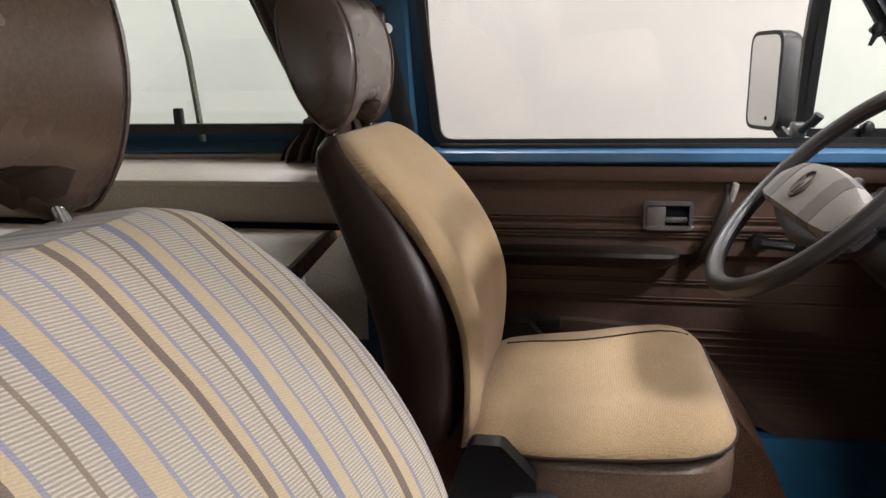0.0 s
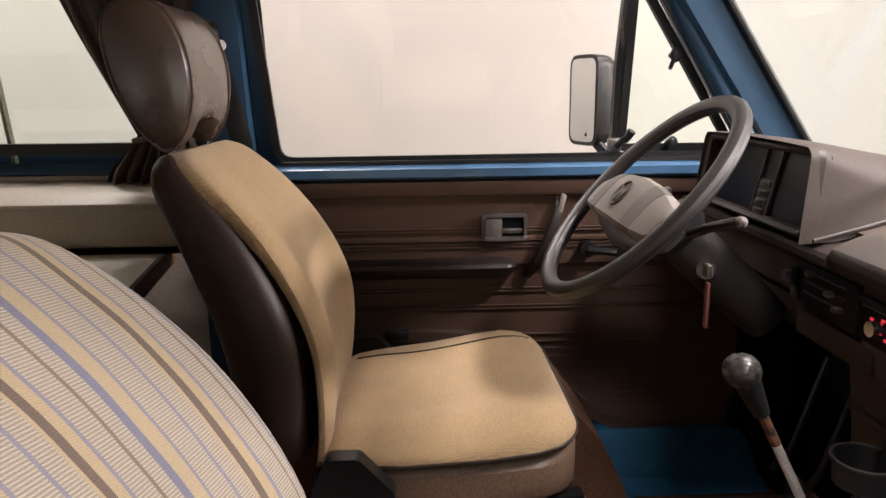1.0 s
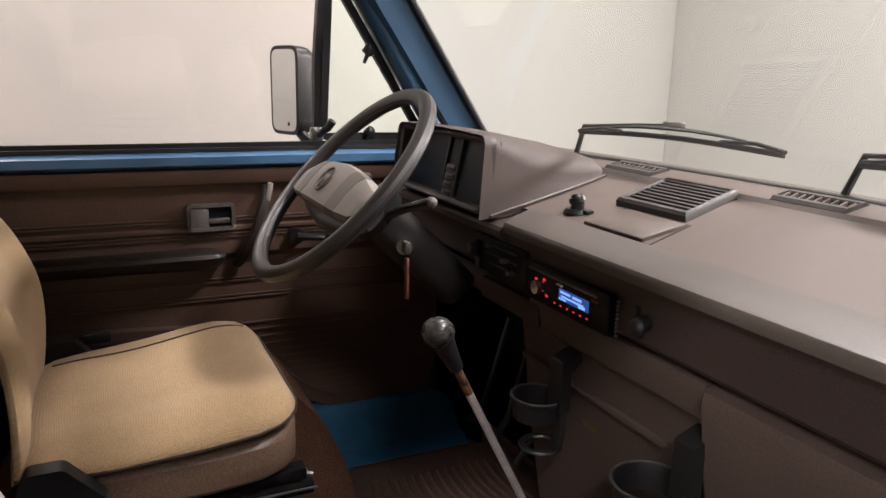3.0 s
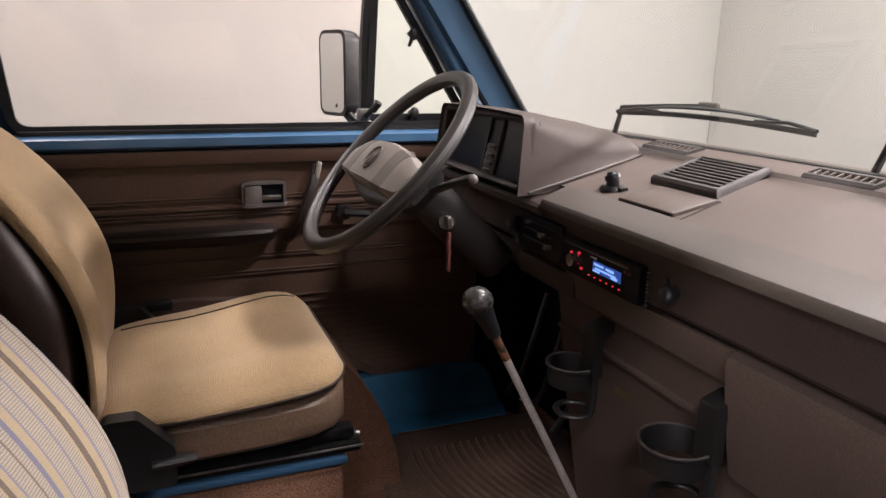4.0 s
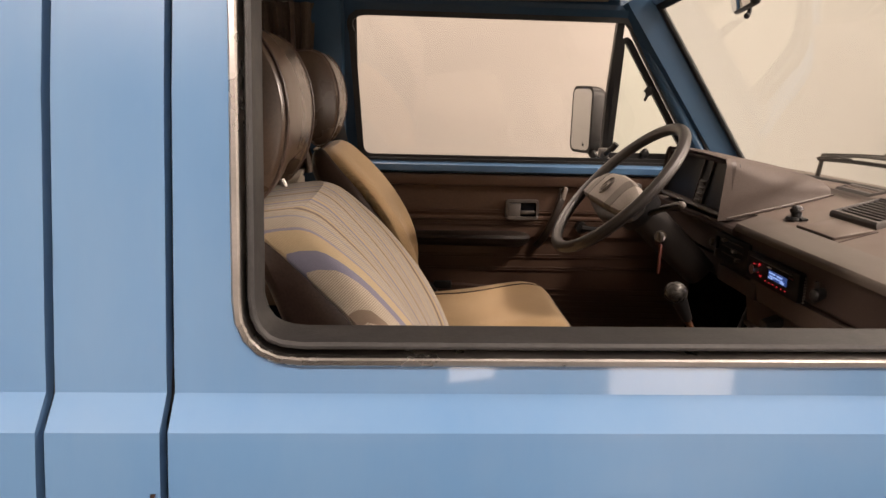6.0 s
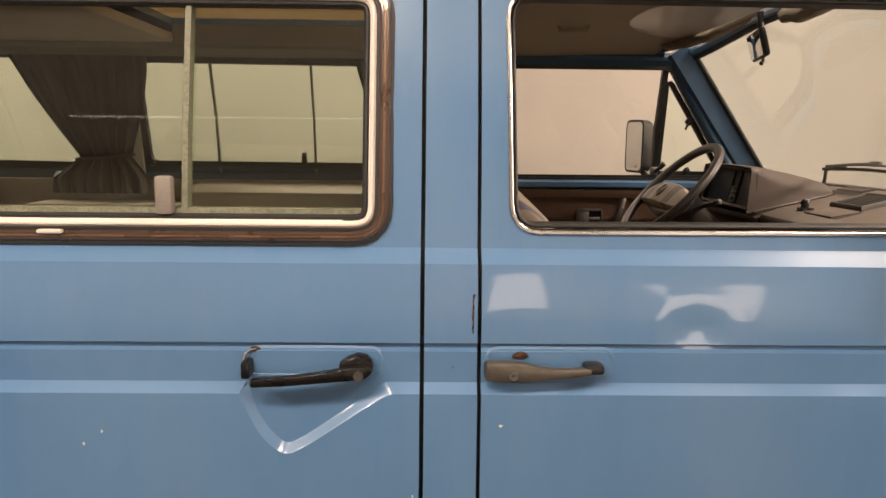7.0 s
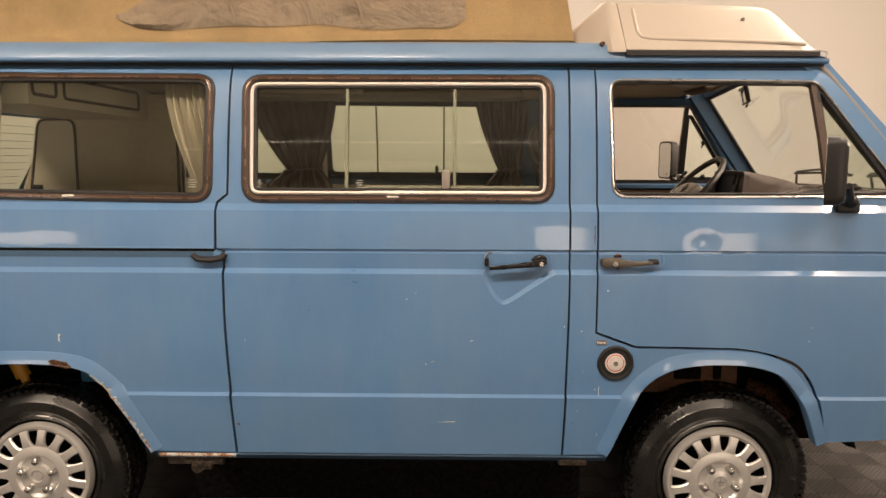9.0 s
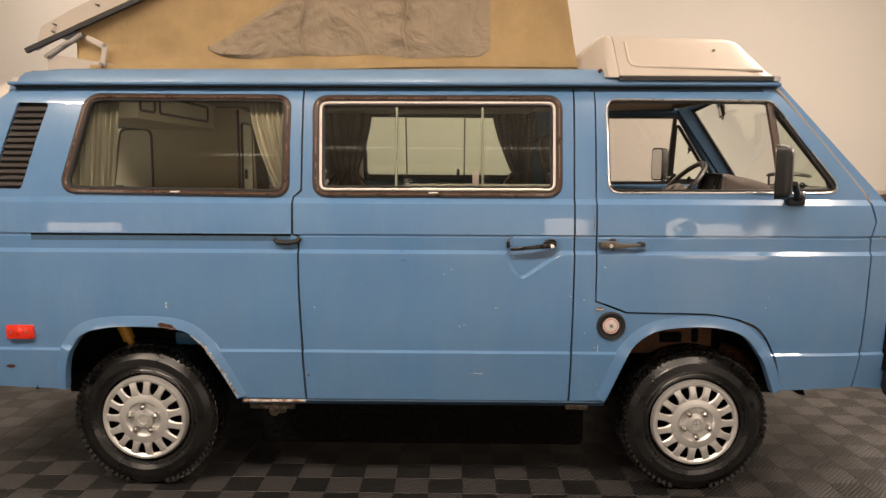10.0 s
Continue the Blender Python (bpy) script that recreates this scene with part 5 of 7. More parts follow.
# pressed rim on the tray's side
def tray_side(x, z):
    f = (z - ZT) / 0.20
    return Vector((x, -(0.800 - 0.21 * float(np.interp(f, (0, 0.08, 0.5, 0.88), (0, 0.06, 0.45, 0.80)))) - 0.001, z))


bm = tube(bmesh.new(), [tray_side(-0.325, 1.985), tray_side(-0.325, 1.89), tray_side(-0.315, 1.872), tray_side(-0.29, 1.866), tray_side(0.0, 1.858), tray_side(0.17, 1.852), tray_side(0.235, 1.846)], 0.0075, 8)
part("tray_rib", bm, WHITEP, nose)
part("tray_screw", cyl(bmesh.new(), tray_side(0.055, 1.945) + Vector((0, 0.005, 0)), tray_side(0.055, 1.945) + Vector((0, -0.004, 0)), 0.006), STEEL, nose)
part("tray_screw", cyl(bmesh.new(), (-0.455, -0.765, 1.845), (-0.455, -0.785, 1.845), 0.008), RUST, nose)

SL = math.tan(radians(23.1))
def lid_z(x):
    return 1.944 + (x + 2.99) * SL


lid = thing("pop_top", (-1.6, 0, 1.87), "raised pop-top with tan canvas walls and cream-white lid", "pop-top")
bm = bmesh.new()
def lid_ring(x, off, w, drop):
    z = lid_z(x) + off
    return [(x, -w, z - drop), (x, -w + 0.01, z), (x, -w + 0.07, z + 0.115), (x, -w + 0.12, z + 0.125), (x, w - 0.12, z + 0.125), (x, w - 0.07, z + 0.115), (x, w - 0.01, z), (x, w, z - drop), (x, w - 0.03, z - drop), (x, w - 0.08, z + 0.09), (x, -w + 0.08, z + 0.09), (x, -w + 0.03, z - drop)]
strip(bm, [lid_ring(-2.97, 0.0, 0.63, 0.0), lid_ring(-2.80, 0.01, 0.645, 0.0), lid_ring(-1.6, 0.01, 0.645, 0.0), lid_ring(-0.50, 0.01, 0.645, 0.0)])
part("lid_shell", bm, WHITEP, lid)
for sd in (-1, 1):
    bm = bmesh.new()
    sweep(bm, [(-2.995, sd * 0.645, lid_z(-2.995)), (-1.7, sd * 0.650, lid_z(-1.7)), (-0.48, sd * 0.650, lid_z(-0.48))], [(-0.014, -0.012), (-0.014, 0.012), (0.006, 0.012), (0.006, -0.012)], up=(0, sd, 0))
    part("lid_seal", bm, RUBBER, lid)
for x, dz in ((-2.88, 0.075), (-2.885, 0.045), (-2.68, 0.075), (-2.50, 0.07)):
    part("lid_screw", cyl(bmesh.new(), (x, -0.60, lid_z(x) + dz), (x, -0.632, lid_z(x) + dz), 0.0045), STEEL, lid)
# scissor hinge and base plate
for sd in (-1, 1):
    bm = bmesh.new()
    lp = [(-2.91, 1.855), (-2.50, 1.868), (-2.50, 1.875), (-2.60, 1.888), (-2.84, 1.925), (-2.905, 1.938)]
    strip(bm, [[(x, sd * 0.635, z) for x, z in lp], [(x, sd * 0.615, z) for x, z in lp]])
    part("base_plate", bm, WHITEP, lid)
    bm = tube(bmesh.new(), [(-2.72, sd * 0.645, 2.003), (-2.64, sd * 0.645, 1.963)], 0.014, 8, flat=0.5, up=(0, 1, 0))
    tube(bm, [(-2.635, sd * 0.650, 1.972), (-2.655, sd * 0.650, 1.880)], 0.014, 8, flat=0.5, up=(0, 1, 0))
    part("hinge_arm", bm, WHITEP, lid)
    part("hinge_strut", tube(bmesh.new(), [(-2.90, sd * 0.64, 1.925), (-2.74, sd * 0.64, 2.02)], 0.014, 8, flat=0.6, up=(0, 1, 0)), STEEL, lid)
    for x, z in ((-2.638, 1.968), (-2.655, 1.886), (-2.90, 1.92)):
        part("hinge_bolt", cyl(bmesh.new(), (x, sd * 0.645, z), (x, sd * 0.662, z), 0.009, None, 12), STEEL, lid)

# canvas: four walls with folds
tent = lid
lid.location.z += 0.016
nose.location.z += 0.016
def canvas_pt(x, s, sd):
    """Side wall of the tent: x along, s from foot to head."""
    zt = lid_z(x) + 0.03
    z = 1.868 + (zt - 1.868) * s
    fold = 0.018 * noise.noise((x * 2.4, s * 2.0, sd)) + 0.010 * noise.noise((x * 9 + s * 5, s * 7.0, sd + 4)) + 0.004 * math.sin(x * 14 + s * 9)
    return Vector((x, sd * (0.628 - 0.05 * math.sin(math.pi * s) * 0.6 + fold * math.sin(math.pi * min(1, s * 1.4 + 0.06))), z))


for sd in (-1, 1):
    bm = bmesh.new()
    rows = []
    for i in range(61):
        f = i / 60
        row = []
        for k in range(25):
            s = k / 24
            xf = -0.525 - 0.075 * min(1, s * 2.4) - 0.02 * s
            x = -2.78 + (xf + 2.78) * f
            p = canvas_pt(x, s, sd)
            row.append(p)
        rows.append(row)
    strip(bm, rows, closed_ring=False)
    part("canvas_side", bm, CANVAS, tent)
bm = bmesh.new()
strip(bm, [[(-0.525 - 0.075 * min(1, s * 2.4) - 0.02 * s + 0.012 * math.sin(t * 9), 0.62 * t, 1.868 + (lid_z(-0.62) + 0.03 - 1.868) * s) for t in np.linspace(-1, 1, 15)] for s in np.linspace(0, 1, 12)], closed_ring=False)
part("canvas_front", bm, CANVAS, tent)
bm = bmesh.new()
strip(bm, [[(-2.78, 0.62 * t, z) for t in np.linspace(-1, 1, 7)] for z in (1.868, 2.06)], closed_ring=False)
part("canvas_rear", bm, CANVAS, tent)
bm = bmesh.new()
hem = [canvas_pt(x, 0.02, -1) + Vector((0, -0.006, 0.004 * math.sin(x * 4.2))) for x in np.linspace(-2.76, -0.53, 40)]
sweep(bm, hem, [(-0.010, -0.004), (-0.010, 0.004), (0.010, 0.004), (0.010, -0.004)], up=(0, -1, 0))
part("canvas_hem", bm, CANVAS, tent)
# window flap with loose folds
bm = bmesh.new()
rows = []
for i in range(121):
    f = i / 120
    x = -2.185 + (-0.918 + 2.185) * f
    zlo = 1.926 + 0.007 * math.sin(x * 7.0) + 0.004 * math.sin(x * 17 + 1) + 0.03 * max(0, 1 - f / 0.08) ** 2 + 0.035 * max(0, (f - 0.94) / 0.06) ** 2
    lid_top = lid_z(x) - 0.14
    ztop = min(1.96 + (x + 2.19) * 0.62, lid_top, 2.62) if f < 0.9 else min(2.62, lid_top) - 6.0 * (f - 0.9) ** 1.6
    ztop = max(ztop, zlo + 0.02)
    row = []
    for k in range(44):
        s = k / 43
        z = zlo + (ztop - zlo) * s
        base = canvas_pt(x, (z - 1.868) / (lid_z(x) + 0.03 - 1.868), -1)
        cr = 0.013 * abs(noise.noise((x * 5 + z * 5, z * 9 - x * 4, 2.0))) + 0.009 * abs(noise.noise((x * 13 - z * 10, z * 16 + x * 5, 5.0))) + 0.005 * abs(noise.noise((x * 31, z * 36, 9.0)))
        edge_f = min(1, 8 * s, 8 * (1 - s), 14 * f, 14 * (1 - f))
        row.append(base + Vector((0, -0.004 - 0.020 * edge_f * (0.15 + cr * 75), 0)))
    rows.append(row)
strip(bm, rows, closed_ring=False)
part("window_flap", bm, CANVASG, tent, "rumpled grey-brown window flap")
for x in (-1.76, -1.30):
    part("flap_tie", tube(bmesh.new(), [canvas_pt(x + 0.01 * math.sin(z * 30), (z - 1.868) / (lid_z(x) - 1.838), -1) + Vector((0, -0.034, 0)) for z in np.linspace(1.935, 2.3, 18)], 0.006, 6), CANVASG, tent)

# ---- van interior shell ----
CABF = 0.55
shell = thing("van_interior_lining", (-1.2, 0, 0.6), "brown cab floor, pale headliner and trim inside the camper", "interior lining", kind="structure")
bm = B((0.63, 0, CABF - 0.03), (0.50, 1.60, 0.06))
box(bm, (-0.10, 0, CABF - 0.03), (0.96, 1.14, 0.06))
part("cab_floor", bm, CARPET, shell, "worn brown carpet")
part("rear_floor", B((-1.95, 0, CABF - 0.03), (2.70, 1.14, 0.06)), MAT, shell)
bm = bmesh.new()
for k in range(16):
    tube(bm, [(0.40 + 0.022 * k + 0.03 * math.sin(y * 9), y, CABF + 0.010) for y in np.linspace(0.12, 0.62, 12)], 0.0055, 6)
part("mat_ribs", bm, MAT, shell, "ribbed brown rubber mat")
part("floor_mat", B((0.52, 0.40, CABF + 0.004), (0.50, 0.62, 0.012), 0.004), MAT, shell)
bm = bmesh.new()
strip(bm, [[(x, 0.76 * t, z + 0.010 - 0.012 * t * t - 0.018 * abs(t) ** 4) for t in np.linspace(-1, 1, 17)] for x, z in ((-0.62, 1.806), (-0.2, 1.816), (0.2, 1.826), (0.275, 1.828))], closed_ring=False)
part("cab_headliner", bm, LINER, shell, "beige cab headliner")
part("rear_headliner", B((-2.215, 0, 1.817), (1.59, 1.50, 0.03), 0.005), LINERG, shell, "dim grey-brown rear ceiling")
for sy in (-1, 1):
    part("roof_opening_side", B((-1.02, sy * 0.605, 1.817), (0.80, 0.29, 0.03), 0.005), LINERD, shell)
    part("roof_opening_lip", B((-1.02, sy * 0.462, 1.825), (0.80, 0.012, 0.07), 0.003), LINERD, shell)
part("roof_step", B((-1.75, 0.60, 1.802), (2.3, 0.26, 0.044), 0.012), LINERD, shell)
part("grab_handle", tube(bmesh.new(), [(-0.185, 0.165, 1.826), (-0.18, 0.165, 1.812), (-0.10, 0.165, 1.813), (-0.095, 0.165, 1.828)], 0.005, 8), LINER, shell)
# inner frames of the driver's side
for side in (1, -1):
    bm = bmesh.new()
    zs = np.linspace(0.7, 1.79, 12)
    strip(bm, [[on_side(-0.470, z, side, -0.03), on_side(-0.62, z, side, -0.03), on_side(-0.62, z, side, -0.075), on_side(-0.55, z, side, -0.09), on_side(-0.482, z, side, -0.075)] for z in zs])
    part("centre_post", bm, BLUE_SHADED, shell)
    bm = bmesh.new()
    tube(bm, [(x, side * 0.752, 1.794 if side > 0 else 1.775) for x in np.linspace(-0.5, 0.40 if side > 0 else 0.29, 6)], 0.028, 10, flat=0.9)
    part("roof_rail", bm, BLUE_SHADED, shell)
part("post_trim", B((-0.612, 0.745, 1.55), (0.010, 0.12, 0.46), 0.003), VINYL, shell, "brown sheet added to hide the blue post")
# rear inner side walls below and round the windows
for side in (1, -1):
    bm = bmesh.new()
    for z0, z1 in ((0.86, 1.325), (1.755 if side < 0 else 1.786, 1.815)):
        zs = np.linspace(z0, z1, 10)
        strip(bm, [[on_side(-0.62, z, side, -0.06), on_side(-3.1, z, side, -0.06), on_side(-3.1, z, side, -0.075), on_side(-0.62, z, side, -0.075)] for z in zs])
    for x0, x1 in ((-0.62, -0.64), (-1.67, -1.78), (-2.74, -3.1)):
        zs = np.linspace(1.32, 1.76 if side < 0 else 1.79, 8)
        strip(bm, [[on_side(x0, z, side, -0.06), on_side(x1, z, side, -0.06), on_side(x1, z, side, -0.075), on_side(x0, z, side, -0.075)] for z in zs])
    part("side_lining", bm, LINERG, shell)
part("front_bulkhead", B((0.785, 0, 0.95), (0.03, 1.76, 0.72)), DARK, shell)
# teal painted sill at the driver's door
bm = bmesh.new()
strip(bm, [[(x, y, z) for y, z in ((0.845, 0.694), (0.800, 0.690), (0.792, 0.66), (0.775, 0.575), (0.735, 0.553), (0.735, 0.52), (0.845, 0.52))] for x in (-0.1, 0.25, 0.45, 0.62, 0.70)])
part("door_sill", bm, TEAL, shell, "dark blue painted door sill")
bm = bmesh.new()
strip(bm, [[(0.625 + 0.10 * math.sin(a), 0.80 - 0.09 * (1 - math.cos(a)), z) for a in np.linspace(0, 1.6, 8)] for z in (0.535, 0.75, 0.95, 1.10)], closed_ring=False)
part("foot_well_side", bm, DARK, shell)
bm = bmesh.new()
strip(bm, [[(x, 0.50, 0.55), (x, 0.51, 0.55 + h), (x, 0.79, 0.55 + h), (x, 0.79, 0.55)] for x, h in ((-0.45, 0.35), (0.06, 0.35), (0.13, 0.345), (0.175, 0.33), (0.215, 0.285), (0.253, 0.227), (0.285, 0.155), (0.304, 0.09), (0.312, 0.04), (0.315, 0.003))])
part("arch_carpet", bm, CARPET, shell)

# ---- driver's door card ----
card = part("door_card", side_sheet(rounded([(-0.44, 0.89), (0.13, 0.885), (0.235, 0.765), (0.36, 0.672), (0.600, 0.660), (0.640, 0.80), (0.655, 1.30), (-0.44, 1.302)], [0.02, 0.06, 0.06, 0.06, 0.05, 0.03, 0.01, 0.01]), [], 1, 0.004), PANEL, ldoor, "dark brown vinyl door card with welded ribs")
for v in card.data.vertices:
    v.co.y -= 0.083
def on_card(x, z, out=0.0):
    return Vector((x, half_width(x, z) - 0.087 - 0.004 - out, z))


def card_rib(x0, x1, z, r=0.0019, mat=None, name="card_rib"):
    bm = tube(bmesh.new(), [on_card(x, z + 0.004, 0.0004) for x in np.linspace(x0, x1, 8)], r, 6)
    return part(name, bm, mat or PANEL, card)


for z, x0 in ((1.185, -0.43), (1.178, -0.43), (1.147, -0.43), (1.140, -0.43), (1.039, -0.43), (1.031, -0.43), (0.997, -0.43), (0.989, -0.43)):
    card_rib(x0, 0.63, z)
for k in range(12):
    card_rib(float(np.interp(0.925 - 0.019 * k, (0.70, 0.76, 0.83, 0.88, 0.91), (0.375, 0.285, 0.22, 0.165, -0.06))), 0.60, 0.925 - 0.019 * k, 0.0021)
bm = bmesh.new()
sweep(bm, [on_card(x, z, 0.004) for x, z in ((-0.43, 0.935), (-0.1, 0.930), (0.06, 0.918), (0.14, 0.882), (0.19, 0.832), (0.245, 0.770), (0.30, 0.722), (0.37, 0.688), (0.46, 0.678), (0.585, 0.674))], [(-0.016, -0.008), (-0.012, 0.008), (0.012, 0.008), (0.016, -0.008)], up=(0, -1, 0))
part("pocket_border", bm, VINYL, card)
bm = bmesh.new()
strip(bm, [[on_card(x, 1.302, -0.01), on_card(x, 1.300, 0.012), on_card(x, 1.288, 0.016), on_card(x, 1.268, 0.010), on_card(x, 1.262, -0.01)] for x in np.linspace(-0.44, 0.645, 8)])
part("card_top_roll", bm, PANEL, card)
# belt rail of bare blue metal with a black scraper
bm = bmesh.new()
strip(bm, [[on_card(x, 1.303, -0.03), on_card(x, 1.304, 0.004), on_card(x, 1.312, 0.010), on_card(x, 1.330, 0.004), on_card(x, 1.339, -0.02), on_card(x, 1.339, -0.06)] for x in np.linspace(-0.44, 0.66, 8)])
part("belt_rail", bm, BLUE, ldoor, "blue painted metal window ledge")
bm = bmesh.new()
sweep(bm, [on_card(x, 1.343, -0.022) for x in np.linspace(-0.42, 0.55, 8)], [(-0.004, -0.006), (-0.004, 0.005), (0.004, 0.005), (0.004, -0.006)], up=(0, -1, 0))
part("window_scraper", bm, RUBBER, ldoor)
# armrest
ARM = [(0.0, 0.017), (0.046, 0.0165), (0.056, 0.013), (0.059, 0.006), (0.056, -0.004), (0.046, -0.016), (0.030, -0.023), (0.0, -0.025)]
rows = []
for x, k, h in ((-0.305, 0.55, 0.55), (-0.295, 0.80, 0.80), (-0.27, 0.95, 0.95), (-0.10, 1.0, 1.0), (0.04, 1.02, 1.05), (0.066, 0.98, 1.02), (0.086, 0.80, 0.85), (0.099, 0.45, 0.50)):
    rows.append([on_card(x, 1.102 + 1.15 * h * dz, k * o) for o, dz in ARM])
bm = strip(bmesh.new(), rows)
part("armrest", bm, ARMV, card, "padded dark brown armrest")
# inner handle
bm = bmesh.new()
hl = rounded([(0.026, 1.219), (0.122, 1.219), (0.122, 1.166), (0.026, 1.166)], 0.008)
sweep(bm, [on_card(x, z, 0.004) for x, z in hl], [(-0.0045, -0.004), (-0.004, 0.006), (0.004, 0.006), (0.0045, -0.004)], True, up=(0, -1, 0))
hp = part("inner_handle", bm, FRAMEG, card, "dark grey door pull surround")
part("handle_recess", B(on_card(0.074, 1.1925, 0.001), (0.088, 0.004, 0.045), 0.001), SCREEN, hp)
part("handle_paddle", B(on_card(0.048, 1.190, 0.009), (0.040, 0.010, 0.044), 0.003), FRAMEG, hp)
part("handle_lever", B(on_card(0.088, 1.184, 0.010), (0.052, 0.008, 0.012), 0.003), STEEL, hp)
# pull strap
pst = part("pull_strap", tube(bmesh.new(), [on_card(0.128, 1.075, 0.005), on_card(0.140, 1.10, 0.022), on_card(0.165, 1.16, 0.032), on_card(0.190, 1.225, 0.026), on_card(0.198, 1.258, 0.006)], 0.012, 10, flat=0.7, up=(0, -1, 0)), ARMV, card, "dark vinyl pull handle")
part("strap_cap", box(bmesh.new(), on_card(0.198, 1.243, 0.020), (0.015, 0.020, 0.052), 0.006, Euler((0, radians(14), 0)).to_matrix()), HORNP, pst)
# window crank
bm = cyl(bmesh.new(), on_card(0.262, 1.140, 0.0), on_card(0.262, 1.140, 0.03), 0.018)
tube(bm, [on_card(0.262, 1.140, 0.03), on_card(0.30, 1.138, 0.040), on_card(0.335, 1.134, 0.042)], [0.010, 0.009, 0.009], 8)
cyl(bm, on_card(0.333, 1.134, 0.036), on_card(0.333, 1.134, 0.066), 0.011, 0.013)
part("window_crank", bm, BLACKP, card, "black window crank")
# passenger door's inside, seen past the sill
part("door_card", side_sheet(rounded([(-0.44, 0.90), (0.10, 0.84), (0.30, 0.70), (0.62, 0.60), (0.650, 1.30), (-0.44, 1.302)], 0.03), [], -1, 0.07), PANEL, door).location.y += 0.02


# ---- seats ----
PIPE = surface("dark_piping", (0.050, 0.034, 0.026), 0.35, grain_amt=0.1)
HEADV = surface("headrest_vinyl", (0.090, 0.060, 0.041), 0.29, grain=320, grain_amt=0.06, patch=5, patch_amt=0.2, bump_amt=0.15)
def seat(name, cy, cover, label, slide_by=0.0):
    s = thing(name, (-0.12, cy, CABF), label, "car seat", "front seats")
    # backrest
    prof = [(0.93, -0.272, 0.120, 0.200), (0.98, -0.266, 0.136, 0.218), (1.06, -0.263, 0.142, 0.228), (1.13, -0.269, 0.145, 0.232), (1.20, -0.292, 0.140, 0.229), (1.27, -0.330, 0.128, 0.220), (1.33, -0.374, 0.108, 0.207), (1.372, -0.413, 0.084, 0.193), (1.398, -0.441, 0.054, 0.172), (1.410, -0.462, 0.026, 0.13)]
    pa = np.array([prof[0]] + prof + [prof[-1]])
    prof = [tuple(0.5 * (2 * pa[i] + (pa[i + 1] - pa[i - 1]) * u + (2 * pa[i - 1] - 5 * pa[i] + 4 * pa[i + 1] - pa[i + 2]) * u * u + (3 * pa[i] - pa[i - 1] - 3 * pa[i + 1] + pa[i + 2]) * u ** 3)) for i in range(1, len(pa) - 2) for u in (0.0, 0.25, 0.5, 0.75)] + [prof[-1]]
    part("backrest", blob(bmesh.new(), [((xf - 0.44 * th - 0.026, cy, z), (0, w, 0), (0.44 * th, 0, 0.12 * th)) for z, xf, th, w in prof], 32, 4.6), BACKV, s, "dark brown vinyl backrest shell")
    fm = cover or CLOTH
    face_d = lambda z: float(np.interp(z, (0.95, 1.15, 1.30, 1.40), (0.016, 0.016, 0.026, 0.040) if cover else (0.012, 0.012, 0.019, 0.028)))
    dw = 0.006 if cover else -0.006
    face = blob(bmesh.new(), [((xf - face_d(z), cy, z + 0.002), (0, w + dw, 0), (face_d(z) + (0.004 if cover else 0), 0, 0.006)) for z, xf, th, w in prof], 48, 4.2)
    for v in face.verts:
        u = abs(v.co.y - cy) / 0.25
        k = (v.co.z - 0.93) / 0.47
        v.co.x += (0.020 * math.exp(-((u - 0.70) / 0.20) ** 2) - 0.008) * max(0, math.sin(math.pi * min(1, max(0, k * 0.9 + 0.08)))) * (1 if v.co.x > np.interp(v.co.z, [p[0] for p in prof], [p[1] for p in prof]) - 0.03 else 0)
        if not cover and v.co.y < cy:
            v.co.y = cy + (v.co.y - cy) * (1 - 0.07 * max(0, math.sin(math.pi * min(1, max(0, (v.co.z - 0.93) / 0.43)))))
    part("backrest_cushion", face, fm, s, "striped woven cover" if cover else "tan cloth centre")
    hi = Vector((-0.470, cy, 1.395))
    # cushion
    cp = [(-0.282, 0.20, 0.03), (-0.26, 0.225, 0.045), (-0.15, 0.245, 0.050), (-0.02, 0.252, 0.050), (0.055, 0.246, 0.050), (0.092, 0.230, 0.049), (0.115, 0.20, 0.046), (0.125, 0.16, 0.040)]
    base = blob(bmesh.new(), [((x, cy, 0.905 + 0.05 * (x + 0.25)), (0, w, 0), (0, 0, h)) for x, w, h in cp], 32, 4.5)
    part("seat_cushion", base, VINYLM, s, "brown vinyl cushion sides")
    def cushion_z(x, u):
        """Height of the cushion's top: x along, u from -1 to 1 across."""
        end = float(np.interp(x, (-0.284, -0.275, -0.250, -0.20, 0.05, 0.085, 0.105, 0.118, 0.126), (0, 0.55, 0.85, 1, 1, 0.90, 0.70, 0.42, 0)))
        dome = (1 - abs(u) ** 6) ** 0.45
        soft = 0.006 * math.exp(-((abs(u) - 0.70) / 0.25) ** 2) + 0.010 * math.exp(-((x - 0.05) / 0.09) ** 2) - 0.005 * math.exp(-((x + 0.14) / 0.09) ** 2)
        return 0.946 + 0.085 * (x + 0.25) + (0.029 + soft) * end * dome


    top = bmesh.new()
    rows = []
    for x in (-0.284, -0.281, -0.275, -0.264, -0.25, -0.22, -0.18, -0.14, -0.10, -0.06, -0.02, 0.02, 0.045, 0.068, 0.086, 0.098, 0.106, 0.113, 0.119, 0.123, 0.126):
        w = float(np.interp(x, (-0.284, -0.26, -0.15, -0.02, 0.05, 0.086, 0.104, 0.117, 0.126), (0.20, 0.228, 0.248, 0.255, 0.250, 0.235, 0.218, 0.196, 0.162))) + (0.004 if cover else 0)
        us = [math.sin(math.pi / 2 * t) if abs(t) > 0.6 else t * math.sin(math.pi * 0.3) / 0.6 for t in np.linspace(-1, 1, 41)]
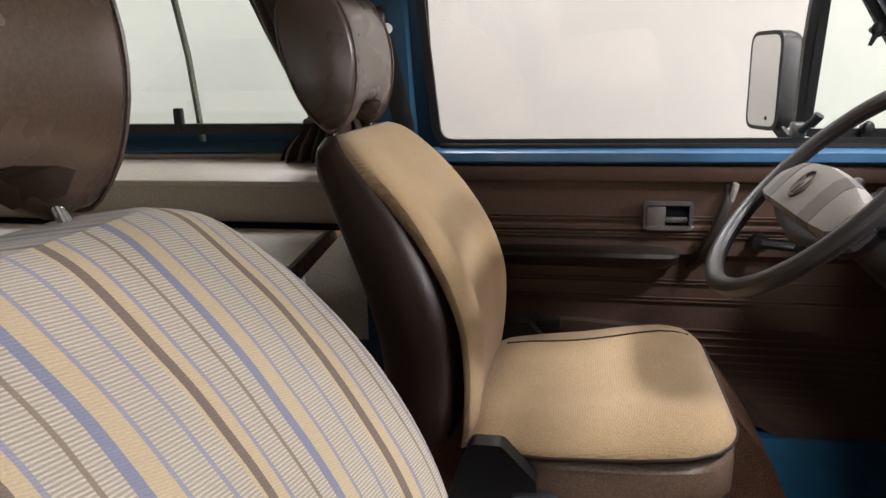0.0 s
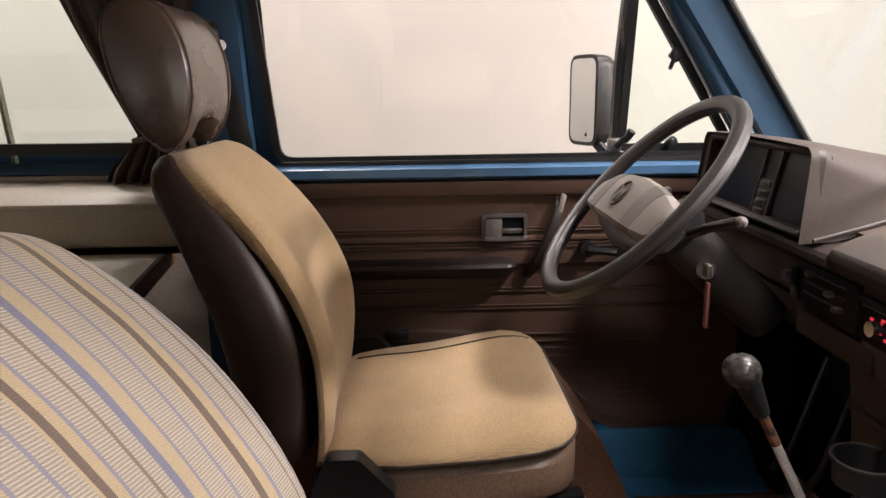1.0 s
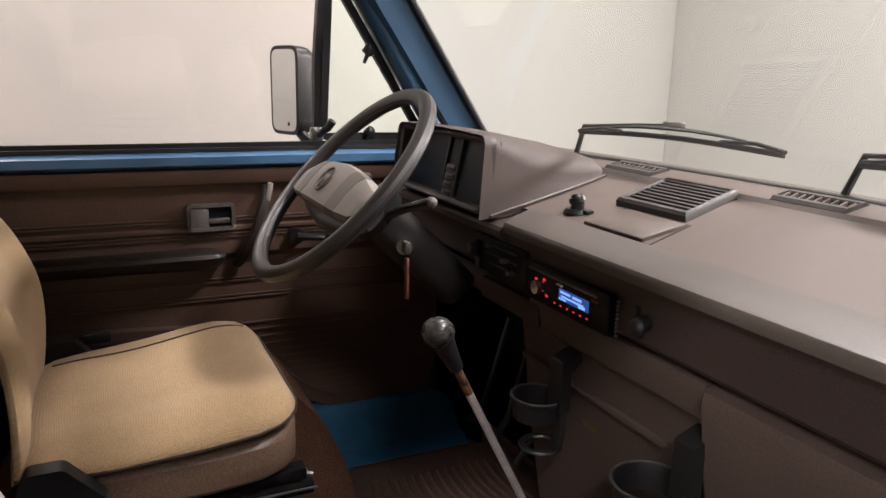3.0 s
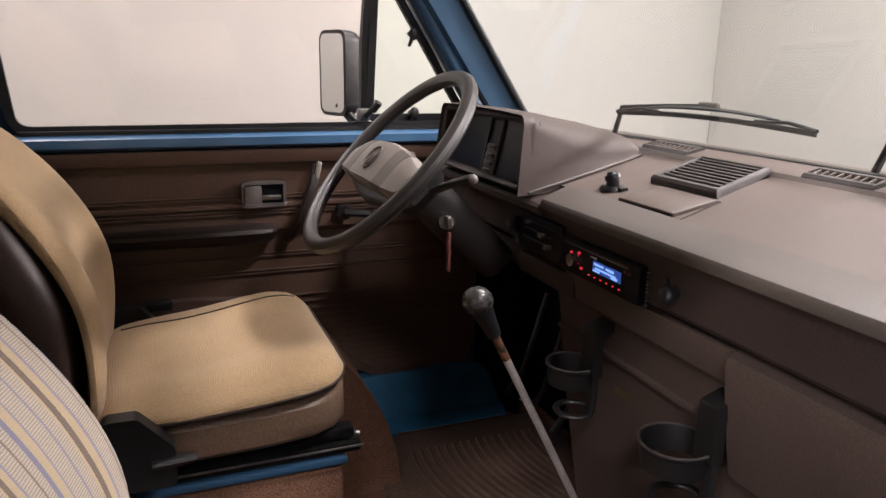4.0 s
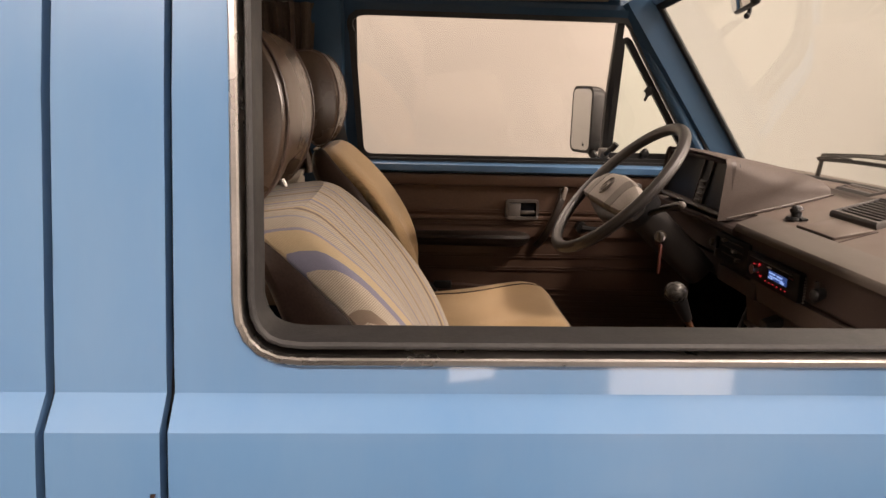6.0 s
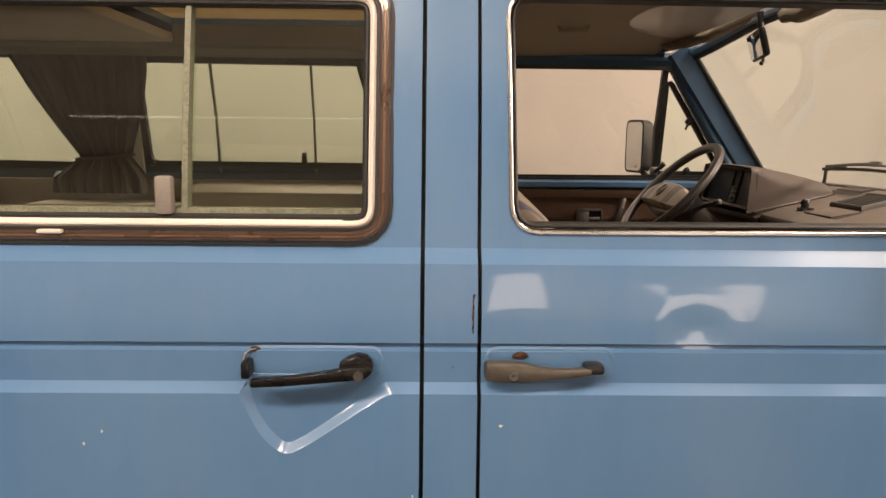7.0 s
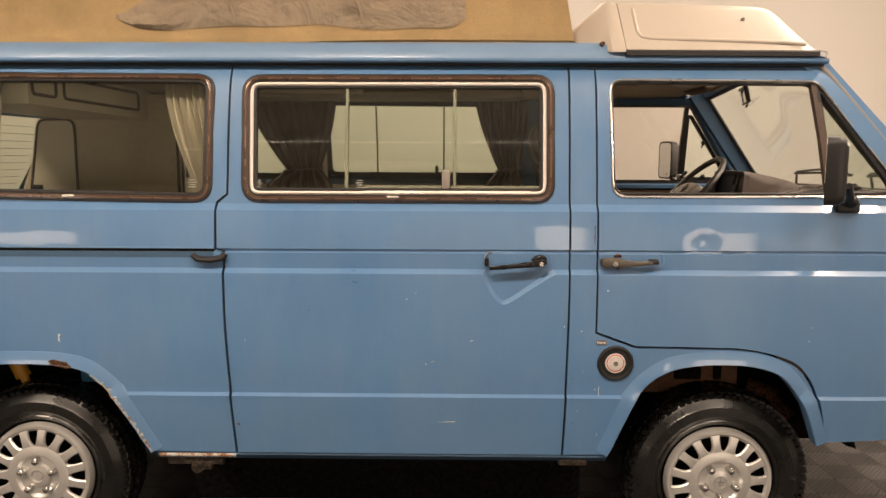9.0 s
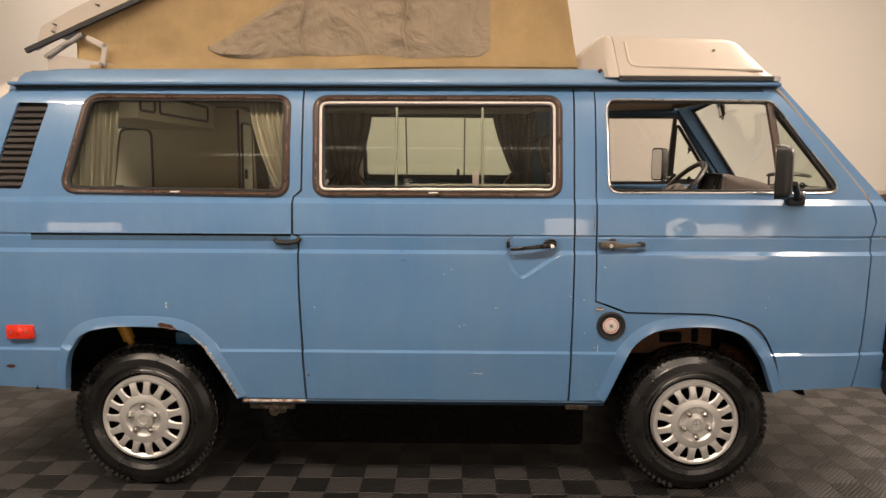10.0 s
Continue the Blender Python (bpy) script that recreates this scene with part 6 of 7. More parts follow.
        rows.append([(x, cy + w * u, cushion_z(x, u)) for u in us])
    strip(top, rows, closed_ring=False)
    part("cushion_top", top, fm, s, "striped woven cover" if cover else "tan cloth cushion top")
    if not cover:
        for sg in (-1, 1):
            part("piping", tube(bmesh.new(), [(x, cy + sg * w, 0.946 + 0.085 * (x + 0.25)) for x, w in ((-0.265, 0.225), (-0.15, 0.249), (-0.07, 0.2535), (-0.02, 0.256), (0.05, 0.251), (0.086, 0.2365))], 0.0028, 6), PIPE, s)
            pf = [(0.086, 0.2365), (0.104, 0.219), (0.117, 0.197), (0.126, 0.163), (0.1275, 0.11), (0.1275, 0.0)]
            part("piping", tube(bmesh.new(), [(x, cy + sg * w, 0.946 + 0.085 * (x + 0.25)) for x, w in pf], 0.0028, 6), PIPE, s)
            if sg < 0:
                continue
            pts = [(x, cy + sg * 0.150, cushion_z(x, 0.150 / 0.252) + 0.0012) for x in np.linspace(-0.25, 0.095, 14)]
            part("seam", tube(bmesh.new(), pts, 0.0017, 6), PIPE, s)
    # headrest
    hc = Vector((-0.545, cy + 0.02, 1.524)) if cover else Vector((-0.508, cy - 0.015, 1.530))
    hd_ = Vector((-0.22, 0, 0.975)).normalized()
    hn = Vector((0.975, 0, 0.22))
    lens = [(-0.012, 0.136), (-0.036, 0.120), (-0.050, 0.080), (-0.054, 0.02), (-0.050, -0.04), (-0.040, -0.09), (-0.022, -0.132), (-0.010, -0.142), (0.004, -0.136), (0.026, -0.105), (0.044, -0.055), (0.053, 0.0), (0.052, 0.055), (0.040, 0.105), (0.018, 0.130)]
    lens = [(a * (1.22 if cover else 1.08), t * 0.80) for a, t in smooth_line(lens + [lens[0]], 2)[:-1]]
    rings = []
    for y, k, notch in ((-0.131, 0.84, 1.0), (-0.129, 0.92, 0.75), (-0.124, 0.98, 0.45), (-0.114, 1.01, 0.15), (-0.090, 1.02, 0), (-0.072, 1.02, 0.4), (-0.058, 1.02, 1), (-0.02, 1.02, 1.15), (0.02, 1.02, 1.15), (0.058, 1.02, 1), (0.072, 1.02, 0.4), (0.090, 1.02, 0), (0.114, 1.01, 0.15), (0.124, 0.98, 0.45), (0.129, 0.92, 0.75), (0.131, 0.84, 1.0)):
        rings.append([hc + Vector((0, y * (1.0 if cover else 0.9), 0)) + hn * (a * k) + hd_ * (max(t * (0.5 + 0.5 * k), -0.114 + 0.034 * notch)) for a, t in lens])
    part("headrest", strip(bmesh.new(), rings), HEADV, s, "glossy brown vinyl headrest with a notched lower edge")
    for y in (-0.122, 0.122):
        part("headrest_seam", tube(bmesh.new(), [hc + Vector((0, y * (1.0 if cover else 0.9), 0)) + hn * (a * 1.01) + hd_ * (t * 1.0) for a, t in lens], 0.0022, 6, True), VINYL, s)
    for sg in (-1, 1):
        part("headrest_post", cyl(bmesh.new(), hi + Vector((-0.030, sg * 0.105, -0.03)), hc + Vector((0.015, cy - hc.y + sg * 0.105, -0.09)), 0.005), CHROME, s)
        part("post_socket", cyl(bmesh.new(), hi + Vector((-0.030, sg * 0.105, -0.012)), hi + Vector((-0.034, sg * 0.105, 0.004)), 0.011), CHROME, s)
    # recliner covers, rails, lever
    for sg in (-1, 1):
        y = cy + sg * 0.262
        bm = bmesh.new()
        lp = rounded([(-0.30, 0.865), (-0.165, 0.865), (-0.165, 0.93), (-0.215, 0.985), (-0.262, 0.985), (-0.285, 0.93)], 0.015)
        strip(bm, [[(x, y - 0.016, z) for x, z in lp], [(x, y + 0.016, z) for x, z in lp]])
        part("recliner_cover", bm, BLACKP, s)
        bm = box(bmesh.new(), (-0.07, cy + sg * 0.20, 0.868), (0.40, 0.03, 0.022), 0.004)
        box(bm, (-0.06, cy + sg * 0.20, 0.845), (0.40, 0.045, 0.02), 0.004)
        part("seat_rail", bm, DARK, s)
        part("rail_runner", B((-0.06, cy + sg * 0.2235, 0.8465), (0.41, 0.003, 0.004), 0.001), STEEL, s)
    ys = cy - math.copysign(0.275, cy)
    bm = tube(bmesh.new(), [(-0.20, ys, 0.905), (-0.16, ys, 0.907), (-0.135, ys, 0.906)], [0.011, 0.012, 0.007], 8, flat=0.8)
    part("recline_lever", bm, BLACKP, s)
    bm = box(bmesh.new(), (0.128, cy - 0.2, 0.860), (0.016, 0.024, 0.014), 0.004)
    cyl(bm, (0.13, cy - 0.2, 0.860), (0.142, cy - 0.2, 0.857), 0.005)
    part("rail_stop", bm, STEEL, s)
    s.location.x += slide_by
    return s


seat("driver_seat", 0.43, None, "tan cloth and dark brown vinyl driver's seat on a carpeted box")
seat("passenger_seat", -0.44, STRIPE, "passenger seat under a beige, brown and blue striped woven cover", 0.045)
for cy in (0.44, -0.44):
    ped = thing("seat_box", (-0.1, cy, CABF), "seat box trimmed with worn brown carpet and blue steel edge", "seat box", "seat boxes")
    part("box_body", B((-0.10, cy, 0.705), (0.42, 0.46, 0.21), 0.012), CARPET, ped)
    bm = B((-0.10, cy, 0.823), (0.43, 0.475, 0.015), 0.005)
    part("box_rim", bm, BLUE_SHADED, ped, "blue painted steel rim")
    for y in (-0.15, 0.15):
        part("box_screw", cyl(bmesh.new(), (0.108, cy + y, 0.75), (0.122, cy + y, 0.75), 0.008), CHROME, ped)
part("seat_belt_buckle", B((-0.175, 0.735, 0.968), (0.055, 0.022, 0.024), 0.005), BLACKP, shell)
bm = tube(bmesh.new(), [(-0.555, 0.745, 1.70), (-0.534, 0.742, 1.605), (-0.486, 0.738, 1.40), (-0.46, 0.738, 1.10)], 0.022, 8, flat=0.12, up=(0, 1, 0))
part("seat_belt", bm, BLACKP, shell)
part("belt_guide", ball(bmesh.new(), (-0.534, 0.735, 1.607), 0.024, (0.8, 0.5, 1.3)), BLACKP, shell)
part("belt_anchor", cyl(bmesh.new(), (-0.514, 0.735, 1.591), (-0.508, 0.712, 1.591), 0.011), CHROME, shell)

# ---- dashboard ----
dash = thing("dashboard", (0.6, 0, 1.1), "greyish brown vinyl dashboard with hooded instruments, vents and radio", "dashboard")
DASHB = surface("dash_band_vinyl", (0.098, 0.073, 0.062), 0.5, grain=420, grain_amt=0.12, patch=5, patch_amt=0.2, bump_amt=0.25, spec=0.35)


def dash_top(x):
    """Height of the dash top: it climbs towards the windscreen, with a low step before the glass."""
    return 1.283 + 0.2 * (x - 0.55) + (0.006 if x > 0.786 else 0.0)


sect = [(0.545, dash_top(0.545)), (0.60, dash_top(0.60)), (0.70, dash_top(0.70)), (0.781, dash_top(0.781)), (0.787, dash_top(0.787)), (0.83, dash_top(0.83)), (0.875, dash_top(0.865)), (0.875, 1.29), (0.545, 1.235)]
sect_roll = [(0.4745, 1.252), (0.4735, 1.2580), (0.4745, 1.2650), (0.4775, 1.2695), (0.484, 1.2722), (0.500, 1.2765), (0.520, 1.2812), (0.538, 1.2850), (0.5465, 1.2862), (0.550, 1.2846), (0.5515, 1.262), (0.49, 1.246)]


def dashx(x, y):
    return x - 0.13 * max(0, abs(y) - 0.20) ** 2 * (1 if x > 0.75 else 0)


def roll_end(x, y):
    """The roll ends in a slanting cut beside the instruments."""
    return min(y, 0.205 + 0.35 * max(0.0, x - 0.475)) if y > 0.18 else y


part("dash_roll", strip(bmesh.new(), [[(x, roll_end(x, y), z) for x, z in sect_roll] for y in (*np.linspace(-0.79, 0.17, 20), 0.30)]), ROLL, dash, "padded darker front roll")
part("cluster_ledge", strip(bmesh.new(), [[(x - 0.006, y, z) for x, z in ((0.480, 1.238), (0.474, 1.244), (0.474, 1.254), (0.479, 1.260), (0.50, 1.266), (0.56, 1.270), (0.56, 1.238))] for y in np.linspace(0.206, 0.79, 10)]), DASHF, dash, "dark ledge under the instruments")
top = part("dash_top", strip(bmesh.new(), [[(dashx(x, y), y, z) for x, z in sect] for y in np.linspace(-0.79, 0.79, 41)]), DASH, dash, "grained vinyl dash top")
# upper face, band below it, glove box and lower panel
FACE = 0.485
low = [(FACE - 0.003, 1.2500), (FACE, 1.235), (FACE + 0.001, 1.176), (FACE + 0.006, 1.169), (FACE + 0.06, 1.168), (FACE + 0.06, 1.25)]
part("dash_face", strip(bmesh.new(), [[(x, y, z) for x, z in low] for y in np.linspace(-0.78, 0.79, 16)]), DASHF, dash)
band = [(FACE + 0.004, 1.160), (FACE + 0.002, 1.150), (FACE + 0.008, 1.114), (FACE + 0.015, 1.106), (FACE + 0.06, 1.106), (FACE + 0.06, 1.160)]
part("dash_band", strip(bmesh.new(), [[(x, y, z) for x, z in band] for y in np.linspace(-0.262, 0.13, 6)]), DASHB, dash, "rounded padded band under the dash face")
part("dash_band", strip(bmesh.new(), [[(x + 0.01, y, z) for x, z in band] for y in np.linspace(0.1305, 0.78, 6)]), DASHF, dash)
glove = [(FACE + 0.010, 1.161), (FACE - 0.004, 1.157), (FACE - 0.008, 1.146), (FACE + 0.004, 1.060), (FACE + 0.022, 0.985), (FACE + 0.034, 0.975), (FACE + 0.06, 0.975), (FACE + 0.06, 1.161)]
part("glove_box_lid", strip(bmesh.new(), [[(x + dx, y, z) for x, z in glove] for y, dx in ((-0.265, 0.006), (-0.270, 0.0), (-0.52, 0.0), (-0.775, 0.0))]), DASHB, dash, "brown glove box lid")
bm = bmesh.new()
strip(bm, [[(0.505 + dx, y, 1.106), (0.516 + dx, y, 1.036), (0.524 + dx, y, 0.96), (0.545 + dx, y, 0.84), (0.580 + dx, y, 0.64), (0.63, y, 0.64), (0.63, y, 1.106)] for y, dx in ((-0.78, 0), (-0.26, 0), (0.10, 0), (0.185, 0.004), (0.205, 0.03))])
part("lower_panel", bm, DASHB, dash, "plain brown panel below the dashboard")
part("panel_ledge", strip(bmesh.new(), [[(0.5075, y, 1.043), (0.5065, y, 1.039), (0.5075, y, 1.035), (0.53, y, 1.030), (0.53, y, 1.046)] for y in np.linspace(-0.30, 0.175, 5)]), DASHB, dash)
part("panel_edge", strip(bmesh.new(), [[(0.5155 + k, y, 1.03 - 0.30 * k / 0.06 * 0.63), (0.528 + k, y, 1.03 - 0.30 * k / 0.06 * 0.63), (0.528 + k, y + 0.012, 1.03 - 0.30 * k / 0.06 * 0.63), (0.5155 + k, y + 0.012, 1.03 - 0.30 * k / 0.06 * 0.63)] for k, y in ((0.0, -0.285), (0.02, -0.30), (0.055, -0.34))]), DASHB, dash)
part("brass_label", B((0.5235, -0.010, 0.975), (0.002, 0.040, 0.026), 0.0005, Euler((0, radians(-9), 0)).to_matrix()), GOLD, dash, "small worn brass-coloured label")
# instrument hood
HY0, HY1 = 0.244, 0.672
HOOD = [(0.462, 1.412, 0.0, 0.020), (0.485, 1.4135, 0.003, 0.030), (0.53, 1.408, 0.011, 0.046), (0.58, 1.398, 0.020, 0.058), (0.64, 1.387, 0.031, 0.062), (0.69, 1.375, 0.042, 0.054), (0.725, 1.365, 0.050, 0.042), (0.748, 1.355, 0.057, 0.026), (0.760, 1.342, 0.063, 0.012)]


def hood(x, t, dy, r):
    y0, y1, z = HY0 + dy, HY1 - 0.6 * dy, max(1.268, dash_top(x) - 0.010)
    arc = [(y0 + 0.010 + r * (1 - math.cos(a)), t - r * (1 - math.sin(a))) for a in np.linspace(0, math.pi / 2, 9)]
    ring = [(y0, z), (y0 + 0.004, z + 0.4 * (t - r - z)), (y0 + 0.008, z + 0.8 * (t - r - z))] + arc
    ring += [(y0 + 0.25 * (y1 - y0), t + 0.002), ((y0 + y1) / 2, t + 0.003), (y0 + 0.75 * (y1 - y0), t + 0.002)]
    ring += [(y1 - (v - y0), w) for v, w in reversed(arc)] + [(y1 - 0.004, z + 0.4 * (t - r - z)), (y1, z)]
    return [(x + 0.10 * (w - t), v, w) for v, w in ring]


bm = bmesh.new()
strip(bm, [hood(*h) for h in HOOD], closed_ring=False)
rear_ring = [bm.verts.new(p) for p in hood(*HOOD[-1])]
bm.faces.new(rear_ring)
bmesh.ops.remove_doubles(bm, verts=bm.verts, dist=1e-5)
part("instrument_hood", bm, surface("hood_vinyl", (0.084, 0.065, 0.056), 0.60, grain=420, grain_amt=0.08, patch=5, patch_amt=0.16, bump_amt=0.25, spec=0.3), dash, "grained vinyl instrument hood", sharp=50)
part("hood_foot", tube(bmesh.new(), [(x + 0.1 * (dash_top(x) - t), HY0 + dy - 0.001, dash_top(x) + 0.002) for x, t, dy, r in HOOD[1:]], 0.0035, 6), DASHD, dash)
# rim of the hood and the dark instrument faces set back in it
tl = lambda z: 0.460 + (z - 1.275) * 0.11
lp = rounded([(HY0 + 0.011, 1.279), (HY1 - 0.011, 1.279), (HY1 - 0.018, 1.404), (HY0 + 0.018, 1.404)], 0.016)
bm = bmesh.new()
sweep(bm, [(tl(z), y, z) for y, z in lp], [(-0.005, -0.012), (-0.005, 0.003), (0.0, 0.007), (0.006, 0.003), (0.007, -0.012)], True, up=(-1, 0, 0))
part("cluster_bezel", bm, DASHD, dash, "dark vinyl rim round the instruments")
bm = bmesh.new()
lp2 = grow(lp, -0.002)
strip(bm, [[(0.470 + 0.22 * (z - 1.285), y, z) for y, z in lp2], [(0.475 + 0.22 * (z - 1.285), y, z) for y, z in lp2]])
clus = part("instrument_panel", bm, SCREEN, dash, "dark glossy instrument faces")
tilt = Euler((0, radians(12.4), 0)).to_matrix()
pz = lambda z: 0.469 + 0.22 * (z - 1.285)
for y in (0.392, 0.448):
    part("cluster_divider", box(bmesh.new(), (pz(1.343) - 0.002, y, 1.343), (0.006, 0.0045, 0.122), 0.001, tilt), GREYP, clus)
part("cluster_panel", box(bmesh.new(), (pz(1.312) - 0.0005, 0.420, 1.312), (0.004, 0.050, 0.064), 0.001, tilt), GREYP, clus)
for k in range(4):
    part("warning_lamp", box(bmesh.new(), (pz(1.290 + 0.0155 * k) - 0.004, 0.420, 1.290 + 0.0155 * k), (0.006, 0.034, 0.0095), 0.001, tilt), HORND, clus)
    part("lamp_slot", box(bmesh.new(), (pz(1.290 + 0.0155 * k) - 0.0075, 0.416, 1.291 + 0.0155 * k), (0.002, 0.018, 0.0035), 0.0005, tilt), BLACKP, clus)
for k in range(4):
    part("rocker_switch", box(bmesh.new(), (pz(1.29) - 0.003 + 0.004 * k, HY0 + 0.024, 1.292 + 0.015 * k), (0.010, 0.009, 0.011), 0.002, tilt), DULLRED if k == 1 else GREYP, clus)
# vents and small things on the dash top
slope = Euler((0, radians(-11.3), 0)).to_matrix()


def flat_on(x, y, up=0.0):
    return Vector((x, y, dash_top(x) + up))


def grille(x0, x1, y0, y1, n, along, name, label="", rise=0.006, slats=BLACKP, skew=0.0):
    """A framed vent on the dash top; skew shifts its far edge sideways."""
    c = flat_on((x0 + x1) / 2, (y0 + y1) / 2, rise)
    sk = lambda x: skew * (x - (x0 + x1) / 2) / (x1 - x0)
    bm = bmesh.new()
    edge = [(x0, y0), (x1, y0), (x1, y1), (x0, y1)]
    sweep(bm, [flat_on(x, y + sk(x), 0.0) for x, y in edge], [(-0.005, -0.004), (-0.005, rise), (-0.003, rise + 0.003), (0.004, rise + 0.003), (0.009, rise - 0.002), (0.010, -0.004)], True, up=(-0.196, 0, 0.98))
    g = part(name, bm, GREYP, dash, label)
    part("vent_well", box(bmesh.new(), c + Vector((0, 0, -rise - 0.001)), (x1 - x0 - 0.004, y1 - y0 - 0.004, 0.004), 0, slope), DARK, g)
    for k in range(n):
        f = (k + 0.5) / n
        x = x0 + (x1 - x0) * f
        if along:
            p, s = flat_on(x, (y0 + y1) / 2 + sk(x), rise - 0.002), (0.0046, y1 - y0 - 0.004, 0.006)
            part("vent_slat", box(bmesh.new(), p, s, 0.001, slope @ Euler((0, radians(-18), 0)).to_matrix()), GREYP, g)
        else:
            p, s = flat_on((x0 + x1) / 2, y0 + (y1 - y0) * f, rise - 0.001), (x1 - x0 - 0.004, 0.004, 0.006)
            part("vent_slat", box(bmesh.new(), p, s, 0.001, slope @ Euler((0, 0, radians(12))).to_matrix()), slats, g)


grille(0.658, 0.780, -0.014, 0.138, 9, True, "centre_vent", "raised louvred vent, grey plastic", 0.011, skew=0.028)
for y0, y1 in ((0.212, 0.345), (-0.190, -0.066)):
    grille(0.796, 0.826, y0, y1, 9, False, "defroster_vent", "flat slotted defroster vent", 0.003, DASH)
# ashtray lid in its shallow frame
bm = bmesh.new()
sweep(bm, [flat_on(x, y, 0.0) for x, y in ((0.552, -0.072), (0.642, -0.052), (0.642, 0.088), (0.552, 0.086))], [(-0.002, -0.003), (-0.002, 0.0016), (0.002, 0.0016), (0.002, -0.003)], True, up=(-0.196, 0, 0.98))
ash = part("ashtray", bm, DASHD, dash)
part("ashtray_lid", box(bmesh.new(), flat_on(0.596, 0.014, 0.000), (0.084, 0.134, 0.012), 0.003, slope), DASH, ash, "flat ashtray lid")
part("ashtray_lip", box(bmesh.new(), flat_on(0.5535, 0.012, 0.0005), (0.006, 0.138, 0.014), 0.002, slope), BACKV, ash)
# phone mount ball
mb = flat_on(0.587, 0.152)
bm = cyl(bmesh.new(), mb, mb + Vector((0, 0, 0.006)), 0.024, 0.020, 24)
box(bm, mb + Vector((0.004, -0.022, 0.004)), (0.016, 0.018, 0.006), 0.002)
cyl(bm, mb + Vector((0, 0, 0.006)), mb + Vector((0, 0, 0.018)), 0.012, 0.011)
cyl(bm, mb + Vector((0, 0, 0.018)), mb + Vector((-0.002, 0.002, 0.026)), 0.0145, 0.0135)
cyl(bm, mb + Vector((-0.002, 0.002, 0.026)), mb + Vector((-0.003, 0.003, 0.031)), 0.010, 0.007)
part("accessory_mount", bm, BLACKP, dash, "small black ball mount")
# radio
XF = FACE - 0.001
rad = part("radio", B((XF + 0.010, 0.016, 1.1945), (0.044, 0.222, 0.060), 0.004), SCREEN, dash, "black car radio with lit display")
XR = XF - 0.0125
disp = part("radio_display", B((XR, -0.014, 1.1950), (0.002, 0.074, 0.0175), 0.0005), LED_D, rad)
for yy, zz, ww, hh in ((0.006, 1.1995, 0.026, 0.0035), (-0.024, 1.1990, 0.022, 0.0040), (-0.012, 1.1930, 0.056, 0.0030), (-0.036, 1.1900, 0.016, 0.0045), (0.012, 1.1888, 0.018, 0.0026)):
    part("display_line", B((XR - 0.0012, yy, zz), (0.001, ww, hh), 0), LED_W, disp)
part("radio_slot", B((XR, 0.022, 1.2145), (0.002, 0.180, 0.0022), 0.0005), STEEL, rad)
part("radio_slot_mouth", B((XR, 0.022, 1.2175), (0.0016, 0.180, 0.0032), 0.0005), BLACKP, rad)
part("eject_button", B((XR - 0.001, 0.022, 1.2085), (0.003, 0.016, 0.003), 0.001), PAPER, rad)
part("volume_knob", cyl(bmesh.new(), (XR + 0.001, 0.072, 1.1930), (XR - 0.014, 0.072, 1.1930), 0.0115, 0.0105), CHROME, rad)
for y, z, m in ((0.088, 1.1870, LED_B), (0.089, 1.2010, LED_R), (0.0655, 1.2055, LED_R), (0.057, 1.1815, LED_R), (-0.060, 1.2075, DULLRED), (-0.070, 1.2075, DULLRED)):
    part("radio_button", B((XR, y, z), (0.002, 0.007, 0.004), 0.001), m, rad)
for k in range(6):
    part("preset_button", B((XR, 0.034 - 0.0165 * k, 1.1770), (0.002, 0.004, 0.0020), 0.0005), LED_R, rad)
for k in range(9):
    part("radio_trim", B((XF - 0.004, -0.104, 1.170 + 0.006 * k), (0.004, 0.004, 0.0035), 0.0005), FRAMEG, rad)
bm = cyl(bmesh.new(), (FACE + 0.002, -0.157, 1.205), (FACE - 0.012, -0.157, 1.203), 0.010, 0.012)
ball(bm, (FACE - 0.015, -0.157, 1.200), 0.0135, (0.7, 1.0, 1.0))
tube(bm, [(FACE - 0.010, -0.150, 1.214), (FACE - 0.012, -0.151, 1.226)], 0.004, 6)
part("choke_knob", bm, BLACKP, dash)
hp2 = part("heater_panel", B((XF - 0.001, 0.222, 1.200), (0.010, 0.176, 0.066), 0.003), SCREEN, dash, "black heater control panel")
for z in (1.221, 1.205, 1.188):
    part("heater_slot", B((XF - 0.0068, 0.215, z), (0.002, 0.110, 0.0032), 0.0005), GREYP, hp2)
for y, z in ((0.246, 1.221), (0.192, 1.205), (0.170, 1.188)):
    part("heater_lever", B((XF - 0.012, y, z), (0.014, 0.012, 0.008), 0.002), FRAMEG, hp2)
bm = cyl(bmesh.new(), (XF - 0.004, 0.322, 1.200), (XF - 0.014, 0.322, 1.200), 0.010, 0.009)
part("heater_knob", bm, FRAMEG, dash)
part("switch_block", B((XF - 0.006, 0.296, 1.206), (0.012, 0.016, 0.030), 0.002), SCREEN, hp2)
part("switch_block", B((XF - 0.006, 0.296, 1.178), (0.010, 0.014, 0.020), 0.002), GREYP, hp2)
part("ash_drawer", B((XF + 0.012, 0.20, 1.132), (0.02, 0.20, 0.040), 0.004), DASHF, dash)


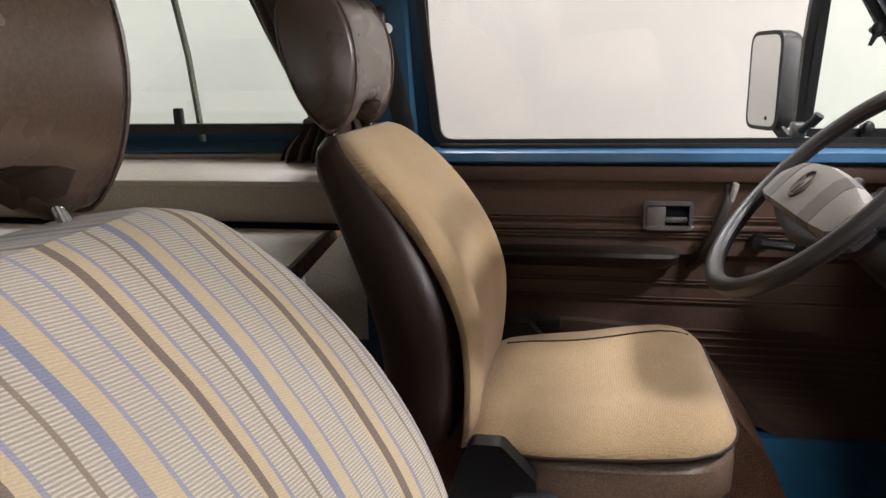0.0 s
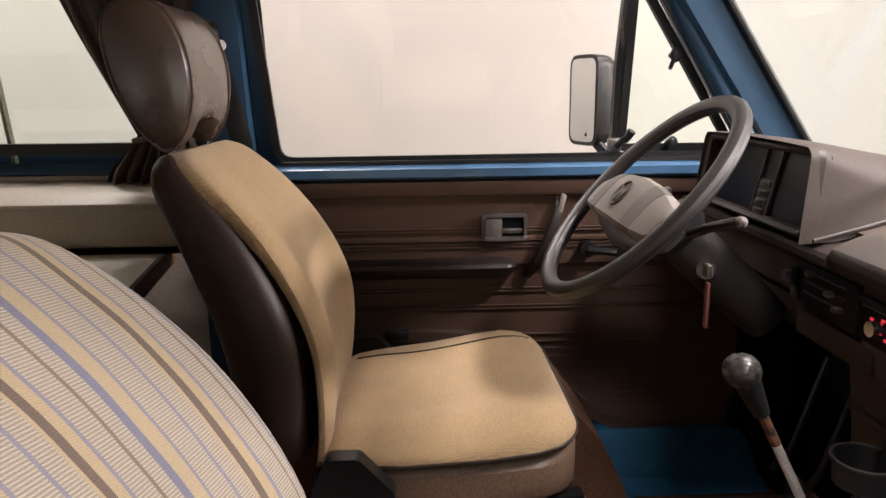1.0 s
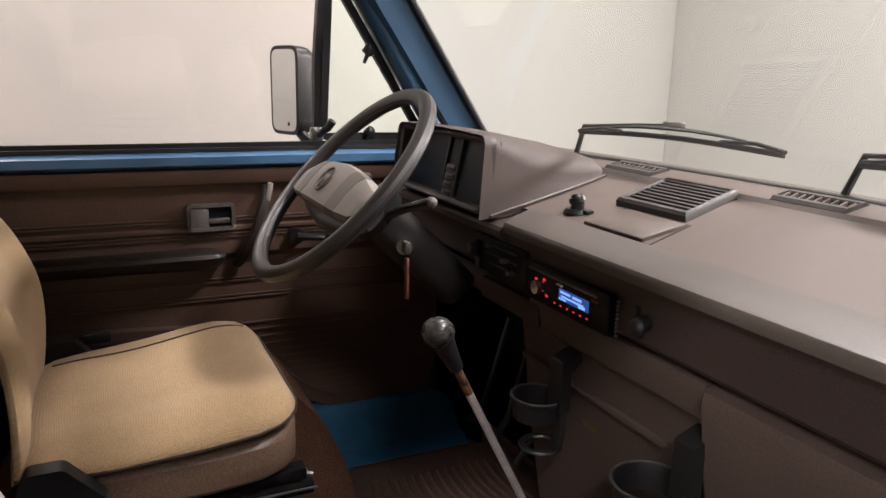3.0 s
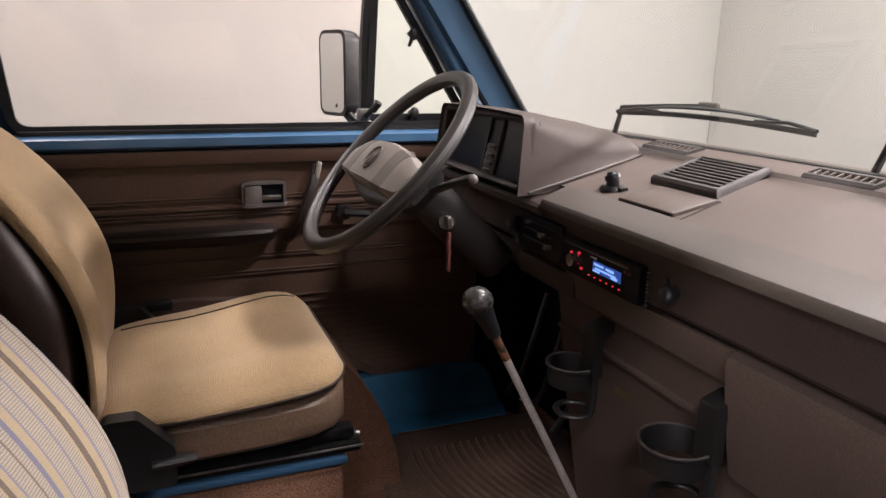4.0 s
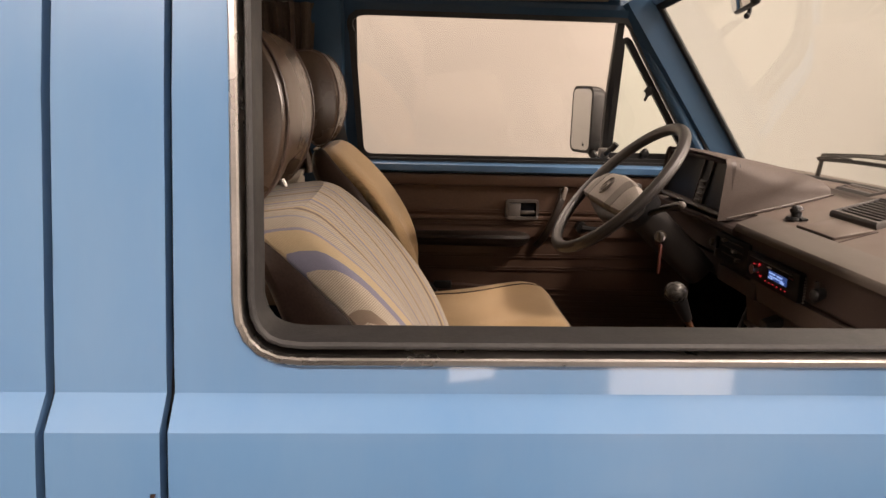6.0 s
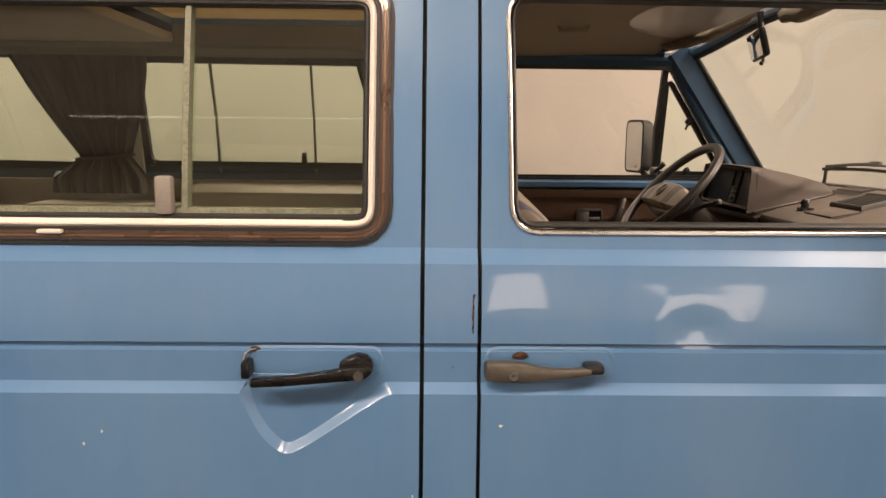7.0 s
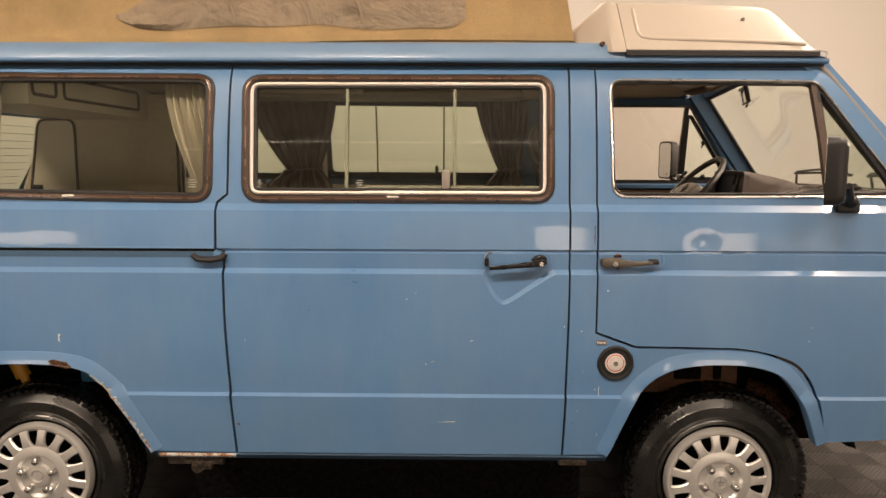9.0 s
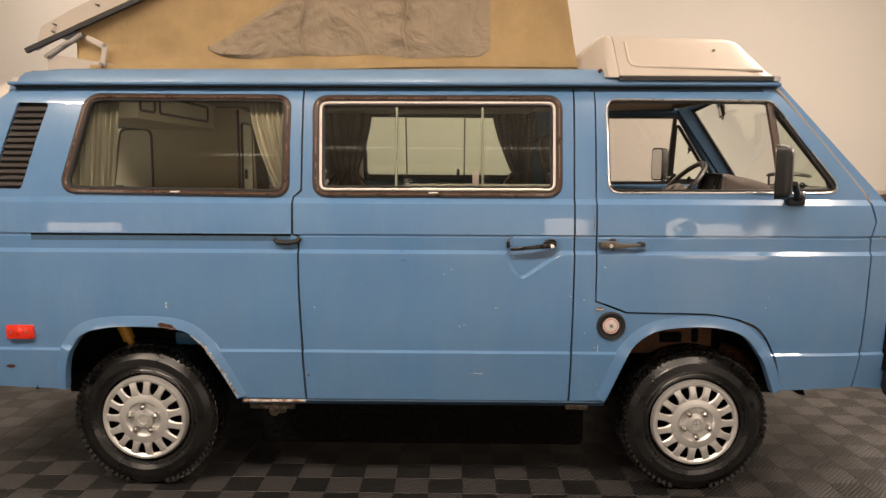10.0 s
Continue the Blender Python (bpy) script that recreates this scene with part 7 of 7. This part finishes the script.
# drinks holders hooked under the band
def cup_holder(x, y, z, r, by, bz):
    c = thing("cup_holder", (x, y, z), "black plastic drinks holder clipped to the dashboard", "cup holder", "drinks holders")
    around = np.linspace(0, 2 * math.pi, 33)[:-1]
    bm = bmesh.new()
    strip(bm, [[(x + q * math.cos(a), y + q * math.sin(a), z + h) for a in around] for q, h in ((r * 0.92, -0.024), (r * 0.985, 0.006), (r + 0.003, 0.009), (r + 0.003, 0.012), (r - 0.002, 0.013), (r - 0.004, 0.006), (r * 0.92 - 0.003, -0.024))], loop=True)
    ring = part("ring", bm, BLACKP, c)
    part("rim_bead", tube(bmesh.new(), [(x + (r + 0.001) * math.cos(a), y + (r + 0.001) * math.sin(a), z + 0.0125) for a in around], 0.0022, 6, True), GREYP, ring)
    bm = bmesh.new()
    tube(bm, [(x + 0.006 + 0.72 * r * math.cos(a), y - 0.006 + 0.72 * r * math.sin(a), z - 0.072) for a in around], 0.006, 8, True, flat=0.7)
    part("base", bm, BLACKP, c)
    sx, sy = x + r * 0.55, y - r * 0.80
    part("strut", tube(bmesh.new(), [(sx, sy, z + 0.005), (sx, sy, z - 0.045), (sx - 0.004, sy + 0.004, z - 0.072)], 0.011, 8, flat=0.6), BLACKP, c)
    bm = bmesh.new()
    lp = rounded([(0.512, bz + 0.018), (sx - 0.012, bz + 0.004), (sx - 0.014, z), (sx + 0.006, z), (sx + 0.004, bz - 0.014), (0.512, bz + 0.004)], 0.006)
    strip(bm, [[(px, by - 0.017, pz2) for px, pz2 in lp], [(px, by + 0.017, pz2) for px, pz2 in lp]])
    part("bracket", bm, BLACKP, c)


cup_holder(0.462, 0.052, 1.008, 0.041, 0.020, 1.086)
cup_holder(0.456, -0.222, 1.008, 0.048, -0.258, 1.084)

# ---- steering ----
sw = thing("steering_wheel", (0.255, 0.389, 1.313), "dark grey two-spoke steering wheel with pale horn pad", "steering wheel")
SWC = Vector((0.255, 0.389, 1.313))
ax = Vector((-math.cos(radians(43.4)), 0, math.sin(radians(43.4))))
e1, e2 = Vector((0, 1, 0)), Vector((math.sin(radians(43.4)), 0, math.cos(radians(43.4))))
RW = 0.2055
part("wheel_rim", tube(bmesh.new(), [SWC + ax * 0.015 + e1 * RW * math.cos(a) + e2 * RW * math.sin(a) for a in np.linspace(0, 2 * math.pi, 65)[:-1]], 0.0155, 12, True, flat=0.92, up=ax), WHEELP, sw)
bm = bmesh.new()
st = []
for u, w, o, th in ((-0.205, 0.020, 0.010, 0.010), (-0.17, 0.030, 0.004, 0.014), (-0.11, 0.046, 0.002, 0.020), (0, 0.062, 0.0, 0.026), (0.11, 0.046, 0.002, 0.020), (0.17, 0.030, 0.004, 0.014), (0.205, 0.020, 0.010, 0.010)):
    st.append((SWC + e1 * u + ax * (o - 0.012) - e2 * 0.030, e2 * (w * 0.9), ax * th * 0.6))
part("spoke_bar", blob(bm, st, 20, 3.5), WHEELP, sw)
def pad_rings(table, base):
    out = []
    for u, lo_, hi_, top in table:
        ring = [(lo_, base), (lo_, top - 0.006), (lo_ + 0.005, top), ((lo_ + hi_) / 2, top + 0.0015), (hi_ - 0.020, top), (hi_ - 0.006, top - 0.006), (hi_, top - 0.017), (hi_, base)]
        out.append([SWC + e1 * u + e2 * a + ax * b for a, b in ring])
    return out


PAD = [(-0.178, -0.050, 0.004, 0.022), (-0.170, -0.057, 0.012, 0.026), (-0.125, -0.061, 0.024, 0.032), (-0.06, -0.062, 0.032, 0.036), (0, -0.062, 0.035, 0.0375), (0.06, -0.062, 0.032, 0.036), (0.125, -0.061, 0.024, 0.032), (0.170, -0.057, 0.012, 0.026), (0.178, -0.050, 0.004, 0.022)]
hpad = part("horn_pad", strip(bmesh.new(), pad_rings(PAD, 0.004)), HORNP, sw, "pale grey-brown horn pad")
for sg in (-1, 1):
    BAND = [(sg * u, lo_ - 0.0006, hi_ + 0.0006, top + 0.0006) for u, lo_, hi_, top in ((0.078, -0.0617, 0.0300, 0.0351), (0.100, -0.0613, 0.0272, 0.0338), (0.122, -0.0610, 0.0244, 0.0322))]
    part("pad_band", strip(bmesh.new(), pad_rings(BAND, 0.006)), HORND, hpad)
bm = tube(bmesh.new(), [SWC + ax * 0.0392 - e2 * 0.014 + e1 * 0.025 * math.cos(a) + e2 * 0.025 * math.sin(a) for a in np.linspace(0, 2 * math.pi, 25)[:-1]], 0.002, 6, True)
tube(bm, [SWC + ax * 0.0392 + e2 * z - e2 * 0.014 + e1 * y for y, z in ((-0.020, 0.016), (-0.006, -0.018), (0.0, 0.002), (0.006, -0.018), (0.020, 0.016))], 0.002, 6)
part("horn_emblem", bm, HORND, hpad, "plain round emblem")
col = thing("steering_column", (0.42, 0.389, 1.15), "dark plastic steering column with ignition lock and stalks", "steering column")
bm = bmesh.new()
st = []
for u, w, th in ((-0.020, 0.034, 0.032), (-0.05, 0.045, 0.040), (-0.10, 0.052, 0.043), (-0.20, 0.054, 0.043), (-0.30, 0.052, 0.040)):
    st.append((SWC + ax * u + e2 * 0.002, e1 * w, e2 * th))
part("column_shroud", blob(bm, st, 24, 3), surface("column_plastic", (0.022, 0.018, 0.016), 0.5, grain=600, grain_amt=0.12, patch=8, patch_amt=0.3, bump_amt=0.2), col)
part("column_collar", cyl(bmesh.new(), SWC + ax * -0.055, SWC + ax * -0.085, 0.060, 0.056, 28), BLACKP, col)
lk = SWC + ax * -0.142 - e1 * 0.056 - e2 * 0.016
bm = cyl(bmesh.new(), lk, lk - e1 * 0.03 + ax * 0.018, 0.017, 0.015)
part("ignition_lock", bm, CHROME, col)
key = thing("ignition_key", tuple(lk - e1 * 0.04), "metal key with red tag hanging from the ignition", "key")
part("key_blade", box(bmesh.new(), lk - e1 * 0.040 + ax * 0.02, (0.010, 0.020, 0.022), 0.003), STEEL, key)
part("key_tag", box(bmesh.new(), lk - e1 * 0.036 + ax * 0.016 + Vector((0, 0, -0.055)), (0.006, 0.012, 0.075), 0.002), surface("dull_red_tag", (0.16, 0.05, 0.04), 0.5), key)
for sg, m, ln in ((-1, BLACKP, 0.092), (1, BLACKP, 0.13)):
    p0 = SWC + ax * -0.075 + e1 * sg * 0.05 + e2 * 0.006
    p1 = p0 + e1 * sg * ln + e2 * 0.056 - ax * 0.006
    stk = part("stalk", tube(bmesh.new(), [p0, (p0 + p1) / 2 + ax * 0.004, p1], [0.008, 0.008, 0.010], 10), m, col)
    part("stalk_tip", ball(bmesh.new(), p1 + (p1 - p0).normalized() * 0.003, 0.0098), HORND, stk)
# gear lever
gear = thing("gear_lever", (0.48, 0.085, CABF), "worn steel gear lever with grey ball knob", "gear lever")
g0, g1 = Vector((0.545, 0.085, 0.66)), Vector((0.313, 0.085, 1.112))
gd = (g1 - g0).normalized()
part("lever_rod", tube(bmesh.new(), [g0, g0 + gd * 0.40, g1 - gd * 0.03], 0.0068, 10), surface("worn_lever", (0.62, 0.58, 0.54), 0.45, 0.3, patch=14, patch_amt=0.4, grain_amt=0.1), gear)
part("lever_rust", tube(bmesh.new(), [g1 - gd * 0.095, g1 - gd * 0.03], 0.0074, 10), RUST, gear)
part("knob_collar", cyl(bmesh.new(), g1 - gd * 0.045, g1 + gd * 0.008, 0.011, 0.018), BLACKP, gear)
bm = ball(bmesh.new(), g1 + gd * 0.026, 0.0255, (1, 1, 0.92))
part("gear_knob", bm, surface("shiny_grey_plastic", (0.09, 0.085, 0.08), 0.28, grain=120, grain_amt=0.3, patch=40, patch_amt=0.5, bump_amt=0.3), gear)
bm = bmesh.new()
for r, z in ((0.075, 0.605), (0.06, 0.625), (0.045, 0.65), (0.03, 0.68)):
    cyl(bm, (0.548, 0.085, z - 0.015), (0.545, 0.085, z + 0.012), r, r * 0.85)
part("lever_boot", bm, BLACKP, gear)
# pedals
for y in (0.36, 0.47, 0.58):
    part("pedal", tube(bmesh.new(), [(0.72, y, 0.95), (0.66, y, 0.75), (0.62, y, 0.70)], 0.008, 8), BLACKP, col)
# inner mirror and visors
im = thing("inner_mirror", (0.34, 0, 1.74), "black framed interior mirror on a stem", "mirror")
c = Vector((0.340, 0.0, 1.757))
tn = Euler((0, radians(-15), radians(-14))).to_matrix()
part("mirror_body", box(bmesh.new(), c, (0.018, 0.185, 0.078), 0.008, tn), BLACKP, im)
part("mirror_glass", box(bmesh.new(), c + tn @ Vector((-0.0095, 0, 0)), (0.002, 0.172, 0.066), 0.001, tn), MIRROR, im)
part("mirror_stem", tube(bmesh.new(), [(0.338, 0.0, 1.846), (0.345, 0, 1.80), c + Vector((0.016, 0, 0.012)), c + Vector((0.016, 0, -0.046))], [0.009, 0.008, 0.007, 0.004], 8), BLACKP, im)
part("mirror_knob", ball(bmesh.new(), c + Vector((0.012, 0, -0.048)), 0.006), BLACKP, im)
for sd in (1, -1):
    v = thing("sun_visor", (0.30, sd * 0.36, 1.82), "beige padded sun visor folded up", "sun visor", "sun visors")
    st = []
    for k, y in enumerate(np.linspace(0.60, 0.05, 17)):
        xl = float(np.interp(y, (0.05, 0.1, 0.3, 0.5, 0.62, 0.64), (0.332, 0.326, 0.296, 0.250, 0.196, 0.188)))
        zl = float(np.interp(y, (0.05, 0.1, 0.3, 0.5, 0.64), (1.834, 1.829, 1.800, 1.793, 1.812))) + (0.014 if sd > 0 else -0.014)
        end = min(1, 1.25 * (1 - abs(k - 8) / 8) ** 0.5 + 0.12)
        st.append(((xl + 0.052, sd * y, zl + 0.024 + 0.0025 * math.sin(k * 1.9)), (0.058 * end, 0, 0.030 * end), (-0.004, 0, 0.018 * end)))
    part("visor_pad", blob(bmesh.new(), st, 20, 2.6), VISORC, v)
    part("visor_rod", tube(bmesh.new(), [(0.375, sd * 0.05, 1.842), (0.385, sd * 0.12, 1.838)], 0.006, 8), CHROME, v)

# ---- wipers outside ----
def wiper(y0, y1, lift):
    w = thing("windscreen_wiper", (0.86, y0, 1.36), "black wiper arm resting low on the windscreen", "wiper", "wipers")
    on = lambda y, s, push: wind(y / 0.79, s, push)
    run = np.linspace(0, 1, 13)
    pts = [on(y0 + (y1 - y0) * t, lift + 0.016 * math.sin(math.pi * t), 0.010) for t in run]
    part("wiper_blade", tube(bmesh.new(), pts, 0.0030, 8, flat=2.2, up=(-0.6, 0, 0.8)), RUBBER, w)
    hump = [p + Vector((0.012, 0, 0.006 + 0.009 * math.sin(math.pi * t))) for p, t in zip(pts, run)]
    part("wiper_bridge", tube(bmesh.new(), hump[1:-2], [0.003, 0.004, 0.0045, 0.005, 0.006, 0.006, 0.005, 0.0045, 0.004, 0.003], 8, flat=0.7), BLACKP, w)
    for i, j in ((0, 3), (9, 12)):
        part("wiper_yoke", tube(bmesh.new(), [pts[i] + Vector((0.004, 0, 0.004)), (hump[i] + hump[j]) / 2, pts[j] + Vector((0.004, 0, 0.004))], 0.0035, 6), BLACKP, w)
    mid = hump[6] + Vector((0.006, 0, 0.006))
    heel = on(y0 + 0.075, -0.02, 0.016)
    part("wiper_arm", tube(bmesh.new(), [heel, pts[0] + Vector((0.016, 0.005, 0.012)), hump[3] + Vector((0.010, 0, 0.004)), mid], [0.007, 0.0055, 0.0045, 0.004], 8, flat=0.7), BLACKP, w)
    part("wiper_joint", box(bmesh.new(), mid, (0.012, 0.050, 0.012), 0.003), HORND, w)


wiper(0.447, -0.062, 0.118)
wiper(-0.19, -0.66, 0.118)

# ---- camper interior behind the cab ----
kit = thing("kitchen_cabinet", (-1.25, 0.62, CABF), "cream laminate kitchen cabinet along the side, under the window", "cabinet")
part("cabinet_body", B((-1.41, 0.57, 0.87), (1.27, 0.46, 0.54), 0.006), CABINET, kit)
part("ledge_gap", B((-1.31, 0.66, 1.1965), (1.46, 0.12, 0.005)), DARK, kit)
lg = part("upper_ledge", B((-1.03, 0.715, 1.2450), (0.86, 0.19, 0.086), 0.006), LEDGE, kit, "raised cream box along the wall")
part("ledge_cap", box(bmesh.new(), (-1.03, 0.715, 1.298), (0.87, 0.205, 0.012), 0.004, Euler((radians(7), 0, 0)).to_matrix()), LEDGE, lg)
part("lower_ledge", B((-1.755, 0.715, 1.222), (0.57, 0.19, 0.042), 0.006), CABINET, kit)
wt = thing("kitchen_worktop", (-1.4, 0.5, 1.17), "off-white laminate worktop with wooden edge", "worktop")
bm = bmesh.new()
lp = [(-0.642, 0.735), (-0.592, 0.325), (-2.045, 0.30), (-2.045, 0.735)]
strip(bm, [[(x, y, 1.184) for x, y in lp], [(x, y, 1.193) for x, y in lp]])
part("worktop_top", bm, WORKTOP, wt)
bm = bmesh.new()
strip(bm, [[(x, y, 1.150) for x, y in grow(lp, 0.002)], [(x, y, 1.1835) for x, y in grow(lp, 0.002)]])
part("worktop_edge", bm, WOOD, wt, "brown wooden edge")
part("cabinet_end", B((-0.76, 0.57, 0.87), (0.02, 0.44, 0.50), 0.004), CABINET, kit)


def curtain(name_at, x_top0, x_top1, x_tie, z_top, z_tie, z_bot, side, mat, label, y_in=0.105, tie=True, tie_w=0.10, skew=0.0):
    c = thing("curtain", name_at, label, "curtain", "curtains")
    bm = bmesh.new()
    rows = []
    for s in np.linspace(0, 1, 26):
        z = z_top + (z_bot - z_top) * s
        f = (z_top - z) / (z_top - z_tie)
        if tie:
            k = f ** 1.35 if f <= 1 else max(0.40, 1 - 2.6 * (f - 1))
        else:
            k = 0.12 * f
        row = []
        for j in range(49):
            t = j / 48
            x_wide = x_top0 + (x_top1 - x_top0) * t
            x_t = x_tie + (t - 0.5) * tie_w
            x = x_wide + (x_t - x_wide) * k
            amp = 0.012 + 0.006 * k
            y = half_width(x, max(1.33, z)) - y_in + amp * math.sin(t * 46 + 1.2 * math.sin(s * 3)) + 0.004 * math.sin(t * 113) - skew * (1 - t)
            row.append((x, side * y, z))
        rows.append(row)
    strip(bm, rows, closed_ring=False)
    part("curtain_cloth", bm, mat, c)
    if tie:
        part("curtain_tie", tube(bmesh.new(), [(x_tie + 0.55 * tie_w * math.cos(a), side * (half_width(x_tie, z_tie) - y_in + 0.03 * math.sin(a)), z_tie + 0.01 * math.cos(a)) for a in np.linspace(0, 2 * math.pi, 17)[:-1]], 0.006, 6, True), mat, c)
    return c


BRN = "dark brown gathered curtain tied back at the window"
curtain((-0.7, 0.76, 1.7), -0.838, -0.55, -0.650, 1.776, 1.412, 1.30, 1, CURTAIN, BRN, tie_w=0.12)
curtain((-1.85, 0.76, 1.7), -2.090, -1.598, -1.800, 1.778, 1.410, 1.27, 1, CURTAIN, BRN, tie_w=0.20)
curtain((-2.32, 0.70, 1.7), -2.330, -2.292, -2.285, 1.784, 1.38, 1.27, 1, CURTAIN, "dark brown curtain hanging beside the wardrobe", tie=False, skew=0.12)
curtain((-1.85, -0.76, 1.7), -1.975, -1.800, -1.775, 1.728, 1.30, 1.345, -1, CURTAINL, "pale lined curtain drawn back at the rear side window", 0.075, True)
curtain((-2.6, -0.76, 1.7), -2.735, -2.545, -2.66, 1.728, 1.3, 1.35, -1, CURTAIND, "pale curtain hanging at the rear side window, darkened as unlit", 0.075, False)
no_shadow(part("window_pane", pane(grow(SLIDE_FAR, -0.002), 1), TINT_L, shell, "tinted side glass"))
no_shadow(part("window_pane", pane(grow(REAR_FAR, -0.002), 1), TINT_L, shell, "tinted side glass"))
for x in (-1.388, -1.012):
    bm = bmesh.new()
    strip(bm, [[on_side(x - 0.004, z, 1, -0.02), on_side(x + 0.004, z, 1, -0.02), on_side(x + 0.004, z, 1, -0.036), on_side(x - 0.004, z, 1, -0.036)] for z in (1.345, 1.55, 1.774)])
    part("window_bar", bm, SEALG, shell)
bm = bmesh.new()
strip(bm, [[on_side(x, 1.374, 1, -0.05), on_side(x, 1.388, 1, -0.05), on_side(x, 1.388, 1, -0.03), on_side(x, 1.374, 1, -0.03)] for x in np.linspace(-1.65, -0.65, 4)])
part("window_rail", bm, ALU, shell, "dull metal window rail")
part("window_catch", B(on_side(-1.052, 1.404, 1, -0.05), (0.020, 0.02, 0.056), 0.004), BLACKP, shell)
bm = bmesh.new()
strip(bm, [[on_side(x, 1.325, 1, -0.055), on_side(x, 1.345, 1, -0.03), on_side(x, 1.352, 1, -0.05), on_side(x, 1.33, 1, -0.085)] for x in np.linspace(-2.02, -0.62, 5)])
part("window_ledge", bm, BLUE_SHADED, shell)
seal_ring(grow(SLIDE_FAR, -0.004), ring_shape(-0.012, 0.012, -0.06, -0.03), RUBBER, "window_gasket", shell, 1)
# tall rear cabinet with cream doors
tall = thing("wardrobe_cabinet", (-2.6, 0.58, CABF), "tall brown and cream wardrobe along the rear side wall", "cabinet")
wlp = [(-2.345, 0.60), (-2.345, 1.785), (-2.97, 1.785), (-3.01, 1.66), (-3.16, 1.27), (-3.20, 0.60)]
part("cabinet_body", strip(bmesh.new(), [[(x, 0.352, z) for x, z in wlp], [(x, 0.79, z) for x, z in wlp]]), PANELB, tall, "brown laminate side panel")
elp = rounded([(0.375, 1.00), (0.575, 1.00), (0.575, 1.70), (0.375, 1.70)], 0.03)
ed = part("cabinet_door", strip(bmesh.new(), [[(-2.347, y, z) for y, z in elp], [(-2.331, y, z) for y, z in elp]]), CABINET, tall, "narrow cream door")
part("door_edge_trim", tube(bmesh.new(), [(-2.333, y, z) for y, z in elp], 0.007, 6, True), VINYL, ed)
part("door_catch", B((-2.325, 0.42, 1.40), (0.014, 0.03, 0.06), 0.006), BLACKP, ed)
dlp = rounded([(-3.13, 1.10), (-2.862, 1.10), (-2.862, 1.662), (-3.045, 1.662)], [0.02, 0.02, 0.05, 0.05])
dr = part("cabinet_door", strip(bmesh.new(), [[(x, 0.362, z) for x, z in dlp], [(x, 0.346, z) for x, z in dlp]]), CABINET, tall, "cream door with rounded corners")
part("door_edge_trim", tube(bmesh.new(), [(x, 0.347, z) for x, z in dlp], 0.008, 6, True), VINYL, dr)
part("door_catch", B((-3.06, 0.338, 1.31), (0.05, 0.014, 0.05), 0.006), BLACKP, dr)
part("corner_trim", B((-2.347, 0.350, 1.30), (0.014, 0.014, 0.95), 0.003), VINYL, tall)
loc = thing("overhead_locker", (-2.9, 0.2, 1.70), "cream overhead locker with dark trimmed openings across the rear", "locker")
part("locker_body", B((-2.70, -0.14, 1.732), (0.42, 1.08, 0.140), 0.006), CABINET, loc)
for y0, y1 in ((-0.44, 0.24), (-0.66, -0.50)):
    part("locker_trim", tube(bmesh.new(), [(-2.488, y, z) for y, z in rounded([(y0, 1.700), (y1, 1.700), (y1, 1.780), (y0, 1.780)], 0.02)], 0.007, 6, True), VINYL, loc)
bench = thing("rear_bench", (-2.2, -0.2, CABF), "brown upholstered rear bench seat", "bench seat")
part("bench_cushion", blob(bmesh.new(), [((x, -0.25, 0.92), (0, 0.52, 0), (0, 0, 0.07)) for x in (-2.55, -2.5, -2.1, -2.0)], 24, 5), VINYLM, bench)
part("bench_back", blob(bmesh.new(), [((-2.62, -0.25, z), (0, 0.52, 0), (0.05, 0, 0)) for z in (0.98, 1.02, 1.26, 1.31)], 24, 5), VINYLM, bench)

# ---- floor tiles ----
PITCH = 0.1545
def tile_mesh(name, mat):
    bm = bmesh.new()
    a, b = PITCH / 2 - 0.0004, PITCH / 2 - 0.0018
    lo_, hi_ = [(-a, -a, -0.012), (a, -a, -0.012), (a, a, -0.012), (-a, a, -0.012)], [(-b, -b, 0.0), (b, -b, 0.0), (b, b, 0.0), (-b, b, 0.0)]
    mid_ = [(-a, -a, -0.0014), (a, -a, -0.0014), (a, a, -0.0014), (-a, a, -0.0014)]
    strip(bm, [lo_, mid_, hi_])
    me = bpy.data.meshes.new(name)
    bmesh.ops.recalc_face_normals(bm, faces=bm.faces)
    bm.to_mesh(me)
    bm.free()
    me.materials.append(mat)
    return me


meshes = (tile_mesh("tile", TILE_D), tile_mesh("tile", TILE_L))
floor_ob = bpy.data.objects["floor"]
stuff = (bmesh.new(), bmesh.new())
for i in range(-42, 22):
    for j in range(-40, 20):
        x, y = 0.900 + i * PITCH, 0.000 + j * PITCH
        if not (X0 < x - PITCH / 2 and x + PITCH / 2 < X1 and Y0 < y - PITCH / 2 and y + PITCH / 2 < Y1):
            continue
        k = (i + j) % 2
        near = (0.25 < x < 1.75 and -1.6 < y < 0.6) or (-3.6 < x < -2.55 and -1.4 < y < -0.2) or (-2.3 < x < -0.3 and -1.3 < y < -1.0)
        if near:
            o = new("floor_tile", meshes[k])
            o.parent = floor_ob
            o.location = (x, y, 0)
        else:
            a, b = PITCH / 2 - 0.0004, PITCH / 2 - 0.0018
            strip(stuff[k], [[(x - a, y - a, -0.0014), (x + a, y - a, -0.0014), (x + a, y + a, -0.0014), (x - a, y + a, -0.0014)], [(x - b, y - b, 0), (x + b, y - b, 0), (x + b, y + b, 0), (x - b, y + b, 0)]])
for bm, m, nm in ((stuff[0], TILE_D, "dark"), (stuff[1], TILE_L, "grey")):
    tagged(part("floor_tiles", bm, m, None, smooth=False), nm + " ribbed plastic garage floor tiles", "floor tiles", kind="stuff")
